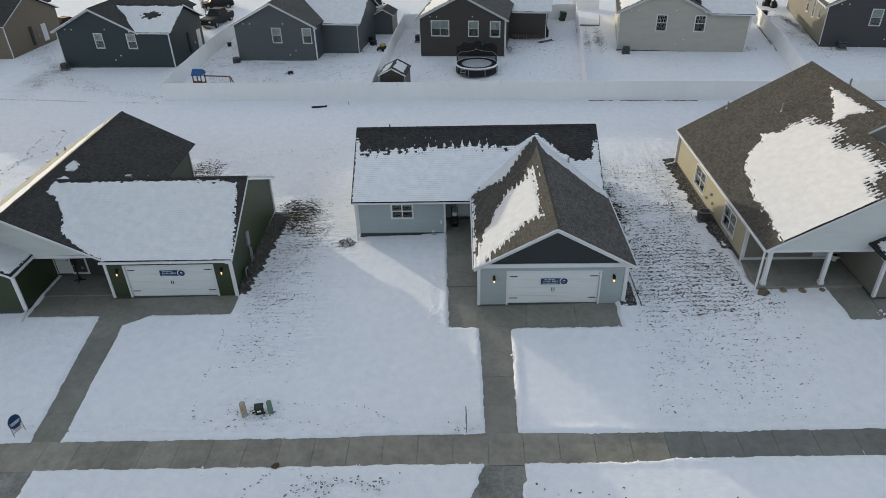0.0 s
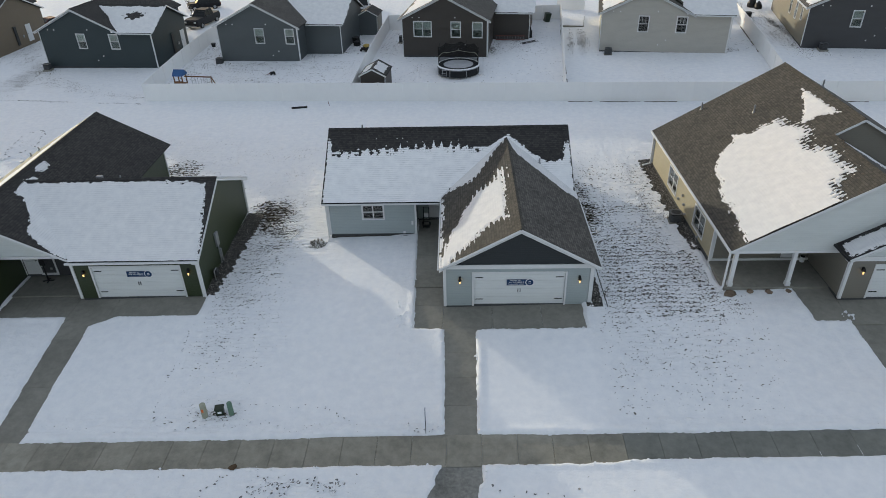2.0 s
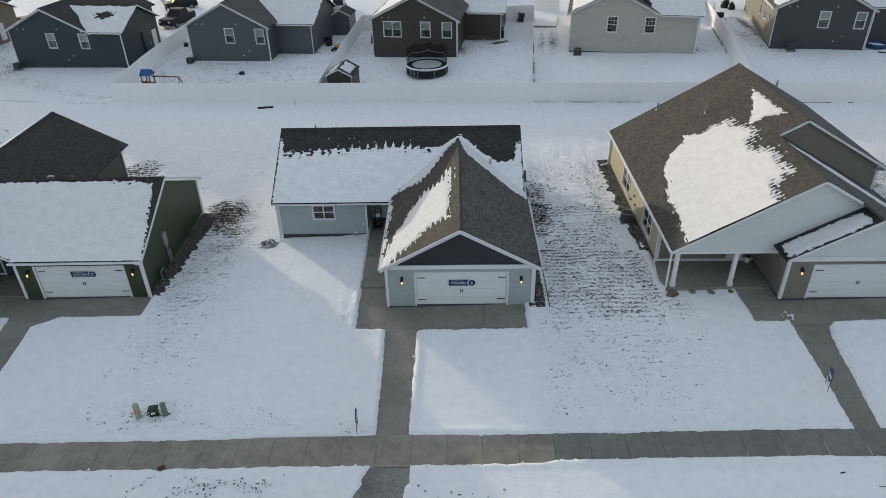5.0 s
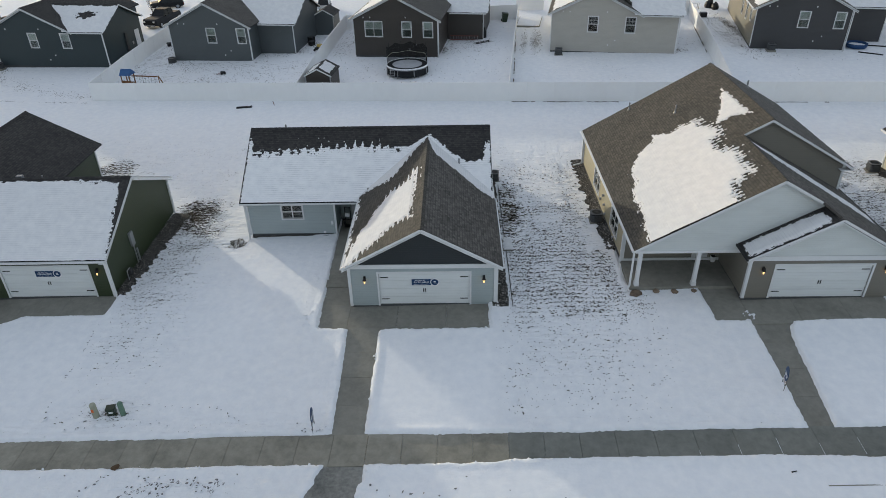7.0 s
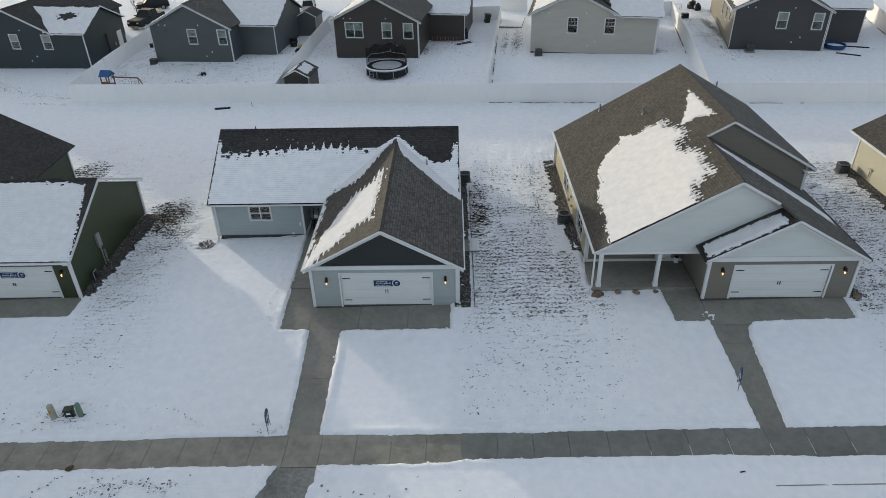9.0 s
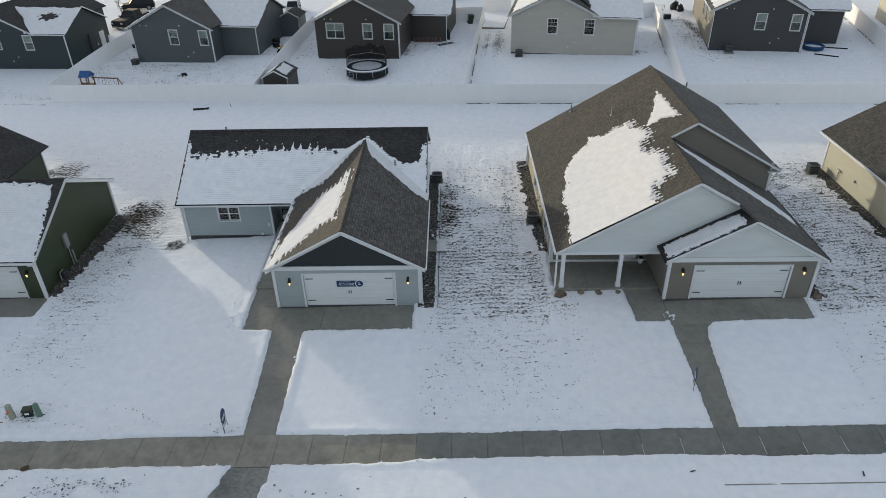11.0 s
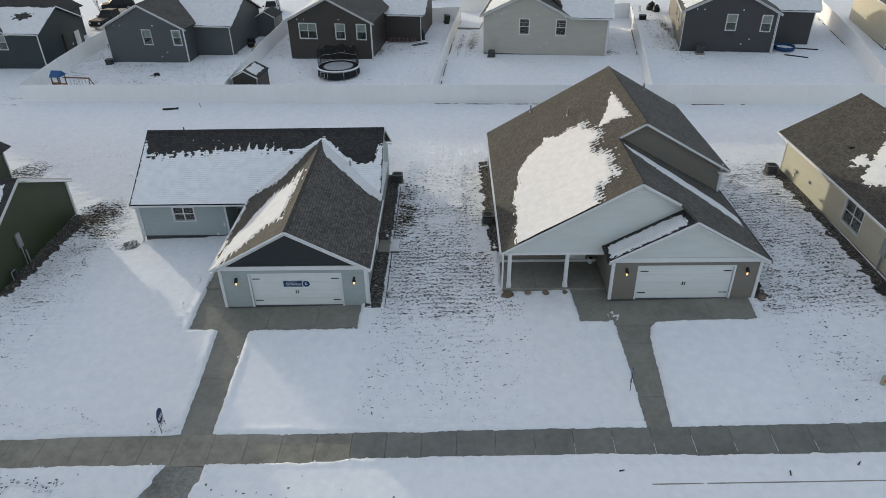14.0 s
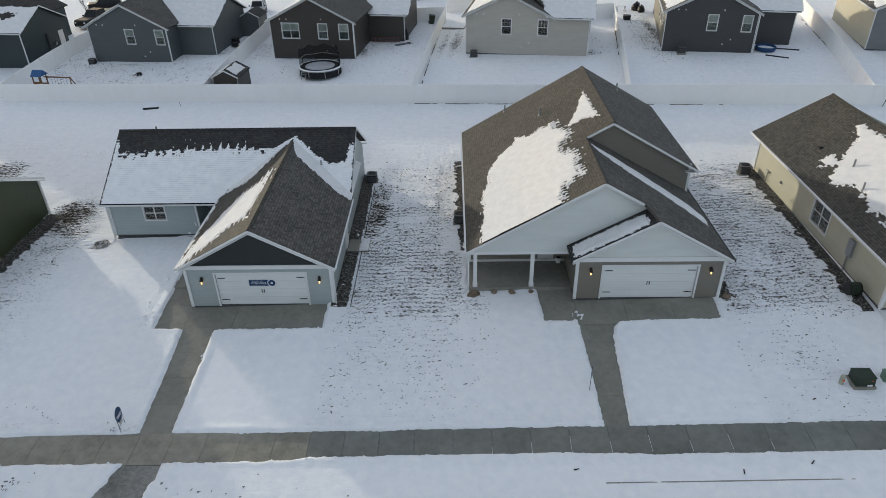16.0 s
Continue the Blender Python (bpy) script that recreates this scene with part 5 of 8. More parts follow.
    def mask(u, v):
        return inside_poly(u, v, [(5.0, 4.75), (5.1, 5.1), (6.7, 5.2), (18, 5.6), (18, 2.0), (15.5, 1.3), (13.7, 1.45), (13.1, 1.3), (11.9, 1.75), (11.2, 1.85), (10.2, 1.6), (9.9, 1.1), (8.7, 1.1), (8.3, 2.0), (7.5, 1.3), (6.95, 1.6), (6.7, 2.35), (7.7, 2.5), (7.0, 3.2), (6.7, 3.85), (5.55, 4.45)]) + 0.12 * fbm(u * 1.6, v * 1.6, 3) + 0.14 * tabs(u, v, 2, 0.3, 0.15) - 0.45 * max(0, noise.noise(Vector((u * 1.5, v * 2.2, 7)))) * sm(1.2, 0.3, v - 1.2)
    roof_snow("ragged sunlit snow on the brown west roof slope", fl, 3.5, 17.6, 0.6, 5.9, mask, 0.07, 0.065, mat=SNOW_RAGGED)
    FRAME = Matrix()


cream_house()


# ---- the row of houses behind the fence ----
BACK_TURN = -5.0
RAKE_GREY = mottled("greyish_white_trim", (0.46, 0.475, 0.48), (0.56, 0.57, 0.575), 2.0, 0.5, 0, 0.03)


def back_house(label, x, y, z, turn, w, mat, side_mat, wins, wing=None, top=2.75, depth=13.0, pitch=0.52, snow_seed=1, roof=None, left_snow=True, right_snow=True, side_wins=(), wing_snow=True):
    """A house seen from its yard: gable wall with windows towards us, a wing set back on its right.
    (x, y, z) is the base of the wall's left corner; wins are (s0, s1, z0, z1, double, grid)."""
    global FRAME
    roof = roof or SHINGLE_GREY
    FRAME = pose(x, y, z, 0, 0, turn)
    h = thing("house", label, "house", Matrix())
    part("foundation", boxes((0.04, w - 0.04, 0.04, depth, -1.0, 0.1)), FOUNDATION, h)
    f = wall(h, (0, 0), (w, 0), 0.05, top, mat, [q[:4] for q in wins])
    for s0, s1, z0, z1, dbl, grd in wins:
        window(h, f, s0, s1, z0, z1, dbl, not grd, grd)
    fs = wall(h, (0, depth), (0, 0), 0.05, top, side_mat, [q[:4] for q in side_wins])
    for s0, s1, z0, z1, dbl, grd in side_wins:
        window(h, fs, s0, s1, z0, z1, dbl, not grd, grd)
    wall(h, (w, 0), (w, depth), 0.05, top, mat)
    wall(h, (w, depth), (0, depth), 0.05, top, mat)
    rx, ov = w / 2, 0.4
    rz = top + (rx + ov) * pitch
    gable(h, [(0, 0, top), (w, 0, top), (rx, 0, rz - 0.25)], mat, (0, 0.15, 0))
    gable(h, [(0, depth - 0.15, top), (w, depth - 0.15, top), (rx, depth - 0.15, rz - 0.25)], mat, (0, 0.15, 0))
    a = roof_slope(h, [(-ov, depth + 0.3, top), (-ov, -0.35, top), (rx, -0.35, rz), (rx, depth + 0.3, rz)], roof)
    b = roof_slope(h, [(w + ov, -0.35, top), (w + ov, depth + 0.3, top), (rx, depth + 0.3, rz), (rx, -0.35, rz)], roof)
    ridge_caps(h, (rx, -0.35, rz + 0.01), (rx, depth + 0.3, rz + 0.01), roof)
    edge_board(h, "rake_board", (-ov, -0.35, top), (rx, -0.35, rz), RAKE_GREY, h=0.14)
    edge_board(h, "rake_board", (w + ov, -0.35, top), (rx, -0.35, rz), RAKE_GREY, h=0.14)
    part("soffit", prism(bmesh.new(), [(-ov, -0.35, top - 0.2), (rx, -0.35, rz - 0.2), (w + ov, -0.35, top - 0.2), (w + ov, -0.35, top - 0.25), (rx, -0.35, rz - 0.25), (-ov, -0.35, top - 0.25)], (0, 0.35, 0)), TRIM, h)
    part("gutter", beam(bmesh.new(), (-ov - 0.05, -0.35, top - 0.07), (-ov - 0.05, depth, top - 0.07), 0.1, 0.11), TRIM, h)
    flush = wing and wing[1] < 0.5
    for cx in (0.0,) if flush else (0.0, w):
        corner_board(h, cx, 0.0, 0.05, top, 0.035)
    downspout(h, w + (wing[0] if flush else 0) + 0.1, -0.1, -0.1, top, (-0.3, -0.5))
    for sx_, zz in ((w * 0.74, 1.25), (w * 0.66, 0.75), (w * 0.12, top + 0.1), (w * 0.2, top + 0.1), (w * 0.62, top + 0.15)):
        part("wall_cap", boxes((sx_, sx_ + 0.1, -0.05, 0, zz, zz + 0.12)), TRIM, h)
    if left_snow:
        roof_snow("snow on the roof slope", a, 0.5, depth + 0.5, 0.2, (rx + ov) * 1.1, lambda u, v: min(u - 0.6, depth + 0.4 - u, v - 0.3, (rx + ov) * 1.1 - v) + 0.3 * fbm(u * 0.6, v * 0.6, snow_seed) - 0.15, 0.08, 0.1, mat=SNOW_SMOOTH)
    if right_snow:
        roof_snow("snow on the roof slope", b, 0.1, depth + 0.5, 0.2, (rx + ov) * 1.1, lambda u, v: min(u - 1.4 - 0.5 * v, depth + 0.4 - u, v - 0.1) + 0.5 * fbm(u * 0.7, v * 0.7, snow_seed + 2), 0.08, 0.1, mat=SNOW_SMOOTH)
    if wing:
        wx, wy, wd, wt = wing          # width beyond the wall, setback, depth, wall top
        wall(h, (w, wy), (w + wx, wy), 0.05, wt, mat)
        fw = wall(h, (w + wx, wy), (w + wx, wy + wd), 0.05, wt, mat)
        if flush:
            dr = part("side_door", boxes((6.3, 7.2, -0.05, 0.02, 0.6, 2.7)), TRIM, h, "white side door", m=fw)
            part("door_knob", tube(bmesh.new(), (6.4, -0.1, 1.6), (6.4, -0.05, 1.6), 0.03), BLACK, dr, m=fw)
            part("meter_box", boxes((4.1, 4.5, -0.14, 0.0, 0.6, 2.9)), DARK_GREY, h, m=fw)
            part("wall_cap", boxes((5.4, 5.6, -0.1, 0.0, 1.3, 1.6)), GREY_METAL, h, m=fw)
        wall(h, (w + wx, wy + wd), (w, wy + wd), 0.05, wt, mat)
        part("foundation", boxes((w, w + wx - 0.04, wy + 0.04, wy + wd - 0.04, -1.0, 0.1)), FOUNDATION, h)
        wz = wt + (wd / 2 + 0.4) * 0.5
        gable(h, [(w + wx - 0.15, wy, wt), (w + wx - 0.15, wy + wd, wt), (w + wx - 0.15, wy + wd / 2, wz - 0.2)], mat, (0.15, 0, 0))
        c = roof_slope(h, [(w + 0.4, wy - 0.4, wt), (w + wx + 0.35, wy - 0.4, wt), (w + wx + 0.35, wy + wd / 2, wz), (rx, wy + wd / 2, wz)], roof)
        roof_slope(h, [(w + wx + 0.35, wy + wd + 0.4, wt), (rx, wy + wd + 0.4, wt), (rx, wy + wd / 2, wz), (w + wx + 0.35, wy + wd / 2, wz)], roof)
        edge_board(h, "rake_board", (w + wx + 0.35, wy - 0.4, wt), (w + wx + 0.35, wy + wd / 2, wz), RAKE_GREY)
        edge_board(h, "rake_board", (w + wx + 0.35, wy + wd + 0.4, wt), (w + wx + 0.35, wy + wd / 2, wz))
        part("gutter", beam(bmesh.new(), (w + 0.3, wy - 0.45, wt - 0.07), (w + wx + 0.35, wy - 0.45, wt - 0.07), 0.1, 0.11), TRIM, h)
        corner_board(h, w + wx, wy, 0.05, wt, 0.04)
        L, back = wx - 0.05, w + 0.4 - rx
        top_v = (wd / 2 + 0.4) * 1.11
        hole = 1.0 if flush else 0.0
        hx, hv = L * 0.35 - 0.6, top_v * 0.6
        if wing_snow:
            roof_snow("snow on the wing's roof slope", c, -back, L + 0.3, 0.02, top_v, lambda u, v: min(min(u + back * v / top_v + 0.9 * sm(2.0, 0.3, v) - 0.55 * hole * sm(1.0, 3.0, v), L + 0.22 - u, v + 0.1, top_v - 0.35 - v) + 0.16 * fbm(u * 0.9, v * 0.9, snow_seed + 5), 2 * (1.0 - hole) + 0.9 * math.hypot((u - hx) * 0.5, v - hv) - 0.5 + 0.35 * fbm(u * 2.1, v * 3.4, snow_seed + 8, 4)), 0.07, 0.08, mat=SNOW_SMOOTH)
    FRAME = Matrix()
    return h


W1 = (2.15, 3.72)
back_house("dark blue sided house with a snowy wing roof", -47.4, 75.75, 0.25, -6.1, 9.7, SID_BLUE, SID_BLUE, [(4.55, 5.5, *W1, False, False), (8.5, 9.5, *W1, False, False)], (3.85, 0.0, 7.9, 4.0), 4.0, 14, 0.48, snow_seed=3, left_snow=False, right_snow=False, roof=SHINGLE_BLACK)
back_house("slate grey sided house with a set-back wing", -26.9, 75.85, 0.55, -6.8, 9.3, SID_SLATE, SID_SLATE, [(4.4, 5.4, *W1, False, False), (7.95, 8.9, *W1, False, False)], (4.2, 2.6, 9, 3.75), 4.0, 13, 0.5, snow_seed=5, right_snow=False)
back_house("dark brown sided house with white window frames", -5.95, 74.75, 1.3, -7.1, 9.3, SID_BROWN, SID_BROWN, [(1.3, 3.2, 2.1, 3.68, True, False), (5.4, 6.4, 2.1, 3.68, False, False), (7.75, 8.75, 2.1, 3.68, False, False)], (4.2, 6.9, 8, 3.3), 3.95, 15, 0.5, snow_seed=4, right_snow=False)
back_house("light greige sided house with gridded windows", 15.45, 74.05, 1.75, -9.5, 9.1, SID_LIGHT, SID_CREAM, [(3.85, 4.85, *W1, False, True), (7.7, 8.7, *W1, False, True)], (3.9, 0.0, 10, 4.05), 4.0, 15, 0.48, snow_seed=7, roof=SHINGLE_BROWN, right_snow=False)
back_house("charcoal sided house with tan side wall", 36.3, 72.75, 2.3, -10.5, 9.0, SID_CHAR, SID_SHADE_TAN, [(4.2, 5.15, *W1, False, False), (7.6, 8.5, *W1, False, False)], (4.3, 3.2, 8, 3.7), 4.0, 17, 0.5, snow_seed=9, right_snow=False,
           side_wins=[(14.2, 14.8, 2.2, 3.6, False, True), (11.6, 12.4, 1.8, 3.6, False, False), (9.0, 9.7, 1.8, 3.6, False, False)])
back_house("mid grey sided house behind the white fence", 56.5, 70.7, 2.7, -11, 10.0, SID_GREY, SID_CREAM, [], None, 4.0, 13, 0.5, snow_seed=11)
back_house("brown tan sided house beyond the open lot", -69.9, 81.45, -0.1, -6.0, 9.7, SID_TANBROWN, SID_TANBROWN, [], (3.85, 0.0, 10, 4.0), 4.0, 14, 0.48, snow_seed=13, left_snow=False, right_snow=False, roof=SHINGLE_BLACK, wing_snow=False)


# ---- fences ----
FENCE_H = 1.83


def fence(label, p0, p1, n):
    """White vinyl privacy fence of n bays: posts with caps, and panels with rails."""
    x0, y0, x1, y1 = *p0, *p1
    f = thing("fence", label, "fence", pose(x0, y0, hard_ground(x0, y0)), group="white vinyl fences")
    dx, dy = (x1 - x0) / n, (y1 - y0) / n
    ang = math.degrees(math.atan2(dy, dx))
    L = math.hypot(dx, dy)
    pm = boxes((-0.05, 0.05, -0.03, 0.03, -0.3, FENCE_H + 0.03), (-0.053, 0.053, -0.033, 0.033, FENCE_H + 0.03, FENCE_H + 0.05))
    bm = boxes((0.03, L - 0.03, -0.026, 0.026, 0.1, FENCE_H), (0.03, L - 0.03, -0.0285, 0.0285, FENCE_H - 0.12, FENCE_H + 0.02), (0.03, L - 0.03, -0.0285, 0.0285, 0.06, 0.2))
    meshes = []
    for nm, q in (("fence_post", pm), ("fence_panel", bm)):
        me = bpy.data.meshes.new(nm)
        bmesh.ops.recalc_face_normals(q, faces=q.faces)
        q.to_mesh(me)
        q.free()
        me.materials.append(VINYL)
        meshes.append(me)
    for k in range(n + 1):
        x, y = x0 + dx * k, y0 + dy * k
        z = hard_ground(x, y) + 0.02
        place(new("fence_post", meshes[0]), f, pose(x, y, z, 0, 0, ang))
        if k < n:
            z2 = hard_ground(x + dx, y + dy) + 0.02
            m = pose(x, y, z, 0, -math.degrees(math.atan2(z2 - z, L)), ang)
            place(new("fence_panel", meshes[1]), f, Matrix.Translation((x, y, z)) @ Euler((0, 0, radians(ang))).to_matrix().to_4x4() @ Matrix.Rotation(-math.atan2(z2 - z, L), 4, "Y"))


def fy(x):
    return 61.75 - 0.093 * x


fence("long white vinyl privacy fence along the back lots", (-31.4, fy(-31.4)), (62.6, fy(62.6)), 39)
for xa, xb, yb_ in ((-31.4, -30.6, 87.4), (-9.9, -8.8, 87.3), (10.3, 12.9, 89.0), (30.1, 34.0, 88.0), (50.3, 56.5, 86.5)):
    fence("white vinyl fence between two back yards", (xa, fy(xa)), (xb, yb_), round((yb_ - fy(xa)) / 2.42))
for pa, pb, n in (((8.4, 88.6), (12.9, 88.6), 2), ((-8.8, 86.6), (-5.6, 86.4), 1), ((13.0, 93.5), (16.5, 93.0), 1), ((28.6, 87.0), (34.0, 87.5), 2)):
    fence("short white vinyl fence with a gate beside a house", pa, pb, n)


def fence_gap(label, p0, p1, seed):
    """A dark broken line that stands for the shade in the gap under a fence."""
    rnd = random.Random(seed)
    a, b = Vector(p0), Vector(p1)
    n = int((b - a).length / 0.35)
    bm = bmesh.new()
    for k in range(n):
        if fbm(k * 0.23, seed * 3.1, 2, 2) < -0.12:
            continue
        p, q = a.lerp(b, k / n), a.lerp(b, (k + 1.02) / n)
        beam(bm, (p.x, p.y, hard_ground(*p) + 0.11), (q.x, q.y, hard_ground(*q) + 0.11), 0.04 + 0.05 * rnd.random(), 0.02 + 0.045 * rnd.random())
    tagged(part("gap_shade_line", bm, SOIL_AND_GAP_SHADE), label, "soil", kind="stuff")


# brown for the soil lump, also used as shade under the fences
SOIL_AND_GAP_SHADE = mottled("brown_soil_and_gap_shade", (0.05, 0.032, 0.02), (0.12, 0.08, 0.05), 9.0, 0.95)
for k, (xa, xb) in enumerate(((10.6, 21.0), (30.5, 38.2), (46.0, 53.5))):
    fence_gap("dark strip for the shade under the long fence", (xa, fy(xa) - 0.22), (xb, fy(xb) - 0.22), k + 1)
fence_gap("dark strip for the shade under the yard fence", (11.05, 65.4), (12.35, 83.5), 5)
fence_gap("dark strip for the shade under the yard fence", (31.6, 71.5), (33.3, 83.0), 6)
fence_gap("dark strip for the shade under the yard fence", (52.9, 69.0), (55.7, 84.5), 7)


# ---- paving ----
def slab(name, parent, corners, mat, top=0.0, thick=0.1, gap=0.008):
    c = [Vector((x, y, hard_ground(x, y) + top)) for x, y in corners]
    mid = sum(c, Vector()) / len(c)
    c = [p + (mid - p).normalized() * gap for p in c]
    bm = prism(bmesh.new(), c, (0, 0, -thick))
    return part(name, bm, mat, parent)


pav = thing("pavement", "grey concrete pavement of square slabs, swept of snow", "pavement", pose(0, 20, hard_ground(0, 20)), kind="structure")
x = 0.54 - 1.56 * 30
while x < 62:
    w = 1.56 if x < 12.9 else 1.71
    damp = 8.2 < x < 40
    slab("damp_slab" if damp else "slab", pav, [(x, walk_near(x) - 0.12), (x + w, walk_near(x + w) - 0.12), (x + w, walk_near(x + w) + 1.62), (x, walk_near(x) + 1.62)], CONCRETE_DAMP if damp else CONCRETE_STAINED, gap=0.011)
    if 15.5 < x < 30:
        # snow blown into the joint
        a_, b_ = Vector((x, walk_near(x) + 0.1, 0)), Vector((x, walk_near(x) + 1.35, 0))
        a_.z, b_.z = hard_ground(*a_.xy) + 0.003, hard_ground(*b_.xy) + 0.003
        part("joint_snow", beam(bmesh.new(), a_, a_.lerp(b_, 0.25 + 0.5 * ((x * 7.3) % 1)), 0.011, 0.012), SNOW, pav)
    x += w

drv = thing("driveway", "narrow cleared concrete strip of a snowy driveway", "driveway", pose(1, 25, hard_ground(1, 25)), kind="structure")
ys = [21.21, 22.9, 24.6, 26.3, 28.05]
for a, b in zip(ys, ys[1:]):
    slab("slab", drv, [(0.1, a), (2.1, a), (2.1, b), (0.0, b)], CONCRETE)
for a, b in ((0.1, 2.75), (2.75, 5.4), (5.4, 8.0)):
    slab("slab", drv, [(a, 28.05), (b, 28.05), (b, 29.95), (a, 29.95)], CONCRETE)
    slab("slab", drv, [(max(a, 2.1), 26.3), (b, 26.3), (b, 28.05), (max(a, 2.1), 28.05)], CONCRETE)
slab("apron", drv, [(-0.6, 15.0), (2.9, 15.0), (2.4, 19.48), (0.0, 19.48)], APRON)
pth = thing("path", "concrete front path beside the garage", "path", pose(-0.9, 33, hard_ground(-0.9, 33)), kind="structure")
ys = [27.9, 29.95, 31.6, 33.25, 34.9, 36.6, 38.2, 39.6]
for a, b in zip(ys, ys[1:]):
    slab("slab", pth, [(-1.95, a), (0.1, a), (0.1, b), (-1.95, b)], CONCRETE, 0.05 if a > 30 else 0.0)

drv2 = thing("driveway", "narrow cleared concrete strip of a snowy driveway", "driveway", pose(-20, 25, hard_ground(-20, 25)), kind="structure")
ys = [20.84, 22.5, 24.2, 25.9, 27.6, 29.4]
for a, b in zip(ys, ys[1:]):
    slab("slab", drv2, [(-21.5, a), (-18.9, a), (-18.9, b), (-21.5, b)], CONCRETE)
for a, b in ((-26, -23.4), (-23.4, -21.2), (-21.2, -18.8), (-18.8, -16.4), (-16.4, -13.6)):
    slab("slab", drv2, [(a, 29.0), (b, 29.0), (b, 31.28), (a, 31.28)], CONCRETE)
for a, b in ((-26.0, -23.66), (-23.66, -21.0)):
    slab("porch_slab", drv2, [(a, 31.28), (b, 31.28), (b, 34.2), (a, 34.2)], CONCRETE, 0.07, 0.2)
slab("apron", drv2, [(-23, 15.0), (-19.0, 15.0), (-19.4, 19.2), (-22.3, 19.2)], APRON)

drv3 = thing("driveway", "narrow cleared concrete strip of a snowy driveway", "driveway", pose(22, 25, hard_ground(22, 25)), kind="structure")
ys = [21.5, 23.2, 24.9, 26.6, 28.2]
for a, b in zip(ys, ys[1:]):
    slab("slab", drv3, [(21.0, a), (23.1, a), (23.1, b), (21.0, b)], CONCRETE)
for a, b in ((19.2, 21.2), (21.2, 23.8), (23.8, 26.3), (26.3, 28.8)):
    slab("slab", drv3, [(a, 27.9), (b, 27.9), (b, 30.0 if a > 20 else 31.0), (a, 30.0 if a > 20 else 31.0)], CONCRETE, 0.06)

# gravel strips along the house walls
for label, pts in (("dark gravel strip beside the garage wall", [(7.9, 29.4), (8.9, 29.4), (8.62, 46.2), (7.5, 46.2)]),
                   ("dark gravel strip beside the green wall", [(-14.05, 31.2), (-13.1, 30.9), (-12.75, 40.8), (-14.05, 40.8)]),
                   ("dark gravel strip beside the tan wall", [(15.5, 35.0), (14.95, 35.0), (14.4, 48.3), (15.5, 48.3)]),
                   ("dark gravel strip beside the cream wall", [(36.5, 28.4), (35.75, 28.4), (35.6, 46.2), (36.5, 46.2)]),
                   ("dark gravel strip under the front window", [(-7.5, 37.3), (-1.9, 37.3), (-1.9, 37.7), (-7.5, 37.7)]),
                   ("dark gravel strip beside the taupe garage", [(28.8, 29.8), (29.7, 29.8), (29.7, 45), (28.8, 45)])):
    bm = bmesh.new()
    n = max(6, int(abs(pts[2][1] - pts[0][1]) / 0.12))
    rows = []
    for i in range(n + 1):
        t = i / n
        a = Vector(pts[0]).lerp(Vector(pts[3]), t)
        b = Vector(pts[1]).lerp(Vector(pts[2]), t)
        row = []
        for j in range(9):
            p = a.lerp(b, j / 8)
            e = (0.05 if abs(pts[1][0] - 8.9) < 0.1 else 0.3) * (fbm(p.x * 2, p.y * 2, 3) + 0.8 * fbm(p.x * 3, p.y * 6, 8)) if j in (7, 8) else 0
            row.append(bm.verts.new((p.x + (e if pts[1][0] > pts[0][0] else -e) * (1 if abs(pts[2][1] - pts[0][1]) > 1 else 0), p.y, hard_ground(p.x, p.y) + 0.13 + 0.035 * fbm(p.x * 6, p.y * 6, 1) - 0.05 * (j / 8) ** 3 - (0.12 if j == 8 or i in (0, n) else 0))))
        rows.append(row)
    for r0, r1 in zip(rows, rows[1:]):
        for j in range(8):
            bm.faces.new((r0[j], r0[j + 1], r1[j + 1], r1[j]))
    if abs(pts[1][0] - 8.9) < 0.1:
        eb = beam(bmesh.new(), (9.0, 29.5, hard_ground(8.9, 29.2) + 0.1), (8.72, 44.0, hard_ground(9, 44) + 0.12), 0.03, 0.07)
        tagged(part("edging", eb, EDGING), "black edging strip along the gravel bed", "edging")
    g = part("gravel_strip", bm, GRAVEL)
    tagged(g, label, "gravel", kind="stuff")


# ---- things in the front yards ----
def yard_group(name, label, cat, x, y, turn=0.0, lift=0.09, group=""):
    return thing(name, label, cat, pose(x, y, hard_ground(x, y) + lift, 0, 0, turn), group)


def local(ob, bm, name, mat, label=""):
    return part(name, bm, mat, ob, label, m=WM[ob])


def bars(bm, rows, y, h):
    for x0, x1, z in rows:
        box(bm, x0, x1, y - 0.004, y, z - h / 2, z + h / 2)


def lettering(parent, text, size, mat, m):
    cu = bpy.data.curves.new("lettering", "FONT")
    cu.body, cu.size, cu.align_x, cu.align_y, cu.extrude = text, size, "CENTER", "CENTER", 0.002
    tmp = new("lettering", cu)
    dep = bpy.context.evaluated_depsgraph_get()
    me = bpy.data.meshes.new_from_object(tmp.evaluated_get(dep))
    bpy.data.objects.remove(tmp)
    bm = bmesh.new()
    bm.from_mesh(me)
    bmesh.ops.scale(bm, vec=(1.25, 1.15, 1), verts=bm.verts)
    return part("lettering", bm, mat, parent, "white capital letters", m=m)


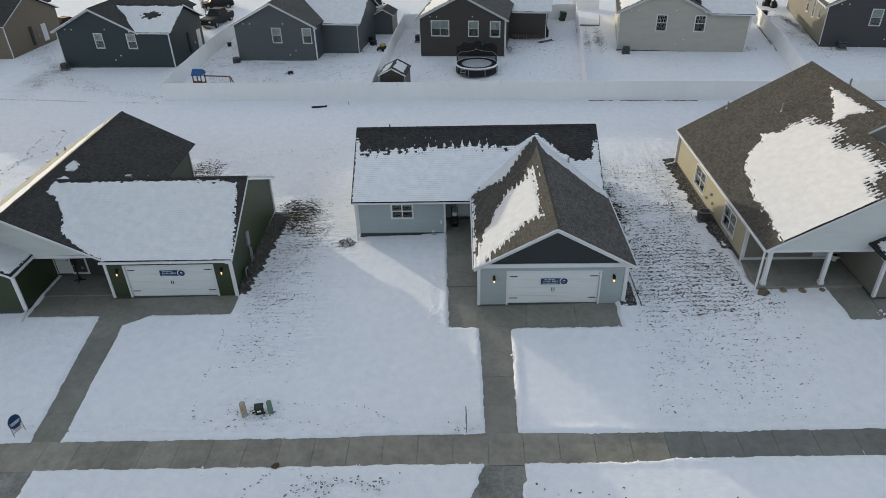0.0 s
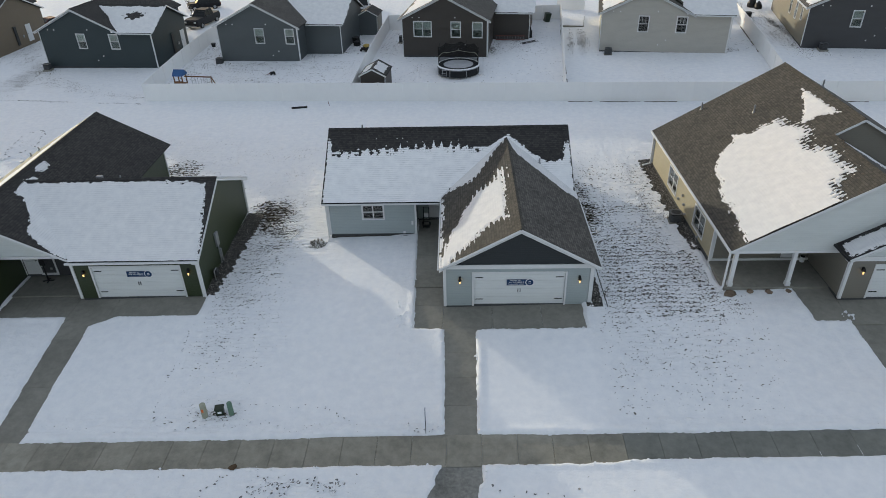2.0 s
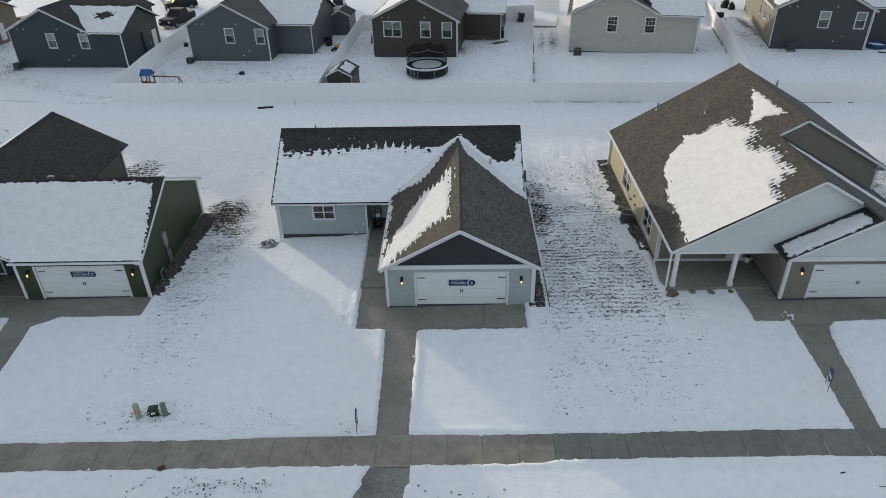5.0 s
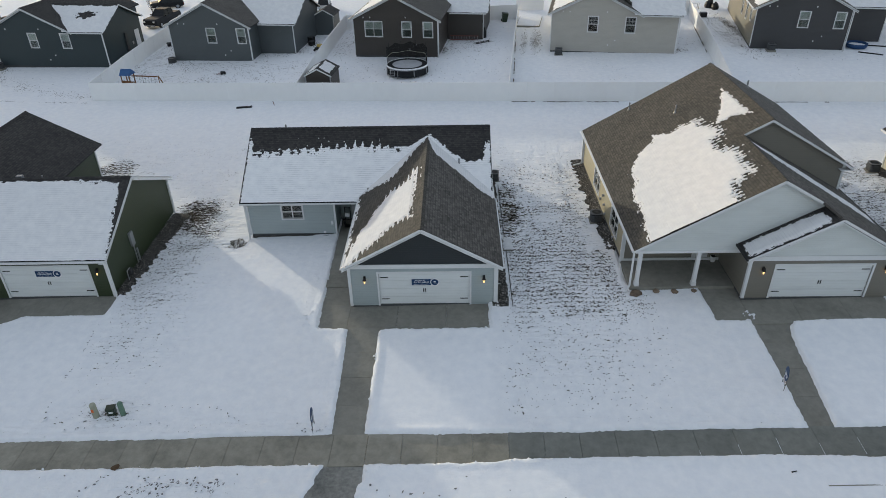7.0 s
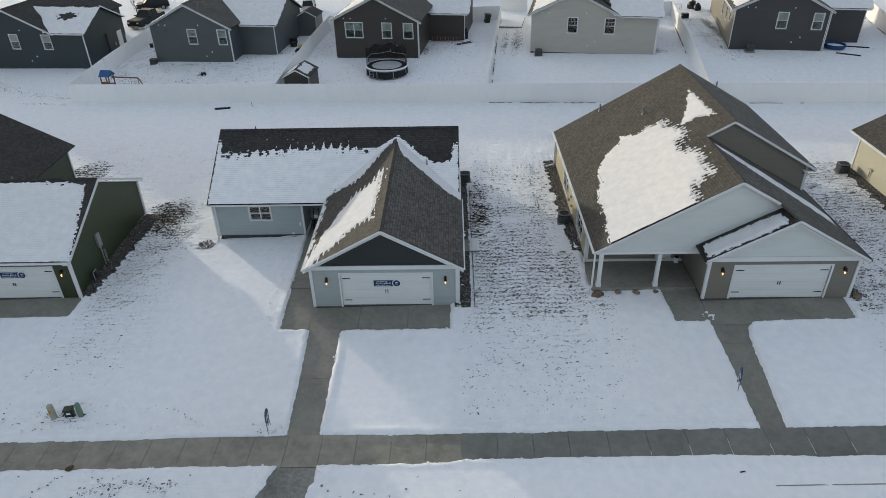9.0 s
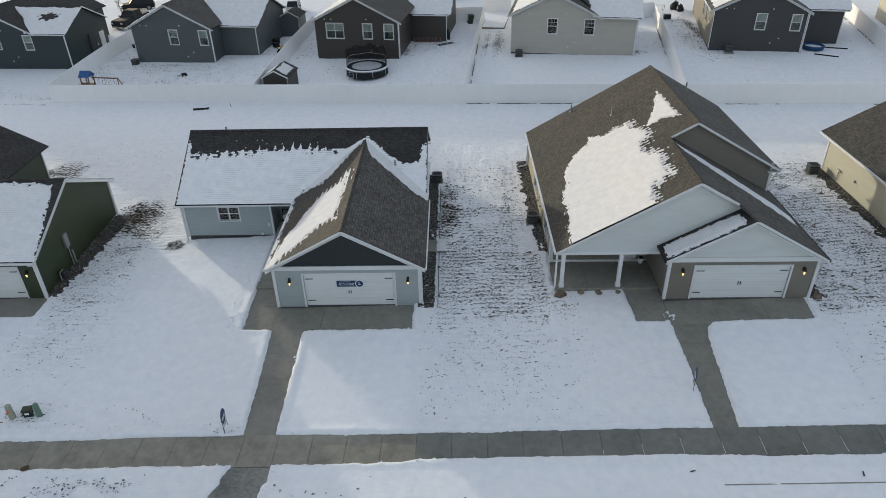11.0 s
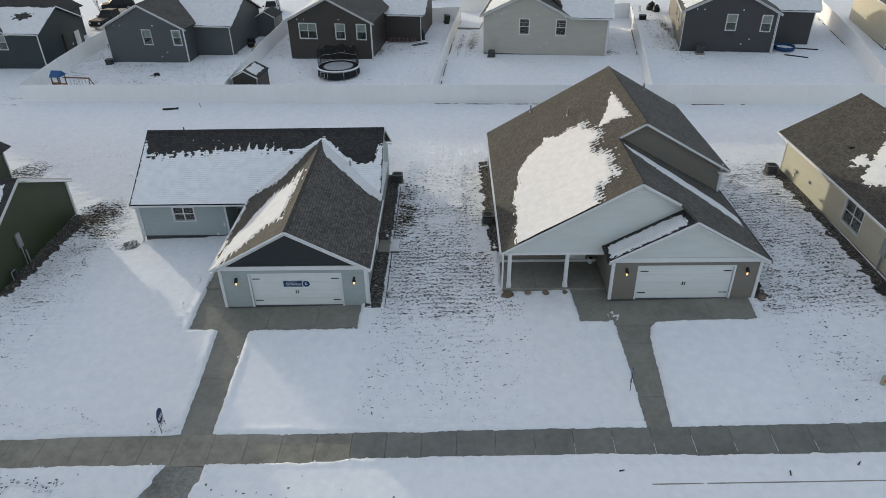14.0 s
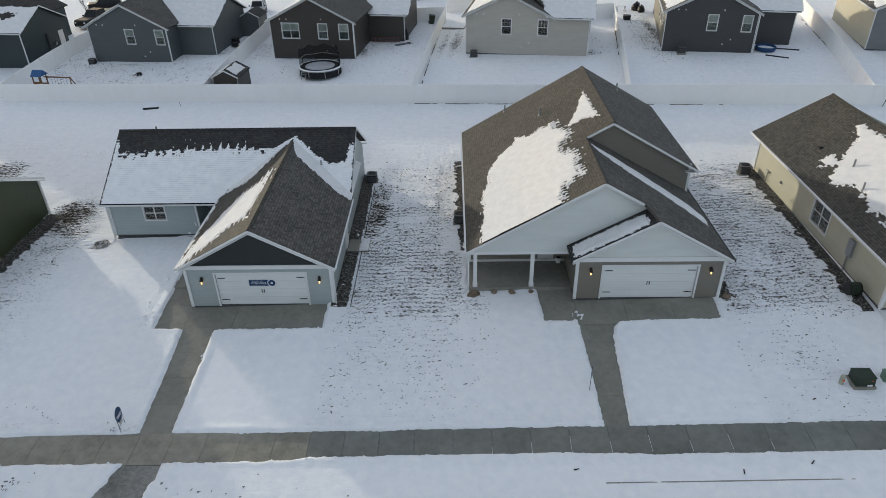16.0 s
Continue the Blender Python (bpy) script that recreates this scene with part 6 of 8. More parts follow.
def banner(f, s, z):
    """Blue banner with a round badge, hung on a garage door."""
    m = f @ pose(s, 0.02, z)
    b = thing("banner", "blue and white banner hung on the garage door", "banner", m, group="garage door banners")
    part("cloth", boxes((-0.72, 0.42, -0.004, 0.004, -0.19, 0.19)), SIGN_BLUE, b, m=m)
    part("badge_ring", tube(bmesh.new(), (0.52, 0.008, 0), (0.52, -0.008, 0), 0.24, seg=32), SIGN_WHITE, b, m=m)
    part("badge", tube(bmesh.new(), (0.52, 0.0, 0), (0.52, -0.014, 0), 0.195, seg=32), SIGN_BLUE, b, m=m)
    part("badge_mark", boxes((0.46, 0.58, -0.018, -0.014, 0.03, 0.07), (0.45, 0.59, -0.018, -0.014, -0.06, -0.03)), SIGN_WHITE, b, m=m)
    lettering(b, "AVAILABLE", 0.135, SIGN_WHITE, m @ pose(-0.2, -0.008, -0.005, 90))
    bm = bmesh.new()
    bars(bm, [(-0.55, -0.4, 0.125), (-0.36, -0.16, 0.125), (-0.12, 0.02, 0.125)], -0.004, 0.022)
    bars(bm, [(-0.62, -0.1, -0.135), (-0.06, 0.2, -0.135)], -0.004, 0.012)
    part("small_print", bm, SIGN_WHITE, b, m=m)


banner(mid_wall, 4.06, 1.49)
banner(green_wall, 3.72, -0.42 + 1.6)


def yard_sign(x, y, turn, lean):
    """Oval blue and white sign on a slanting wire frame."""
    m = pose(x, y, hard_ground(x, y) + 0.06, lean, 0, turn)
    s = thing("yard_sign", "oval blue and white yard sign on a metal frame", "sign", m, group="yard signs")
    bm = bmesh.new()
    for xx in (-0.27, 0.27):
        tube(bm, (xx, 0, -0.1), (xx, 0, 1.0), 0.013, seg=8)
    for zz in (0.28, 0.98):
        tube(bm, (-0.27, 0, zz), (0.27, 0, zz), 0.013, seg=8)
    part("frame", bm, BLACK, s, m=m)
    part("board", boxes((-0.26, 0.26, -0.008, 0.008, 0.3, 0.97)), SIGN_WHITE, s, m=m)
    bm = tube(bmesh.new(), (0, -0.014, 0), (0, 0.014, 0), 0.3, seg=36)
    bmesh.ops.scale(bm, vec=(1, 1, 1.25), verts=bm.verts)
    bmesh.ops.translate(bm, vec=(0, 0, 0.83), verts=bm.verts)
    part("oval_badge", bm, SIGN_BLUE, s, m=m)
    bm = bmesh.new()
    for yy in (-0.014, 0.018):
        bars(bm, [(-0.24, 0.24, 0.82), (-0.2, 0.2, 0.72)], yy, 0.05)
    part("badge_bars", bm, SIGN_WHITE, s, m=m)
    bm = bmesh.new()
    for yy in (-0.008, 0.012):
        bars(bm, [(-0.2, 0.2, 0.47), (-0.14, 0.16, 0.38)], yy, 0.035)
    part("small_print", bm, RED, s, m=m)


yard_sign(-21.35, 21.25, 68, 0)
yard_sign(-0.44, 21.55, 94, 0)
yard_sign(21.15, 23.7, 76, 0)


def pedestal(x, y, r, h, mat, label, tag):
    p = yard_group("utility_pedestal", label, "utility post", x, y, lift=0.0, group="utility posts in the lawn")
    bm = tube(bmesh.new(), (0, 0, -0.1), (0, 0, h), r, r * 0.97, 20)
    tube(bm, (0, 0, h), (0, 0, h + 0.05), r * 0.97, r * 0.6, 20)
    local(p, bm, "post_body", mat)
    local(p, tube(bmesh.new(), (0, 0, 0.28), (0, 0, 0.32), r * 1.06, r * 1.06, 20), "collar", mat)
    if tag:
        local(p, boxes((-0.05, 0.05, -r - 0.012, -r + 0.02, h * 0.55, h * 0.75)), "label_plate", ORANGE, "orange warning label")


pedestal(-10.92, 22.3, 0.145, 0.82, TAN_POST, "pale tan round utility post standing in the snow", True)
pedestal(-9.7, 22.45, 0.125, 0.74, GREEN_POST, "pale green round utility post standing in the snow", False)
u = yard_group("utility_box", "small grey-green utility box in the lawn", "utility box", -10.25, 22.5, 12, 0.0)
local(u, boxes((-0.18, 0.18, -0.17, 0.17, -0.1, 0.36), bevel=0.03), "box_body", GREEN_BOX)
local(u, boxes((-0.22, 0.22, -0.2, 0.2, 0.36, 0.43), bevel=0.03), "box_lid", GREEN_BOX)
local(u, boxes((-0.08, 0.1, -0.185, -0.17, 0.18, 0.28)), "label_plate", SIGN_WHITE)

t = thing("transformer", "dark green ground transformer on a concrete pad", "transformer", pose(33.6, 23.75, hard_ground(33.6, 23.75)) @ Matrix.Scale(0.59, 4))
local(t, boxes((-0.85, 0.85, -0.75, 0.75, -0.1, 0.3), bevel=0.03), "pad", CONCRETE)
bm = boxes((-0.72, 0.72, -0.62, 0.62, 0.3, 0.55), bevel=0.02)
prism(bm, [(-0.72, -0.62, 0.55), (0.72, -0.62, 0.55), (0.72, -0.5, 1.05), (-0.72, -0.5, 1.05)], (0, 0.01, 0))
box(bm, -0.72, 0.72, -0.55, 0.62, 0.55, 1.05, 0.03)
local(t, bm, "cabinet", GREEN_BOX)
local(t, boxes((-0.76, 0.76, -0.58, 0.66, 1.05, 1.1), bevel=0.02), "lid", GREEN_BOX)
local(t, boxes((0.15, 0.55, -0.64, -0.62, 0.32, 0.5)), "label_plate", SIGN_WHITE)
local(t, boxes((0.38, 0.58, -0.57, -0.55, 0.68, 0.8)), "warning_label", ORANGE, "orange warning label")
local(t, boxes((-0.62, 0.62, -0.632, -0.62, 0.5, 0.53)), "latch", BLACK)
pedestal(32.72, 23.75, 0.11, 0.5, TAN_POST, "pale tan round utility post beside the transformer", True)
p = yard_group("utility_pedestal", "pale green square utility cabinet beside the transformer", "utility post", 34.85, 23.95, 0, 0.0, group="utility posts in the lawn")
local(p, boxes((-0.2, 0.2, -0.2, 0.2, -0.1, 0.5), bevel=0.04), "post_body", GREEN_POST)
local(p, boxes((-0.22, 0.22, -0.22, 0.22, 0.5, 0.55), bevel=0.03), "cap", GREEN_POST)


def rounded(s, z, n=32, e=0.5):
    """Outline of a square with well-rounded corners."""
    out = []
    for k in range(n):
        a = 2 * math.pi * k / n
        c, q = math.cos(a), math.sin(a)
        out.append((s * math.copysign(abs(c) ** e, c), s * math.copysign(abs(q) ** e, q), z))
    return out


def air_conditioner(x, y, turn=0.0, s=0.38, h=0.66, z=None):
    a = thing("air_conditioner", "dark grey outdoor air conditioning unit on a pad", "air conditioner", pose(x, y, (hard_ground(x, y) + 0.05) if z is None else z, 0, 0, turn), group="outdoor units")
    local(a, boxes((-s - 0.05, s + 0.05, -s - 0.05, s + 0.05, -0.2, 0.05), bevel=0.015), "pad", CONCRETE)
    local(a, prism(bmesh.new(), rounded(s - 0.02, 0.06), (0, 0, h - 0.1)), "casing", BLACK)
    for k in range(9):
        local(a, prism(bmesh.new(), rounded(s, 0.1 + k * (h - 0.2) / 9), (0, 0, 0.035)), "louvre", GRILLE)
    top, low = rounded(s + 0.01, h - 0.04), rounded(s * 0.8, h - 0.04, e=0.9)
    bm = bmesh.new()
    rings = [[bm.verts.new((p[0], p[1], p[2] + dz)) for p in q] for q, dz in ((top, 0.0), (top, 0.04), (low, 0.05), (low, 0.0))]
    for r0, r1 in zip(rings, rings[1:] + rings[:1]):
        for k in range(32):
            bm.faces.new((r0[k], r0[(k + 1) % 32], r1[(k + 1) % 32], r1[k]))
    local(a, bm, "top_rim", AC_RIM, "grey top rim")
    bm = bmesh.new()
    for k in range(8):
        g = math.pi * k / 8
        tube(bm, (s * 0.8 * math.cos(g), s * 0.8 * math.sin(g), h), (-s * 0.8 * math.cos(g), -s * 0.8 * math.sin(g), h), 0.008, seg=6)
    local(a, bm, "fan_grille", GRILLE)


AC_RIM = mottled("grey_enamel", (0.09, 0.095, 0.1), (0.16, 0.165, 0.17), 8.0, 0.6)
air_conditioner(14.93, 38.85)
air_conditioner(8.42, 45.0)
air_conditioner(35.55, 45.0)
air_conditioner(-47.2, 75.0, BACK_TURN, z=0.1)
air_conditioner(-27.05, 75.2, BACK_TURN, z=0.45)
air_conditioner(16.3, 73.1, BACK_TURN, z=1.6)
air_conditioner(38.1, 71.6, BACK_TURN, z=2.25)
air_conditioner(-6.6, 80.6, BACK_TURN, z=1.3)

tagged(slab("step_slab", None, [(8.0, 35.1), (9.3, 35.1), (9.3, 36.5), (8.0, 36.5)], CONCRETE, 0.16, 0.2), "small concrete landing at the side door", "landing")
box_bm = boxes((7.8, 7.96, 35.35, 36.25, 0.05, 2.05))
roof_snow("snow left on the concrete landing", pose(8.0, 35.1, hard_ground(8.6, 35.8) + 0.17), 0.4, 1.34, -0.05, 1.45, lambda u, v: min(u - 0.72, 1.4 - u, v + 0.2, 1.55 - v) + 0.05 * fbm(u * 3, v * 3, 3), 0.05, 0.06)
sd = part("side_door", box_bm, TRIM)
tagged(sd, "white side door of the garage", "door")
WM[sd] = Matrix()
part("door_knob", tube(bmesh.new(), (7.95, 36.12, 1.0), (8.02, 36.12, 1.0), 0.03), BLACK, sd)


def stone(x, y, r, label, squash=0.55, seed=0, z=None, mat=None):
    bm = bmesh.new()
    bmesh.ops.create_icosphere(bm, subdivisions=2, radius=r)
    for v in bm.verts:
        d = 1 + 0.35 * noise.noise(v.co * (1.6 / r) + Vector((seed * 7.3, 0, 0)))
        v.co = Vector((v.co.x * d * 1.15, v.co.y * d, v.co.z * d * squash))
    o = part("stone", bm, mat or STONE_TAN, None, m=pose(x, y, (hard_ground(x, y) + 0.12) if z is None else z, 0, 0, seed * 40))
    return tagged(o, label, "stone", "stones along the porch")


for k, (x_, y_, r_) in enumerate(((15.74, 30.42, 0.29), (16.9, 30.62, 0.18), (17.88, 30.56, 0.19), (18.94, 30.58, 0.16))):
    stone(x_, y_, r_, "tan rock at the edge of the porch, partly under snow", seed=k + 1)
stone(29.4, 29.9, 0.2, "brown rock beside the garage corner", seed=9)

bk = thing("bucket", "white plastic bucket standing on the porch", "bucket", pose(20.75, 33.4, 0.56))
bm = tube(bmesh.new(), (0, 0, 0), (0, 0, 0.36), 0.13, 0.155, 20)
local(bk, bm, "pail", SIGN_WHITE)
local(bk, tube(bmesh.new(), (0, 0, 0.36), (0, 0, 0.365), 0.14, 0.14, 20), "soil", BLACK)
local(bk, tube(bmesh.new(), (0, 0, 0.33), (0, 0, 0.36), 0.162, 0.162, 20), "rim", SIGN_WHITE)

gr = thing("cart", "dark handcart leaning in the doorway recess", "cart", pose(-1.35, 38.4, 0.08))
bm = bmesh.new()
for xx in (-0.18, 0.18):
    tube(bm, (xx, 0.1, 0.1), (xx, 0.25, 1.3), 0.025, seg=8)
for zz in (0.3, 0.6, 0.9, 1.25):
    tube(bm, (-0.18, 0.12 + 0.1 * zz, zz), (0.18, 0.12 + 0.1 * zz, zz), 0.02, seg=8)
local(gr, bm, "frame", BLACK)
local(gr, boxes((-0.22, 0.22, -0.2, 0.14, 0.02, 0.06)), "toe_plate", BLACK)
for xx in (-0.24, 0.24):
    local(gr, tube(bmesh.new(), (xx - 0.03, 0.16, 0.12), (xx + 0.03, 0.16, 0.12), 0.13, seg=16), "wheel", RUBBER)
local(gr, boxes((-0.14, 0.14, 0.02, 0.16, 0.7, 0.95)), "box_load", SIGN_WHITE)

DRY_STEM = mottled("dead_stems", (0.045, 0.04, 0.03), (0.11, 0.095, 0.07), 8.0, 0.9)

# a dead clump beside the window corner
def clump(x, y, r, n, label, name="dry_shrub"):
    bm = bmesh.new()
    rnd = random.Random(int(x * 10) + 3)
    for _ in range(n):
        a, d = rnd.uniform(0, 6.283), r * math.sqrt(rnd.random())
        px, py = x + d * math.cos(a), y + d * math.sin(a)
        z0 = hard_ground(px, py) + 0.05
        tip = Vector((px + rnd.uniform(-0.16, 0.16), py + rnd.uniform(-0.16, 0.16), z0 + rnd.uniform(0.05, 0.1)))
        v = [bm.verts.new((px - 0.03, py, z0)), bm.verts.new((px + 0.03, py + 0.02, z0)), bm.verts.new(tip)]
        bm.faces.new(v)
    return tagged(part(name, bm, DRY_STEM), label, "plant", kind="stuff")


clump(-8.3, 36.55, 0.6, 170, "dry brown stubble poking through the snow")
tagged(stone(-8.72, 19.4, 0.16, "x", 0.16, 5, mat=SOIL_AND_GAP_SHADE), "lump of brown soil at the edge of the pavement", "soil")


def porch_stand(x, y, z):
    st = thing("stand", "black metal stand with crossed feet on the porch", "stand", pose(x, y, z))
    part("pole", tube(bmesh.new(), (x, y, z), (x, y, z + 1.35), 0.045), BLACK, st)
    part("head", boxes((x - 0.16, x + 0.16, y - 0.05, y + 0.05, z + 1.1, z + 1.5), bevel=0.03), BLACK, st)
    for dx, dy in ((0.32, 0.06), (-0.32, -0.06), (0.06, -0.26), (-0.06, 0.26)):
        part("foot", beam(bmesh.new(), (x, y, z + 0.05), (x + dx, y + dy, z + 0.025), 0.06, 0.05), BLACK, st)


porch_stand(-24.16, 32.86, hard_ground(-24.16, 32.86) + 0.07)

# ---- clods of soil lying on the snow ----
def strewn(x, y):
    """How thickly bits of soil lie on the snow, 0 to 1."""
    edge = 16.6 - 1.7 * sm(31, 33.5, y) - 1.0 * sm(34, 35, y) * sm(39.5, 38, y)
    a = sm(8.75, 9.1, x) * sm(edge + 0.2, edge - 0.9, x) * sm(27.4, 29.8, y) * (1.0 - 0.5 * sm(34.5, 38, y) - 0.33 * sm(40, 42.5, y)) * sm(49, 46, y)
    a = max(a, 1.0 * blob(x, y, 14.45, 33.8, 0.75, 1.4) ** 0.5, 0.55 * sm(8.8, 9.0, x) * sm(10.6, 9.6, x) * sm(28.6, 29.4, y) * sm(46, 44, y))
    a = max(a, 0.13 * sm(7.7, 8.4, x) * sm(17.6, 14.8, x) * sm(21.5, 23.5, y) * sm(31, 29, y))
    b = 0.85 * sm(-13.3, -12.7, x) * sm(-9.3, -11.4, x) * sm(28.8, 30.6, y) * sm(42.5, 40.5, y)
    b = max(b, 0.12 * sm(-13.7, -13.2, x) * sm(-8, -10.5, x) * sm(23, 26, y) * sm(30, 29, y), 0.3 * sm(-12.4, -11.8, x) * sm(-9.8, -10.6, x) * sm(26.6, 27, y) * sm(28.2, 27.8, y))
    b = max(b, 0.9 * blob(x, y, -11.9, 40.4, 2.4, 3.0) ** 0.5, 0.4 * blob(x, y, -11.3, 22.2, 1.9, 0.8), 0.9 * blob(x, y, -10.3, 22.35, 1.1, 0.35))
    c = 0.95 * sm(28.9, 29.4, x) * sm(36.0, 35.3, x) * sm(27.6, 29.6, y) * (1 - 0.4 * sm(40, 43, y)) * sm(48, 45, y)
    c = max(c, 0.2 * sm(28.75, 29.1, x) * sm(34.5, 30.8, x) * sm(21.6, 23, y) * sm(30, 28, y), 0.35 * blob(x, y, 33.3, 22.35, 1.7, 0.7))
    return max(a, b, c)


def clods(seed, label, area, thick=30.0, size=(0.008, 0.021), furrow=0.37, field=None, slope_=0.0, mat=None):
    """Flat dark bits, long in the line of the furrows, thick to the square metre where they lie densest."""
    rnd = random.Random(seed)
    verts, faces = [], []
    field = field or strewn
    for _ in range(int((area[1] - area[0]) * (area[3] - area[2]) * thick)):
        x, y = rnd.uniform(area[0], area[1]), rnd.uniform(area[2], area[3])
        if furrow and rnd.random() < 0.75:
            y = round(y / furrow) * furrow + slope_ * x + 0.05 * math.sin(x * 1.7) + rnd.gauss(0, 0.065)
        gather = max(0.25, 0.8 + 1.1 * fbm(x * 0.55, y * 0.8, 31, 2))
        if rnd.random() > max(0.0, field(x, y)) * gather or cleared(x, y) > -0.15:
            continue
        r = rnd.uniform(*size) * (1.7 if rnd.random() < 0.12 else 1)
        lx, ly, lz = r * rnd.uniform(0.9, 3.0), r * rnd.uniform(0.6, 1.0), r * rnd.uniform(0.3, 0.6)
        z = hard_ground(x, y) + 0.095
        a = rnd.gauss(0, 0.45)
        ca, sa = math.cos(a), math.sin(a)
        b = len(verts)
        for px, py, pz in ((-1, -0.7, -1.2), (1, -0.8, -1.2), (0.9, 0.8, -1.2), (-0.9, 0.9, -1.2), (-0.5, -0.3, 1), (0.6, -0.2, 0.8), (0.1, 0.5, 1)):
            qx, qy = px * lx * rnd.uniform(0.7, 1.2), py * ly * rnd.uniform(0.7, 1.2)
            verts.append((x + qx * ca - qy * sa, y + qx * sa + qy * ca, z + pz * lz))
        faces += [tuple(b + i for i in q) for q in ((0, 1, 5, 4), (1, 2, 5), (2, 6, 5), (2, 3, 6), (3, 0, 4), (3, 4, 6), (4, 5, 6))]
    me = bpy.data.meshes.new("soil_clods")
    me.from_pydata(verts, [], faces)
    me.materials.append(mat or SOIL)
    tagged(new("soil_clods", me), label, "soil", kind="stuff")


SOIL = mottled("dark_soil", (0.03, 0.026, 0.021), (0.12, 0.1, 0.075), 9.0, 0.95)
STUBBLE = mottled("dry_stubble", (0.07, 0.064, 0.055), (0.26, 0.245, 0.22), 5.0, 0.95)
# trodden snow, its dark tones standing for shade in the prints
TRODDEN_SHADE = mottled("shaded_trodden_snow", (0.045, 0.043, 0.04), (0.3, 0.3, 0.31), 16.0, 0.9)
clods(1, "bits of dark soil in rows between two houses", (7.6, 17.6, 21.5, 49), 120, (0.009, 0.024), slope_=0.015)
clods(2, "bits of dark soil beside the green house", (-15, -7.5, 21.2, 46), 55, slope_=0.02)
clods(3, "bits of dark soil beside the cream house", (28.6, 36.2, 21.4, 48), 95, (0.009, 0.024), slope_=0.1)
clods(4, "clods of dark soil along the street verge", (-12, 12, 15.8, 19.4), 10, (0.012, 0.03), 0, field=lambda x, y: max(0.0, bareness(x, y) - 0.25) ** 2)
def back_strewn(x, y):
    """Stubble in the yards behind the fence: thick by the slate house, next to none by the light ones."""
    v = y + 0.093 * x
    d = 0.0
    if -31 < x < -9.6 and v > 62.5:
        d = 0.42 * sm(73.6, 72.4, v) + 0.6 * blob(x, y, -12.5, 80.5, 2.4, 5) + 0.9 * blob(x, y, -29.3, 77, 1.6, 8) ** 0.5 + 0.7 * blob(x, y, -26, 74.3, 5, 0.8) ** 0.5
        d = max(d, 0.95 * blob(x, y, -15, 77.2, 4.2, 1.5) ** 0.5)
    elif -9.6 < x < 11 and v > 62.5:
        d = 0.07 + 0.7 * blob(x, y, -7.8, 79, 1.3, 7) + 0.35 * blob(x, y, 6.5, 79.0, 5, 5) + 0.8 * blob(x, y, 4.2, 76.0, 1.0, 2.0) ** 0.5 + 0.8 * blob(x, y, 1.9, 68.2, 1.2, 1.0) ** 0.5
    elif 11 < x < 33 and v > 63:
        t = (y - 73) / 10.3
        d = 0.9 * blob(x, y, 12.4 + 1.0 * t, 78, 0.45, 6) ** 0.4 + 1.0 * blob(x, y, 13.8 + 1.0 * t, 78.4, 0.8, 5.8) ** 0.4 + 1.1 * blob(x, y, 29.0, 73.0, 1.0, 1.3) ** 0.5 + 0.25 * blob(x, y, 30.5, 76.5, 1.8, 5)
    elif 33 < x < 56 and v > 64:
        d = 0.95 * blob(x, y, 36.6, 81, 1.8, 11.5) ** 0.5 + 0.5 * blob(x, y, 35.6, 74.5, 2.2, 6) + 0.4 * blob(x, y, 38.2, 70.2, 1.6, 1.0)
    elif x < -31.5:
        px = -32.7 - 2.2 * (y - 65.0) if y < 67.1 else -37.3 - 2.6 * (y - 67.1) if y < 68.4 else -40.7 - 1.4 * (y - 68.4) if y < 71.2 else -44.7 - 0.95 * (y - 71.2) if y < 80 else -53.0 - 0.5 * (y - 80)
        d = 0.95 * math.exp(-((x - px) / 1.9) ** 2) * sm(64.5, 65.5, y) * sm(90, 84, y) + 0.5 * blob(x, y, -57.5, 85.5, 1.8, 6)
    return d


clods(5, "fine stubble in the back yards", (-60, 53, 63, 91), 30, (0.01, 0.026), 0, back_strewn, mat=STUBBLE)
clods(8, "patch of dark soil at the corner of the green house", (-14.3, -9.8, 37, 43.5), 150, (0.012, 0.034), 0.37, lambda x, y: blob(x, y, -12.6, 40.3, 1.9, 2.6) ** 0.8, 0.02)
clods(6, "dark soil showing in rows behind the green house", (-24, -17, 46, 52), 110, (0.012, 0.034), 0.37, lambda x, y: blob(x, y, -21.6, 48.3, 1.7, 2.0) ** 0.6, 0.02)
clods(7, "streaks of brown soil beside the gravel bed", (9.0, 11.2, 37, 44.5), 26, (0.02, 0.045), 0.37, lambda x, y: sm(11.0, 9.4, x), 0.015)

# ---- lumps of shovelled snow along the cleared concrete ----
def snow_lumps(seed, label, area, thick, reach=0.55):
    rnd = random.Random(seed)
    bm = bmesh.new()
    for _ in range(int((area[1] - area[0]) * (area[3] - area[2]) * thick)):
        x, y = rnd.uniform(area[0], area[1]), rnd.uniform(area[2], area[3])
        d = cleared(x, y)
        if d > 0.05 or d < -reach or rnd.random() > 0.35 + 0.8 * fbm(x * 0.7, y * 0.7, 44, 2):
            continue
        r = rnd.uniform(0.02, 0.07) * (1.0 if d < 0 else 0.4)
        rot_ = pose(x, y, hard_ground(x, y) + (0.11 if d < -0.1 else 0.05 if d < 0 else 0.02), rnd.uniform(0, 90), rnd.uniform(0, 90), rnd.uniform(0, 90))
        res = bmesh.ops.create_icosphere(bm, subdivisions=1, radius=r, matrix=rot_)
        for v in res["verts"]:
            v.co += Vector((rnd.gauss(0, 0.2), rnd.gauss(0, 0.2), rnd.gauss(0, 0.15))) * r
    tagged(part("snow_lumps", bm, SNOW), label, "snow", kind="stuff")


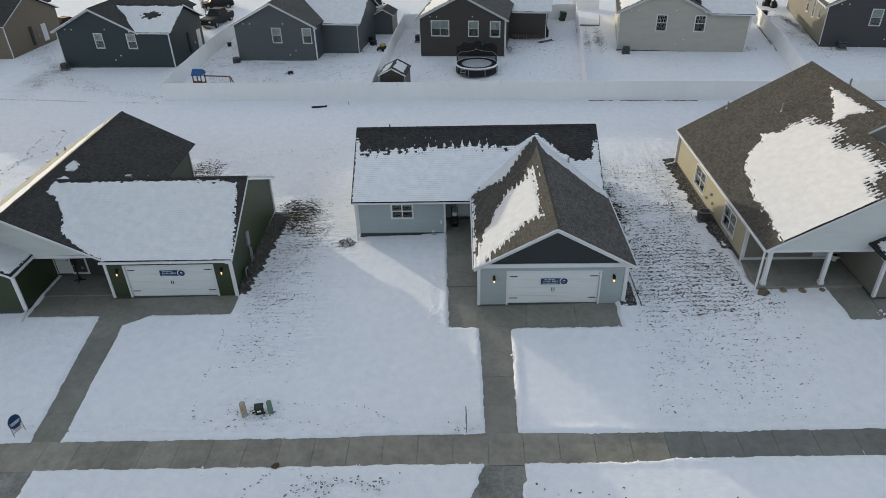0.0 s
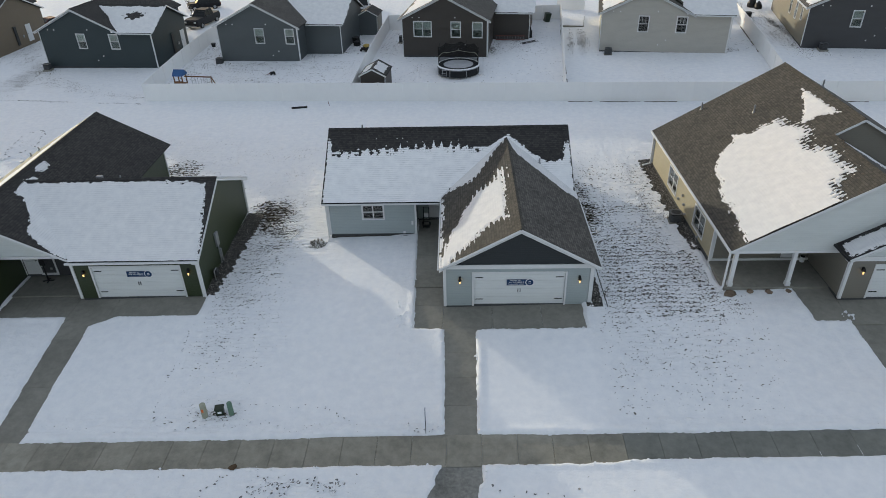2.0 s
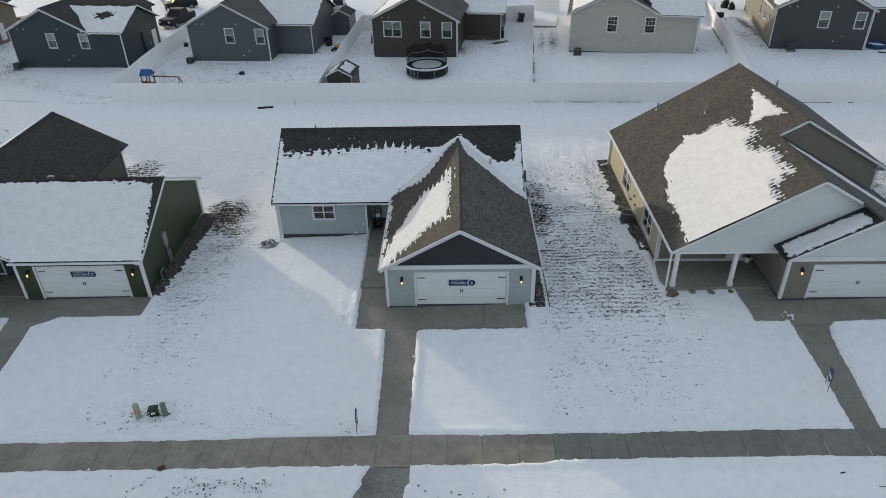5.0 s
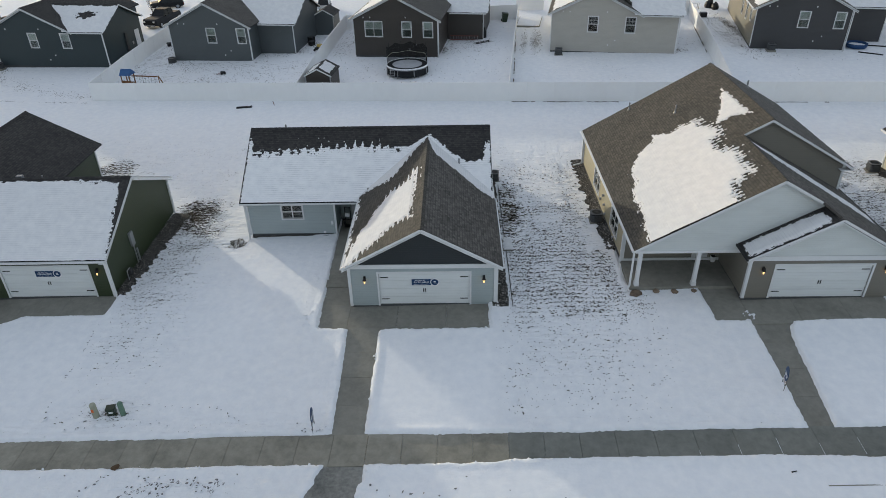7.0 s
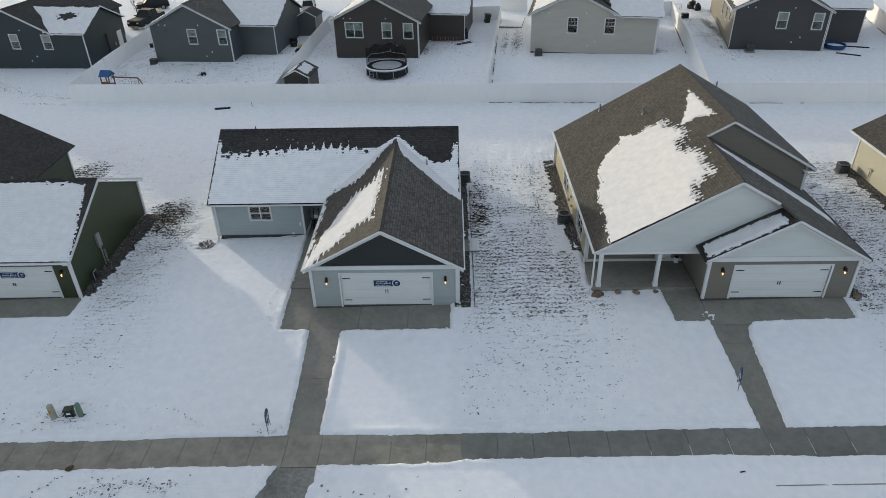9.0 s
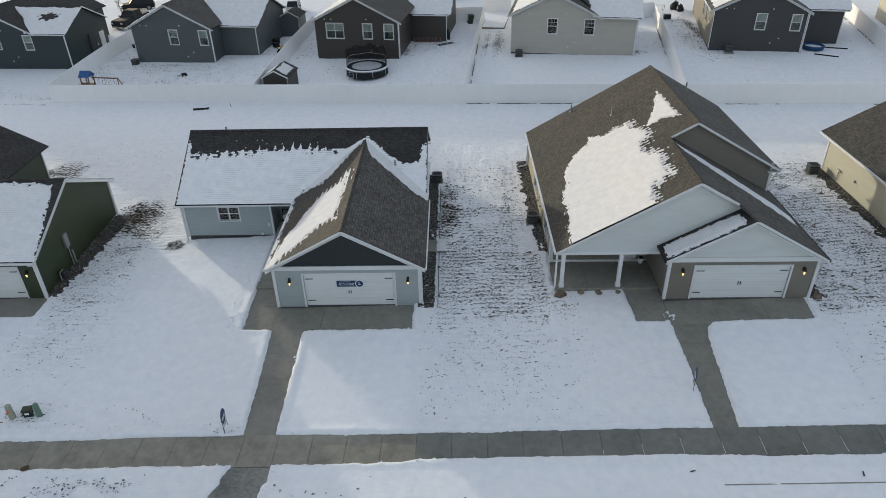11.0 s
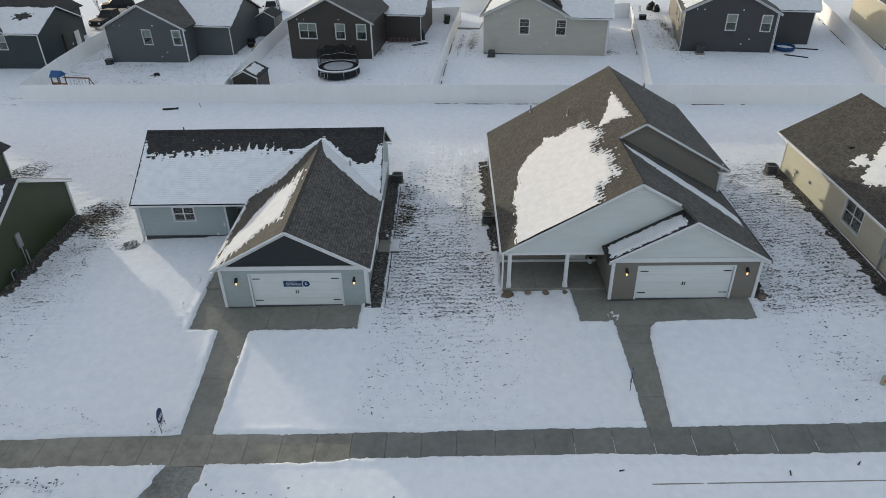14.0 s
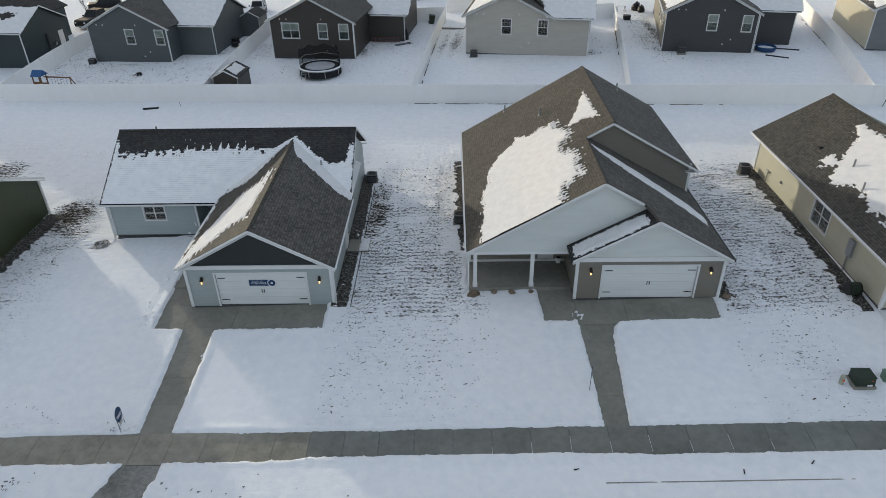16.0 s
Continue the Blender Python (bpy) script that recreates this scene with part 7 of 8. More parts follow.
snow_lumps(1, "lumps of shovelled snow beside the front path", (-3.2, -1.3, 28.0, 33), 26, 1.1)
snow_lumps(2, "lumps of shovelled snow along the driveway", (-0.4, 2.4, 21.4, 28.4), 14, 0.3)
snow_lumps(3, "lumps of shovelled snow along the pavement", (-14, 12, 19.0, 21.9), 7, 0.3)
snow_lumps(4, "lumps of shovelled snow at the garage corner", (7.3, 8.6, 27.6, 29.6), 22, 0.6)

# ---- footprints, the shade of their hollows put into the floor colour ----
def footprints(label, pts, seed, gap=0.42, size=0.085, strew=0.12):
    """A trail of trodden prints along a path of a few corners: a floor darkened as shade, inside a rim of pushed-up
    snow.
    """
    rnd = random.Random(seed)
    verts, faces, kinds = [], [], []
    for (xa, ya), (xb, yb_) in zip(pts, pts[1:]):
        n = max(1, int(math.hypot(xb - xa, yb_ - ya) / gap))
        for k in range(n):
            x = xa + (xb - xa) * k / n + rnd.gauss(0, strew)
            y = ya + (yb_ - ya) * k / n + rnd.gauss(0, strew)
            if rnd.random() < 0.2 or cleared(x, y) > -0.12:
                continue
            z = hard_ground(x, y)
            turn = rnd.uniform(0, 3.14)
            ct, st = math.cos(turn), math.sin(turn)
            longer = rnd.uniform(1.0, 2.0)
            big = size * rnd.uniform(0.55, 1.1)
            wob = [rnd.uniform(0.55, 1.25) for _ in range(10)]
            b = len(verts)
            for r, dz in ((1.9, 0.07), (1.15, rnd.uniform(0.104, 0.122)), (0.8, 0.109), (0.4, 0.103)):
                for q in range(10):
                    a = q * math.pi / 5
                    px, py = big * r * wob[q] * math.cos(a) * longer, big * r * wob[q] * math.sin(a)
                    verts.append((x + px * ct - py * st, y + px * st + py * ct, z + dz * (1 if size > 0.06 else 0.96)))
            for ring_ in range(3):
                for q in range(10):
                    p = (q + 1) % 10
                    faces.append((b + ring_ * 10 + q, b + ring_ * 10 + p, b + ring_ * 10 + 10 + p, b + ring_ * 10 + 10 + q))
                    kinds.append(1 if ring_ == 2 else 0)
            faces.append(tuple(b + 30 + q for q in range(10)))
            kinds.append(1)
    me = bpy.data.meshes.new("footprints")
    me.from_pydata(verts, [], faces)
    me.materials.append(SNOW)
    me.materials.append(TRODDEN_SHADE)
    me.polygons.foreach_set("material_index", kinds)
    me.polygons.foreach_set("use_smooth", [True] * len(faces))
    tagged(new("footprints", me), label, "footprints", kind="stuff")


footprints("trail of dark footprints across the lawn", [(-13.69, 28.9), (-13.55, 26.5), (-13.59, 24.65), (-13.5, 23.0), (-13.37, 21.4)], 1, 0.2, 0.045, 0.05)
footprints("trail of dark footprints beside the gravel", [(-9.6, 39.2), (-10.2, 36.5), (-10.9, 33.5), (-11.3, 31.0)], 2, 0.2, 0.05, 0.05)
footprints("line of footprints along the open lot", [(-54, 67.3), (-46.6, 66.2), (-39.9, 65.1), (-31.5, 63.8)], 3, 0.13, 0.12, 0.09)
footprints("footprints beyond the green house", [(-38.3, 57.8), (-39.7, 57.0), (-39.2, 53.2), (-38.6, 50.3), (-39.0, 48.0)], 5, 0.4, 0.11)
footprints("second trail of footprints beyond the green house", [(-38.0, 57.4), (-37.0, 53.6), (-38.0, 52.4), (-39.6, 48.5)], 17, 0.4, 0.11)
footprints("small prints across the yard of the charcoal house", [(37.9, 70.1), (41.6, 68.5), (44.8, 68.1), (49.4, 67.9), (50.8, 66.6)], 18, 0.4, 0.055, 0.12)
footprints("small prints looping round the yard", [(47.5, 69.5), (50.0, 70.5), (52.1, 73.0), (51.0, 76.0)], 19, 0.35, 0.055, 0.12)
footprints("small prints in the yard by the fence", [(37.2, 63.7), (38.3, 65.1), (39.0, 68.0)], 20, 0.4, 0.055, 0.15)
footprints("curved trodden path below the slate wall", [(-27.2, 74.0), (-23.1, 72.3), (-19.6, 71.85), (-17.4, 73.0), (-15.6, 76.4)], 21, 0.12, 0.05, 0.09)
footprints("trail of footprints at the edge of the smooth lawn", [(28.91, 26.5), (28.88, 24.87), (28.96, 23.25), (28.95, 22.0)], 6, 0.3, 0.04, 0.05)
footprints("row of small prints across the lawn by the pavement", [(-9.4, 23.0), (-7.0, 22.75), (-4.86, 22.6)], 11, 0.36, 0.034, 0.05)
footprints("small prints round the thin stake", [(-1.74, 21.28), (-1.29, 21.43), (-0.74, 21.39), (-0.34, 21.52), (0.26, 21.47)], 22, 0.14, 0.04, 0.14)
footprints("slanting row of prints across the lawn", [(-6.38, 22.98), (-5.27, 22.73), (-4.02, 21.9), (-3.54, 21.76)], 23, 0.3, 0.045, 0.06)
footprints("row of small prints near the pavement edge", [(-12.0, 21.5), (-9.0, 21.95), (-6.4, 21.66), (-4.9, 21.55)], 12, 0.4, 0.042, 0.06)
footprints("small prints from the pavement to the lawn", [(25.9, 21.8), (26.8, 22.1), (27.7, 22.4), (28.6, 22.6)], 13, 0.22, 0.035, 0.04)
footprints("scattered prints in the lawn by the transformer", [(31.6, 27.4), (33.6, 25.2), (34.6, 22.6), (33.4, 22.2), (32.2, 25.0), (33.8, 27.6)], 9, 0.22, 0.026, 0.6)
footprints("prints beside the tan wall", [(13.4, 47.6), (13.15, 45.0), (13.3, 43.0), (13.27, 41.0), (13.15, 39.8)], 7, 0.42, 0.085, 0.07)
footprints("dark prints along the verge by the apron", [(2.2, 19.5), (2.35, 18.8), (2.8, 18.2), (3.5, 18.2), (4.9, 18.08), (5.6, 18.0)], 8, 0.34, 0.058, 0.09)
footprints("dark prints crossing the verge", [(6.14, 19.3), (6.0, 18.6), (6.15, 18.1), (6.0, 17.6)], 14, 0.24, 0.058, 0.05)
footprints("trodden prints down the verge from the soil lump", [(-8.9, 19.25), (-9.3, 18.75), (-9.65, 18.4), (-9.9, 17.8)], 15, 0.13, 0.055, 0.1)
footprints("trampled prints in the verge snow", [(-7.5, 19.1), (-7.0, 18.6), (-6.3, 18.15), (-7.9, 18.05), (-6.2, 18.6), (-5.6, 18.75), (-5.0, 18.7), (-4.5, 18.2), (-3.9, 18.15), (-4.3, 18.7), (-3.2, 18.7)], 16, 0.1, 0.066, 0.16)


# ---- bits lying about ----
def litter(name, label, cat, bm, mat):
    return tagged(part(name, bm, mat), label, cat)


def gz_(x, y):
    return hard_ground(x, y) + 0.12


litter("pipe", "black plastic pipe lying in the snow", "pipe", tube(tube(bmesh.new(), (-15.6, 61.2, gz_(-15.6, 61.2)), (-14.5, 61.3, gz_(-14.5, 61.3)), 0.13), (-14.5, 61.3, gz_(-14.5, 61.3)), (-14.15, 61.34, gz_(-14.15, 61.34)), 0.1, 0.16), BLACK)
litter("stake", "thin red marker stake at the fence", "stake", tube(bmesh.new(), (-12.0, 61.6, gz_(-12, 61.6) - 0.2), (-12.12, 61.6, gz_(-12, 61.6) + 0.42), 0.025, seg=8), RED)
litter("stake", "thin dark stake in the snow", "stake", tube(bmesh.new(), (51.2, 56.6, gz_(51.2, 56.6) - 0.2), (51.45, 56.6, gz_(51.2, 56.6) + 0.9), 0.03, seg=8), DARK_GREY)
for k, (x_, y_, a_) in enumerate(((19.9, 19.1, 10), (26.7, 18.95, 80), (29.65, 19.4, 45))):
    dx_, dy_ = 0.11 * math.cos(radians(a_)), 0.11 * math.sin(radians(a_))
    litter("twig", "short dark twig on the snow", "twig", tube(bmesh.new(), (x_ - dx_, y_ - dy_, gz_(x_, y_) - 0.02), (x_ + dx_, y_ + dy_, gz_(x_, y_) + 0.01), 0.03, 0.02, 7), BLACK)
kb = thing("kerb", "concrete kerb edge bared of snow along the street", "kerb", pose(25, 18.4, hard_ground(25, 18.4)), kind="structure")
for k in range(30):
    xa = -30 + 3 * k
    bare_run = 19.6 < xa + 1.5 < 34
    za = 0.118 if bare_run else 0.02
    bm = prism(bmesh.new(), [(xa + 0.01, walk_near(xa) - 1.5, hard_ground(xa, 18.2) + za), (xa + 2.99, walk_near(xa + 3) - 1.5, hard_ground(xa + 3, 18.2) + za), (xa + 2.99, walk_near(xa + 3) - 1.45, hard_ground(xa + 3, 18.2) + za), (xa + 0.01, walk_near(xa) - 1.45, hard_ground(xa, 18.2) + za)], (0, 0, -0.3))
    part("kerb_stone", bm, CONCRETE_STAINED, kb)


# ---- things in the back yards ----
MAT_DUSTED = mottled("dusted_black_mat", (0.3, 0.31, 0.33), (0.52, 0.53, 0.55), 2.5, 0.8)


def trampoline(x, y, z):
    t = thing("trampoline", "round trampoline with snowy mat and dark safety net", "trampoline", pose(x, y, z))
    R, H, N = 2.15, 0.85, 8
    mat_bm = tube(bmesh.new(), (0, 0, H - 0.03), (0, 0, H), R - 0.6, seg=40)
    local(t, mat_bm, "jumping_mat", MAT_DUSTED, "trampoline mat under thin snow")

    def ring(r0, r1, z0, z1):
        bm = bmesh.new()
        vs = []
        for k in range(40):
            a = 2 * math.pi * k / 40
            c, s = math.cos(a), math.sin(a)
            vs.append([bm.verts.new((r * c, r * s, zz)) for r, zz in ((r0, z0), (r1, z0), (r1, z1), (r0, z1))])
        for k in range(40):
            a, b = vs[k], vs[(k + 1) % 40]
            for i in range(4):
                j = (i + 1) % 4
                bm.faces.new((a[i], a[j], b[j], b[i]))
        return bm
    local(t, ring(R - 0.6, R - 0.07, H - 0.02, H + 0.01), "spring_ring", NET, "dark spring cover")
    local(t, ring(R - 0.08, R + 0.08, H - 0.02, H + 0.06), "pad_ring", SNOW, "rim pad under snow")
    local(t, ring(R - 0.02, R + 0.05, H - 0.12, H - 0.04), "frame", GREY_METAL)
    local(t, ring(R + 0.0, R + 0.01, 0.05, H - 0.1), "skirt", NET, "dark mesh skirt")
    for k in range(N):
        a = 2 * math.pi * (k + 0.5) / N
        c, s = math.cos(a), math.sin(a)
        local(t, tube(bmesh.new(), (R * 1.03 * c, R * 1.03 * s, -0.05), (R * c, R * s, H), 0.035, seg=8), "leg", GREY_METAL)
        if s > -0.2:
            local(t, tube(bmesh.new(), (R * c, R * s, H), (R * 0.97 * c, R * 0.97 * s, H + 1.95), 0.03, seg=8), "net_pole", BLACK)
    bm = bmesh.new()
    prev = None
    for k in range(33):
        a = math.pi * (-0.1 + 1.2 * k / 32)
        c, s = math.cos(a), math.sin(a)
        sag = 0.28 * abs(math.sin(4 * a + 0.4)) + 0.1
        col = [bm.verts.new((R * 0.97 * c, R * 0.97 * s, zz)) for zz in (H + 0.05, H + 0.95 - 0.1 * sag, H + 1.9 - sag)]
        if prev:
            for i in range(2):
                bm.faces.new((prev[i], col[i], col[i + 1], prev[i + 1]))
        prev = col
    r = bmesh.ops.solidify(bm, geom=bm.faces[:], thickness=0.012)
    local(t, bm, "safety_net", SHEER_NET, "sagging dark safety net")
    bm = bmesh.new()
    rope = [(R * 0.95 * math.cos(math.pi * (-0.1 + 1.2 * k / 24)), R * 0.95 * math.sin(math.pi * (-0.1 + 1.2 * k / 24)), H + 0.85 - 0.12 * abs(math.sin(4 * math.pi * k / 24))) for k in range(25)]
    for p_, q_ in zip(rope, rope[1:]):
        tube(bm, p_, q_, 0.02, seg=5)
    local(t, bm, "rope", TAN_POST, "pale yellow rope along the net")
    bm = bmesh.new()
    for xx in (-0.22, 0.22):
        tube(bm, (-1.45 + xx, -1.95, -0.05), (-1.35 + xx, -1.75, H), 0.025, seg=8)
    for zz in (0.2, 0.45, 0.7):
        tube(bm, (-1.66, -1.9 + 0.2 * zz, zz), (-1.2, -1.9 + 0.2 * zz, zz), 0.025, seg=8)
    local(t, bm, "ladder", GREY_METAL)


trampoline(0.25, 69.2, hard_ground(0.25, 69.2) + 0.08)


def shed(x, y, z, w, d, hgt, mat, turn, label, snow=True):
    global FRAME
    FRAME = pose(x, y, z, 0, 0, turn)
    s = thing("shed", label, "shed", Matrix(), group="garden sheds")
    wall(s, (0, 0), (w, 0), -0.4, hgt, mat, thick=0.08)
    wall(s, (w, 0), (w, d), -0.4, hgt, mat, thick=0.08)
    wall(s, (w, d), (0, d), -0.4, hgt, mat, thick=0.08)
    wall(s, (0, d), (0, 0), -0.4, hgt, mat, thick=0.08)
    rz = hgt + 0.62
    # gambrel-like roof: two slopes with a low break
    for y0 in (0.0, d - 0.08):
        gable(s, [(0, y0, hgt), (w, y0, hgt), (w / 2, y0, rz - 0.06)], mat, (0, 0.08, 0))
    a = roof_slope(s, [(-0.15, d + 0.1, hgt - 0.08), (-0.15, -0.1, hgt - 0.08), (w / 2, -0.1, rz), (w / 2, d + 0.1, rz)], SHINGLE_BLACK, 0.06)
    b = roof_slope(s, [(w + 0.15, -0.1, hgt - 0.08), (w + 0.15, d + 0.1, hgt - 0.08), (w / 2, d + 0.1, rz), (w / 2, -0.1, rz)], SHINGLE_BLACK, 0.06)
    edge_board(s, "rake_board", (-0.15, -0.1, hgt - 0.08), (w / 2, -0.1, rz), w=0.04, h=0.12, drop=0.05)
    edge_board(s, "rake_board", (w + 0.15, -0.1, hgt - 0.08), (w / 2, -0.1, rz), w=0.04, h=0.12, drop=0.05)
    for xx in (0.0, w):
        part("corner_board", boxes((xx - 0.05, xx + 0.05, -0.03, 0.05, 0, hgt)), GREY_METAL, s)
    if snow:
        L = math.hypot(w / 2 + 0.15, 0.7)
        roof_snow("snow patch on the shed roof", b, 0.1, d, 0.1, L, lambda u, v: min(u - 0.5, d - 0.3 - u, v - 0.35, L - 0.1 - v) + 0.08 * fbm(u * 3, v * 3, 4), 0.06, 0.06)
        roof_snow("snow patch on the shed roof", a, 0.1, d, 0.1, L, lambda u, v: min(u - 0.6, d + 0.05 - u, v - 0.25, L - 0.4 - v) + 0.1 * fbm(u * 3, v * 3, 2), 0.06, 0.06)
    FRAME = Matrix()


shed(-9.2, 63.7, 0.75, 2.45, 3.2, 1.75, SID_BROWN, BACK_TURN, "small dark brown garden shed with snow on its roof")
shed(-12.4, 84.6, 1.25, 2.4, 3.0, 2.3, SID_SLATE, BACK_TURN, "small slate grey shed beside the fence", False)

ps = thing("playset", "wooden playset with blue canvas roof and swing beam", "playset", pose(-28.7, 66.2, hard_ground(-28.7, 66.2), 0, 0, BACK_TURN) @ Matrix.Scale(0.9, 4))
for xx in (0.0, 0.95):
    for yy in (0.0, 1.0):
        local(ps, boxes((xx - 0.05, xx + 0.05, yy - 0.05, yy + 0.05, -0.1, 2.35)), "tower_post", WOOD)
local(ps, boxes((-0.05, 1.0, -0.05, 1.05, 1.1, 1.18)), "deck", WOOD)
local(ps, boxes((-0.05, 1.0, -0.07, -0.02, 1.2, 1.6)), "rail_board", WOOD)
local(ps, boxes((0.35, 0.95, -0.06, -0.02, 0.5, 0.9)), "climb_panel", ORANGE, "yellow climbing panel")
local(ps, prism(bmesh.new(), [(-0.12, -0.2, 2.2), (-0.12, 1.2, 2.2), (-0.12, 0.5, 2.8)], (1.25, 0, 0)), "canopy", BLUE_TARP, "blue canvas canopy")
local(ps, beam(bmesh.new(), (0.95, 0.6, 2.0), (4.0, 0.6, 1.95), 0.1, 0.12), "swing_beam", WOOD)
for dy in (-0.8, 0.8):
    local(ps, beam(bmesh.new(), (4.1, 0.6, 2.05), (4.6, 0.6 + dy, -0.1), 0.09, 0.09), "leg", WOOD)
for xx in (2.0, 2.7, 3.4):
    bm = bmesh.new()
    for d in (-0.2, 0.2):
        tube(bm, (xx + d, 0.6, 2.0), (xx + d, 0.6, 0.6), 0.012, seg=6)
    box(bm, xx - 0.24, xx + 0.24, 0.5, 0.7, 0.57, 0.62)
    local(ps, bm, "swing", DARK_GREY)

ty = thing("ride_on_toy", "dark and red ride-on toy lying in the yard", "toy", pose(-20.0, 70.6, hard_ground(-20, 70.6) + 0.08, 0, 0, 20) @ Matrix.Scale(0.65, 4))
local(ty, boxes((-0.1, 0.7, -0.2, 0.2, 0.15, 0.5), bevel=0.08), "body", BLACK)
local(ty, tube(bmesh.new(), (-0.7, 0, 0.1), (0.0, 0, 0.3), 0.05), "handle_bar", RED)
for xx in (0.05, 0.6):
    local(ty, tube(bmesh.new(), (xx, -0.25, 0.13), (xx, 0.25, 0.13), 0.16, seg=14), "wheel", RUBBER)

mw = thing("lawn_mower", "yellow and black lawn mower beside the fence", "lawn mower", pose(-10.6, 77.4, hard_ground(-10.6, 77.4) + 0.1, 0, 0, 60))
local(mw, boxes((-0.4, 0.5, -0.35, 0.35, 0.15, 0.45), bevel=0.08), "deck", BLACK)
local(mw, boxes((-0.1, 0.45, -0.25, 0.25, 0.45, 0.75), bevel=0.06), "engine_cover", mottled("mower_yellow", (0.5, 0.36, 0.1), (0.6, 0.45, 0.15), 5.0, 0.5))
bm = bmesh.new()
for yy in (-0.28, 0.28):
    tube(bm, (-0.3, yy, 0.4), (-1.0, yy, 1.0), 0.02, seg=8)
tube(bm, (-1.0, -0.28, 1.0), (-1.0, 0.28, 1.0), 0.02, seg=8)
local(mw, bm, "handle", BLACK)
for xx in (-0.35, 0.4):
    for yy in (-0.38, 0.38):
        local(mw, tube(bmesh.new(), (xx, yy - 0.04, 0.14), (xx, yy + 0.04, 0.14), 0.15, seg=14), "wheel", RUBBER)

bn = thing("wheelie_bin", "dark green wheeled rubbish bin tilted by the fence", "bin", pose(11.1, 87.6, hard_ground(11.1, 87.6) + 0.1, 0, 7, 10))
bm = bmesh.new()
bmesh.ops.create_cone(bm, cap_ends=True, segments=4, radius1=0.4, radius2=0.5, depth=1.0, matrix=pose(0, 0, 0.5, 0, 0, 45))
local(bn, bm, "bin_body", GREEN_BOX)
local(bn, boxes((-0.38, 0.38, -0.4, 0.4, 1.0, 1.07), bevel=0.03), "lid", GREEN_BOX)
for xx in (-0.3, 0.3):
    local(bn, tube(bmesh.new(), (xx - 0.04, 0.34, 0.12), (xx + 0.04, 0.34, 0.12), 0.13, seg=14), "wheel", RUBBER)

ld = thing("ladder", "reddish ladder lying on its side along the wall", "ladder", pose(4.4, 79.7, hard_ground(4.4, 79.7) + 0.15, 0, 0, BACK_TURN))
for zz in (0.05, 0.5):
    local(ld, boxes((0, 3.4, -0.03, 0.03, zz, zz + 0.07)), "rail", RED)
for k in range(11):
    local(ld, boxes((0.12 + k * 0.31, 0.16 + k * 0.31, -0.02, 0.02, 0.12, 0.5)), "rung", GREY_METAL)
ld2 = thing("ladder", "grey stepladder lying flat in the snow", "ladder", pose(7.3, 77.8, hard_ground(7.3, 77.8) + 0.16, 0, 0, 35))
for yy in (-0.2, 0.2):
    local(ld2, boxes((0, 2.2, yy - 0.03, yy + 0.03, 0, 0.06)), "rail", DARK_GREY)
for k in range(6):
    local(ld2, boxes((0.2 + k * 0.35, 0.25 + k * 0.35, -0.18, 0.18, 0.01, 0.05)), "rung", DARK_GREY)

gl = thing("grill", "covered black grill beside the brown wing", "grill", pose(8.1, 80.6, hard_ground(8.1, 80.6) + 0.1))
local(gl, boxes((-0.6, 0.6, -0.3, 0.3, 0.0, 0.85), bevel=0.06), "cover", BLACK)
local(gl, tube(bmesh.new(), (-0.45, 0, 0.9), (0.45, 0, 0.9), 0.3, seg=16), "hood", BLACK)

pl = thing("paddling_pool", "round blue paddling pool with snow inside", "pool", pose(46.9, 71.9, hard_ground(46.9, 71.9) + 0.1))
bm = bmesh.new()
vs = []
for k in range(28):
    a = 2 * math.pi * k / 28
    vs.append([bm.verts.new((r * math.cos(a), r * math.sin(a), z_)) for r, z_ in ((0.95, 0.0), (1.05, 0.25), (1.0, 0.42), (0.88, 0.38), (0.85, 0.05))])
for k in range(28):
    a, b = vs[k], vs[(k + 1) % 28]
    for i in range(4):
        bm.faces.new((a[i], a[i + 1], b[i + 1], b[i]))
local(pl, bm, "rim", POOL_BLUE)
local(pl, tube(bmesh.new(), (0, 0, 0.1), (0, 0, 0.22), 0.87, seg=28), "snow_fill", SNOW, "snow lying in the pool")
for k, (p_, q_) in enumerate((((47.9, 72.3), (50.2, 71.4)), ((46.3, 70.2), (48.2, 69.0)))):
    litter("pole", "dark pole lying beside the pool", "pole", tube(bmesh.new(), (*p_, gz_(*p_)), (*q_, gz_(*q_)), 0.07, seg=8), BLACK)

tb = thing("patio_table", "white patio table near the light house", "table", pose(35.5, 90.6, hard_ground(35.5, 90.6) + 0.1))
local(tb, boxes((-0.6, 0.6, -0.4, 0.4, 0.7, 0.75)), "tabletop", SIGN_WHITE)
for xx in (-0.5, 0.5):
    for yy in (-0.3, 0.3):
        local(tb, boxes((xx - 0.03, xx + 0.03, yy - 0.03, yy + 0.03, 0, 0.7)), "leg", GREY_METAL)
cr = thing("crate", "small dark crate in the snow", "crate", pose(35.4, 86.3, hard_ground(35.4, 86.3) + 0.1))
local(cr, boxes((-0.4, 0.4, -0.3, 0.3, 0, 0.5), bevel=0.03), "box_body", BLACK)
local(cr, boxes((-0.42, 0.42, -0.32, 0.32, 0.5, 0.55)), "lid", DARK_GREY)


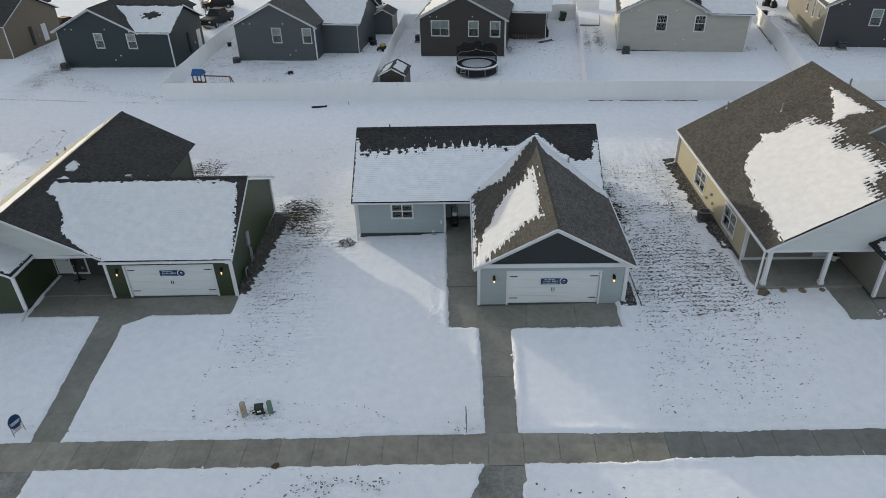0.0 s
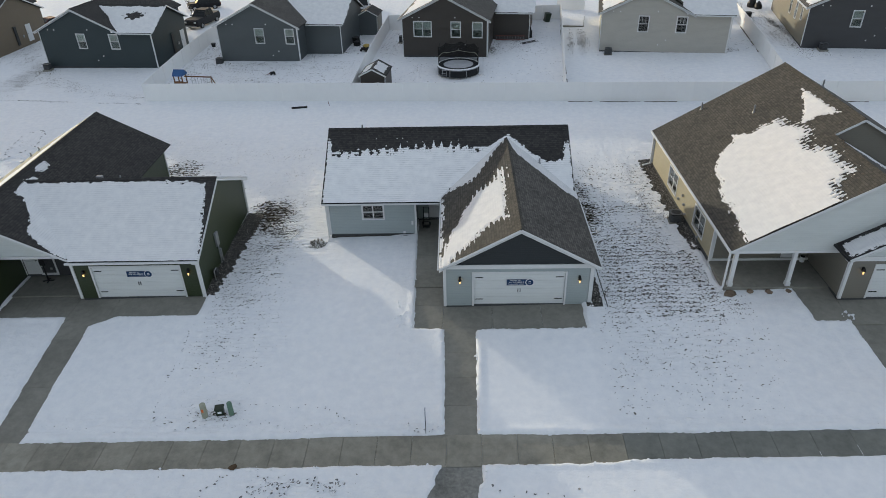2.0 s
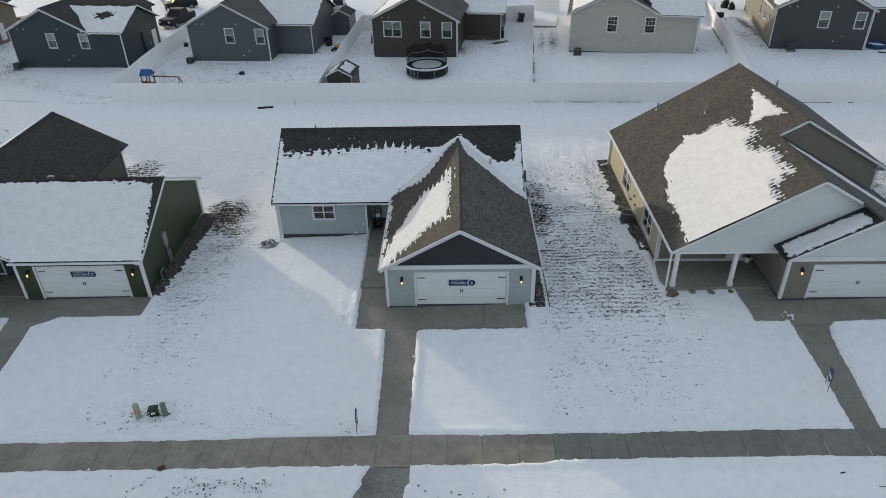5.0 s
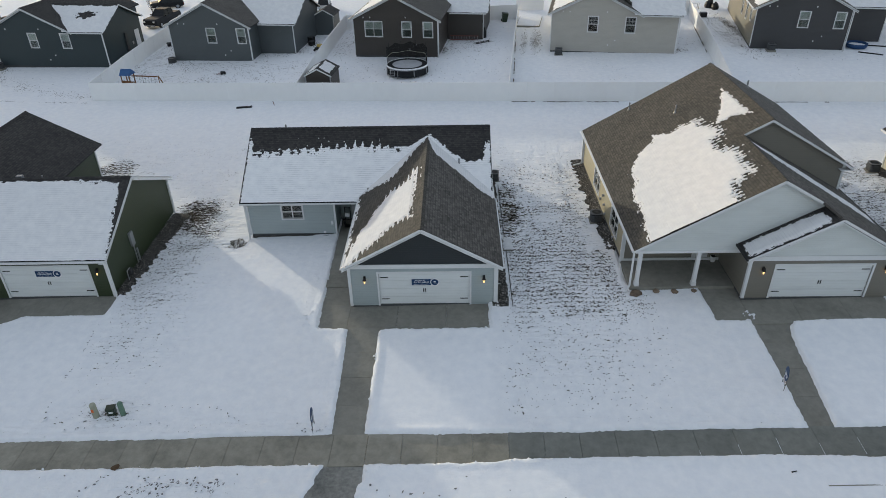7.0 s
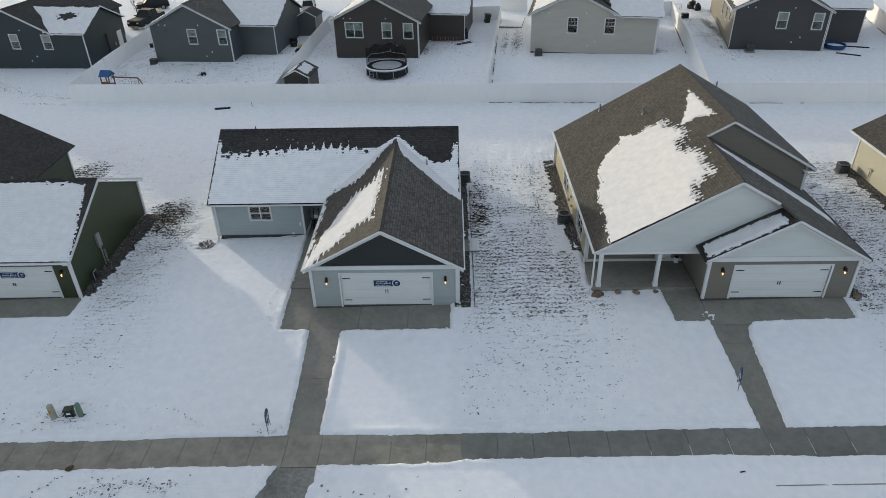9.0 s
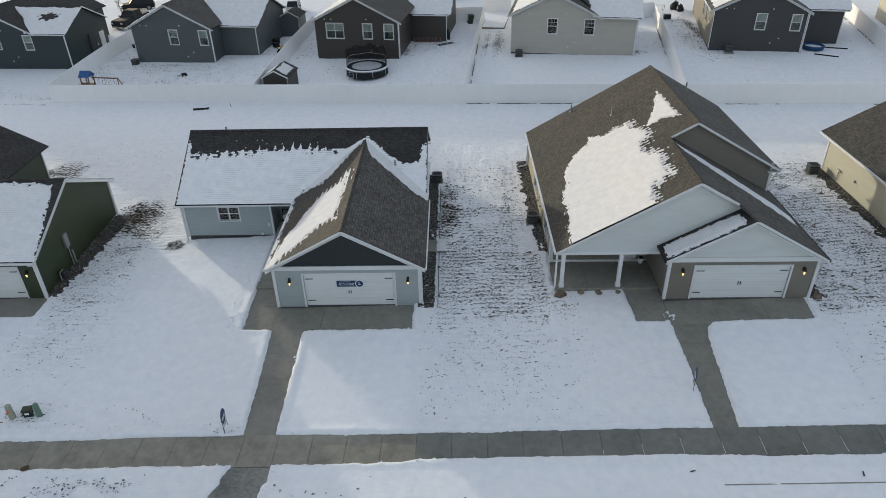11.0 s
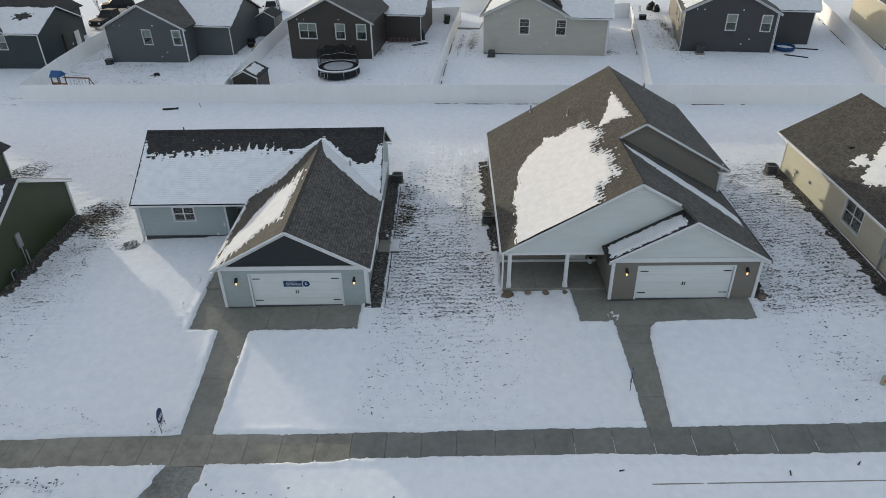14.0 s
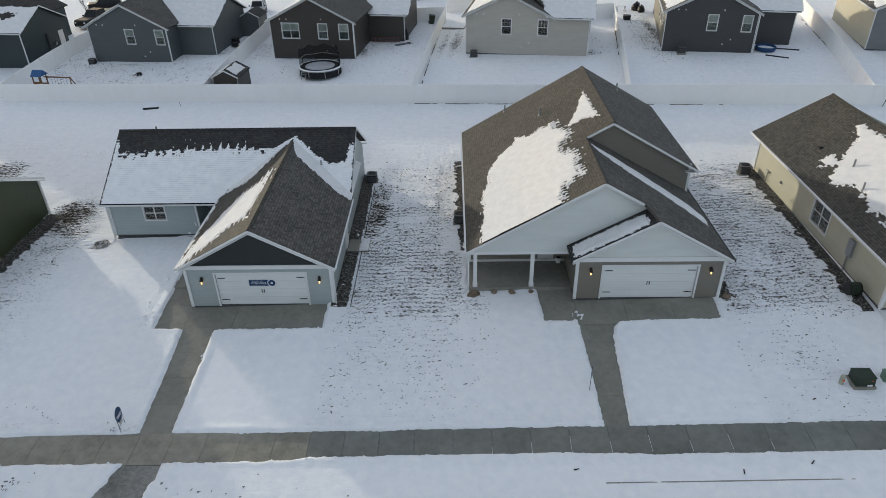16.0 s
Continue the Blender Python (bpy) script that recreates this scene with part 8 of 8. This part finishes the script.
pa = thing("patio", "low concrete patio under snow beside the light house", "patio", pose(14.2, 87.2, hard_ground(14.2, 87.2), 0, 0, -9))
local(pa, boxes((-1.35, 1.5, -2.75, 2.6, -0.2, 0.2), bevel=0.02), "patio_slab", CONCRETE)
local(pa, boxes((-1.3, 1.45, -2.62, 2.55, 0.2, 0.25), bevel=0.02), "snow_cover", SNOW, "snow lying on the patio")
for k, (x_, y_, r_) in enumerate(((37.5, 90.9, 0.55), (37.9, 89.9, 0.45))):
    bg = thing("rubbish_bag", "black rubbish bag lying beside the tan wall", "bag", pose(x_, y_, hard_ground(x_, y_) + 0.1, 0, 0, 40 * k), group="bags beside the wall")
    bm = bmesh.new()
    bmesh.ops.create_icosphere(bm, subdivisions=3, radius=r_)
    for v in bm.verts:
        d_ = 1 + 0.3 * noise.noise(v.co * 3.0 + Vector((k * 5.1, 0, 0)))
        v.co = Vector((v.co.x * d_, v.co.y * d_, max(-0.1, v.co.z * 1.1 * d_ + r_ * 0.7)))
    local(bg, bm, "sack", BLACK)
    local(bg, tube(bmesh.new(), (0, 0, r_ * 1.6), (0.05, 0.02, r_ * 2.0), 0.07, 0.12, 8), "knot", BLACK)


def storage_box(x, y, w, h, turn, label):
    sb = thing("storage_box", label, "storage box", pose(x, y, hard_ground(x, y) + 0.08, 0, 0, turn), group="boxes along the slate wall")
    local(sb, boxes((-w / 2, w / 2, -0.3, 0.3, 0, h), bevel=0.04), "box_body", RUBBER)
    local(sb, boxes((-w / 2 - 0.03, w / 2 + 0.03, -0.33, 0.33, h, h + 0.07), bevel=0.02), "lid", DARK_GREY)


storage_box(-12.25, 81.3, 0.75, 0.6, 70, "dark storage box standing against the slate wall")
storage_box(-11.95, 79.9, 0.6, 0.45, 55, "small dark storage box in the snow")
pt = thing("plant_pot", "round black plant pot in the snow by the fence", "plant pot", pose(-29.96, 81.83, hard_ground(-29.96, 81.83) + 0.06))
local(pt, tube(bmesh.new(), (0, 0, 0), (0, 0, 0.42), 0.2, 0.27, 20), "pot", BLACK)
local(pt, tube(bmesh.new(), (0, 0, 0.37), (0, 0, 0.44), 0.29, 0.29, 20), "rim", BLACK)


# ---- parked vehicles on the far street ----
def paint(name, c):
    m, n, l, b = material(name, c, 0.65, 0.0)
    b.inputs["Specular IOR Level"].default_value = 0.18
    b.inputs["Roughness"].default_value = 0.5
    v = world_coords(n, l)
    d = noise_node(n, l, v, 2.5, 5, 0.7)
    l.new(ramp(n, l, d, [(0.3, c), (0.75, tuple(min(1, k * 1.25 + 0.012) for k in c))]), b.inputs["Base Color"])
    return m


def vehicle(kind, label, x, y, turn, mat, snow=False):
    """A parked car, sport utility or pickup: body lofted from side sections, cabin, glass, wheels, lamps."""
    L, W, BH, CH = {"pickup": (6.1, 2.1, 1.25, 2.02), "suv": (4.7, 1.86, 1.05, 1.72), "car": (4.6, 1.82, 0.92, 1.45)}[kind]
    c = thing("pickup_truck" if kind == "pickup" else "car", label, "car", pose(x, y, hard_ground(x, y) + 0.06, 0, 0, turn), group="parked vehicles")
    bm = bmesh.new()
    secs = [(-L / 2, 0.86, 0.45, BH - 0.16), (-L / 2 + 0.25, 0.98, 0.35, BH - 0.03), (-L / 4, 1.0, 0.3, BH), (L / 4, 1.0, 0.3, BH), (L / 2 - 0.25, 0.97, 0.35, BH - 0.02), (L / 2, 0.88, 0.45, BH - 0.12)]
    rings = []
    for sx_, wf, z0, z1 in secs:
        w = W / 2 * wf
        rings.append([bm.verts.new((sx_, a * w, z)) for a, z in ((-0.92, z0), (-1, z0 + 0.25), (-1, z1 - 0.18), (-0.9, z1), (0.9, z1), (1, z1 - 0.18), (1, z0 + 0.25), (0.92, z0))])
    for r0, r1 in zip(rings, rings[1:]):
        for i in range(8):
            j = (i + 1) % 8
            bm.faces.new((r0[i], r0[j], r1[j], r1[i]))
    bm.faces.new(rings[0])
    bm.faces.new(rings[-1][::-1])
    local(c, bm, "body", mat)
    c0, c1 = {"pickup": (-0.95, 1.35), "suv": (-1.2, 2.2), "car": (-0.9, 1.7)}[kind]
    bm = bmesh.new()
    lo = [(c0, -0.86), (c1, -0.86), (c1, 0.86), (c0, 0.86)]
    hi = [(c0 + 0.75, -0.7), (c1 - (0.2 if kind != "car" else 0.7), -0.7), (c1 - (0.2 if kind != "car" else 0.7), 0.7), (c0 + 0.75, 0.7)]
    a = [bm.verts.new((p, q * W / 2 * 1.02, BH - 0.03)) for p, q in lo]
    b = [bm.verts.new((p, q * W / 2 * 1.02, CH - 0.06)) for p, q in hi]
    for i in range(4):
        j = (i + 1) % 4
        bm.faces.new((a[i], a[j], b[j], b[i]))
    bm.faces.new(b)
    # black block added inside the cabin to keep the windows dark
    local(c, boxes((c0 + 0.55, c1 - 0.45, -W * 0.33, W * 0.33, BH - 0.2, CH - 0.22)), "dark_core", BLACK, "added black block that darkens the windows")
    local(c, bm, "cabin_glass", TINTED, "dark car windows")
    rf = bmesh.new()
    prism(rf, [(p, q * W / 2 * 1.04, CH - 0.07) for p, q in hi], (0, 0, 0.07))
    for i in range(4):
        tube(rf, (lo[i][0], lo[i][1] * W / 2 * 1.03, BH - 0.04), (hi[i][0], hi[i][1] * W / 2 * 1.03, CH - 0.04), 0.05, seg=6)
    for s_ in (-1, 1):
        mid_x = (c0 + c1) / 2 + 0.15
        tube(rf, (mid_x, s_ * 0.86 * W / 2 * 1.03, BH - 0.04), (mid_x, s_ * 0.7 * W / 2 * 1.03, CH - 0.04), 0.045, seg=6)
    local(c, rf, "roof", SNOW if snow else mat, "car roof under snow" if snow else "")
    if kind == "pickup":
        local(c, boxes((c1 + 0.1, L / 2 - 0.12, -W / 2 + 0.12, W / 2 - 0.12, BH - 0.02, BH + 0.012)), "bed_cover", BLACK, "dark load bed")
    for wx in (-L * 0.31, L * 0.3):
        for s_ in (-1, 1):
            wh = local(c, tube(bmesh.new(), (wx, s_ * (W / 2 - 0.2), 0.36), (wx, s_ * (W / 2 + 0.01), 0.36), 0.38, seg=20), "wheel", RUBBER)
            part("rim", tube(bmesh.new(), (wx, s_ * (W / 2 - 0.02), 0.36), (wx, s_ * (W / 2 + 0.02), 0.36), 0.22, seg=16), GREY_METAL, wh, m=WM[c])
    for s_ in (-1, 1):
        local(c, boxes((-L / 2 - 0.01, -L / 2 + 0.12, min(s_ * 0.55, s_ * 0.85), max(s_ * 0.55, s_ * 0.85), BH - 0.42, BH - 0.22)), "headlight", SIGN_WHITE, "pale headlight")
        local(c, boxes((L / 2 - 0.1, L / 2 + 0.01, min(s_ * 0.6, s_ * 0.86), max(s_ * 0.6, s_ * 0.86), BH - 0.45, BH - 0.18)), "tail_light", RED, "red tail light")
        local(c, boxes((c0 + 0.1, c0 + 0.3, min(s_ * W / 2, s_ * (W / 2 + 0.2)), max(s_ * W / 2, s_ * (W / 2 + 0.2)), BH + 0.02, BH + 0.18), bevel=0.03), "mirror", BLACK)
    local(c, boxes((-L / 2 - 0.03, -L / 2 + 0.1, -0.5, 0.5, 0.55, BH - 0.22), bevel=0.02), "grille", BLACK)
    local(c, boxes((-L / 2 - 0.06, -L / 2 + 0.1, -0.8, 0.8, 0.38, 0.54), bevel=0.03), "bumper", GREY_METAL)


TINTED = paint("tinted_car_glass", (0.014, 0.016, 0.017))
TINTED.node_tree.nodes["Principled BSDF"].inputs["Roughness"].default_value = 0.12
PAINT_BLACK, PAINT_RED = paint("black_car_paint", (0.012, 0.013, 0.015)), paint("dark_red_car_paint", (0.075, 0.007, 0.009))
PAINT_SILVER, PAINT_GREY = paint("silver_car_paint", (0.32, 0.33, 0.34)), paint("dark_grey_car_paint", (0.06, 0.065, 0.07))
vehicle("pickup", "black pickup truck parked on a snowy driveway", -35.2, 93.4, 78, PAINT_BLACK)
vehicle("suv", "dark sport utility car parked behind the pickup", -38.4, 103.2, 25, PAINT_BLACK)
vehicle("car", "dark red car parked on the snow", -57.8, 94.6, 65, PAINT_RED)
vehicle("suv", "silver grey sport utility car parked by the shed", -13.6, 97.2, 98, PAINT_SILVER, True)
vehicle("suv", "dark grey car parked by the house", -19.5, 101, 95, PAINT_GREY)
vehicle("pickup", "dark grey pickup truck parked beyond the gate", 8.0, 103, 10, PAINT_GREY)


# ---- small leafless trees on the far street ----
def sapling(x, y, h, seed):
    t = thing("bare_tree", "small leafless tree with thin grey branches", "tree", pose(x, y, hard_ground(x, y)), group="bare street trees")
    rnd = random.Random(seed)
    bm = bmesh.new()
    p, r = Vector((0, 0, -0.1)), 0.07
    stations = []
    for k in range(7):
        q = p + Vector((rnd.gauss(0, 0.05), rnd.gauss(0, 0.05), h / 7))
        tube(bm, p, q, r, r * 0.84, 7)
        p, r = q, r * 0.84
        stations.append((q.copy(), r))
    local(t, bm, "trunk", BARK)
    for q, r in stations[1:]:
        for _ in range(3):
            bb = bmesh.new()
            a, l = rnd.uniform(0, 6.283), rnd.uniform(0.5, 1.0) * h * 0.26
            e = q + Vector((math.cos(a) * l * 0.6, math.sin(a) * l * 0.6, l))
            tube(bb, q, e, r * 0.5, 0.012, 6)
            for _ in range(4):
                s = q.lerp(e, rnd.uniform(0.35, 0.9))
                b = rnd.uniform(0, 6.283)
                tube(bb, s, s + Vector((math.cos(b) * 0.25, math.sin(b) * 0.25, 0.4)), 0.014, 0.006, 5)
            local(t, bb, "branch", BARK)


BARK = mottled("grey_bark", (0.09, 0.075, 0.06), (0.2, 0.175, 0.15), 12.0, 0.9)
sapling(-37.9, 96.5, 4.2, 1)
sapling(-52.5, 104.0, 4.5, 2)
sapling(-23.0, 106.0, 4.0, 3)

hr = thing("hose_reel", "dark green hose reel on the gravel by the wall", "hose reel", pose(35.95, 29.9, hard_ground(35.95, 29.9) + 0.15))
bm = bmesh.new()
for k in range(5):
    a0 = 0.1 * k
    for s_ in range(16):
        a, b_ = s_ * math.pi / 8, (s_ + 1) * math.pi / 8
        tube(bm, (-0.2 + a0, 0.32 * math.cos(a), 0.34 + 0.32 * math.sin(a)), (-0.2 + a0, 0.32 * math.cos(b_), 0.34 + 0.32 * math.sin(b_)), 0.05, seg=6)
local(hr, bm, "hose", GREEN_BOX)
for xx in (-0.3, 0.3):
    local(hr, tube(bmesh.new(), (xx - 0.02, 0, 0.34), (xx + 0.02, 0, 0.34), 0.36, seg=20), "reel_side", BLACK)
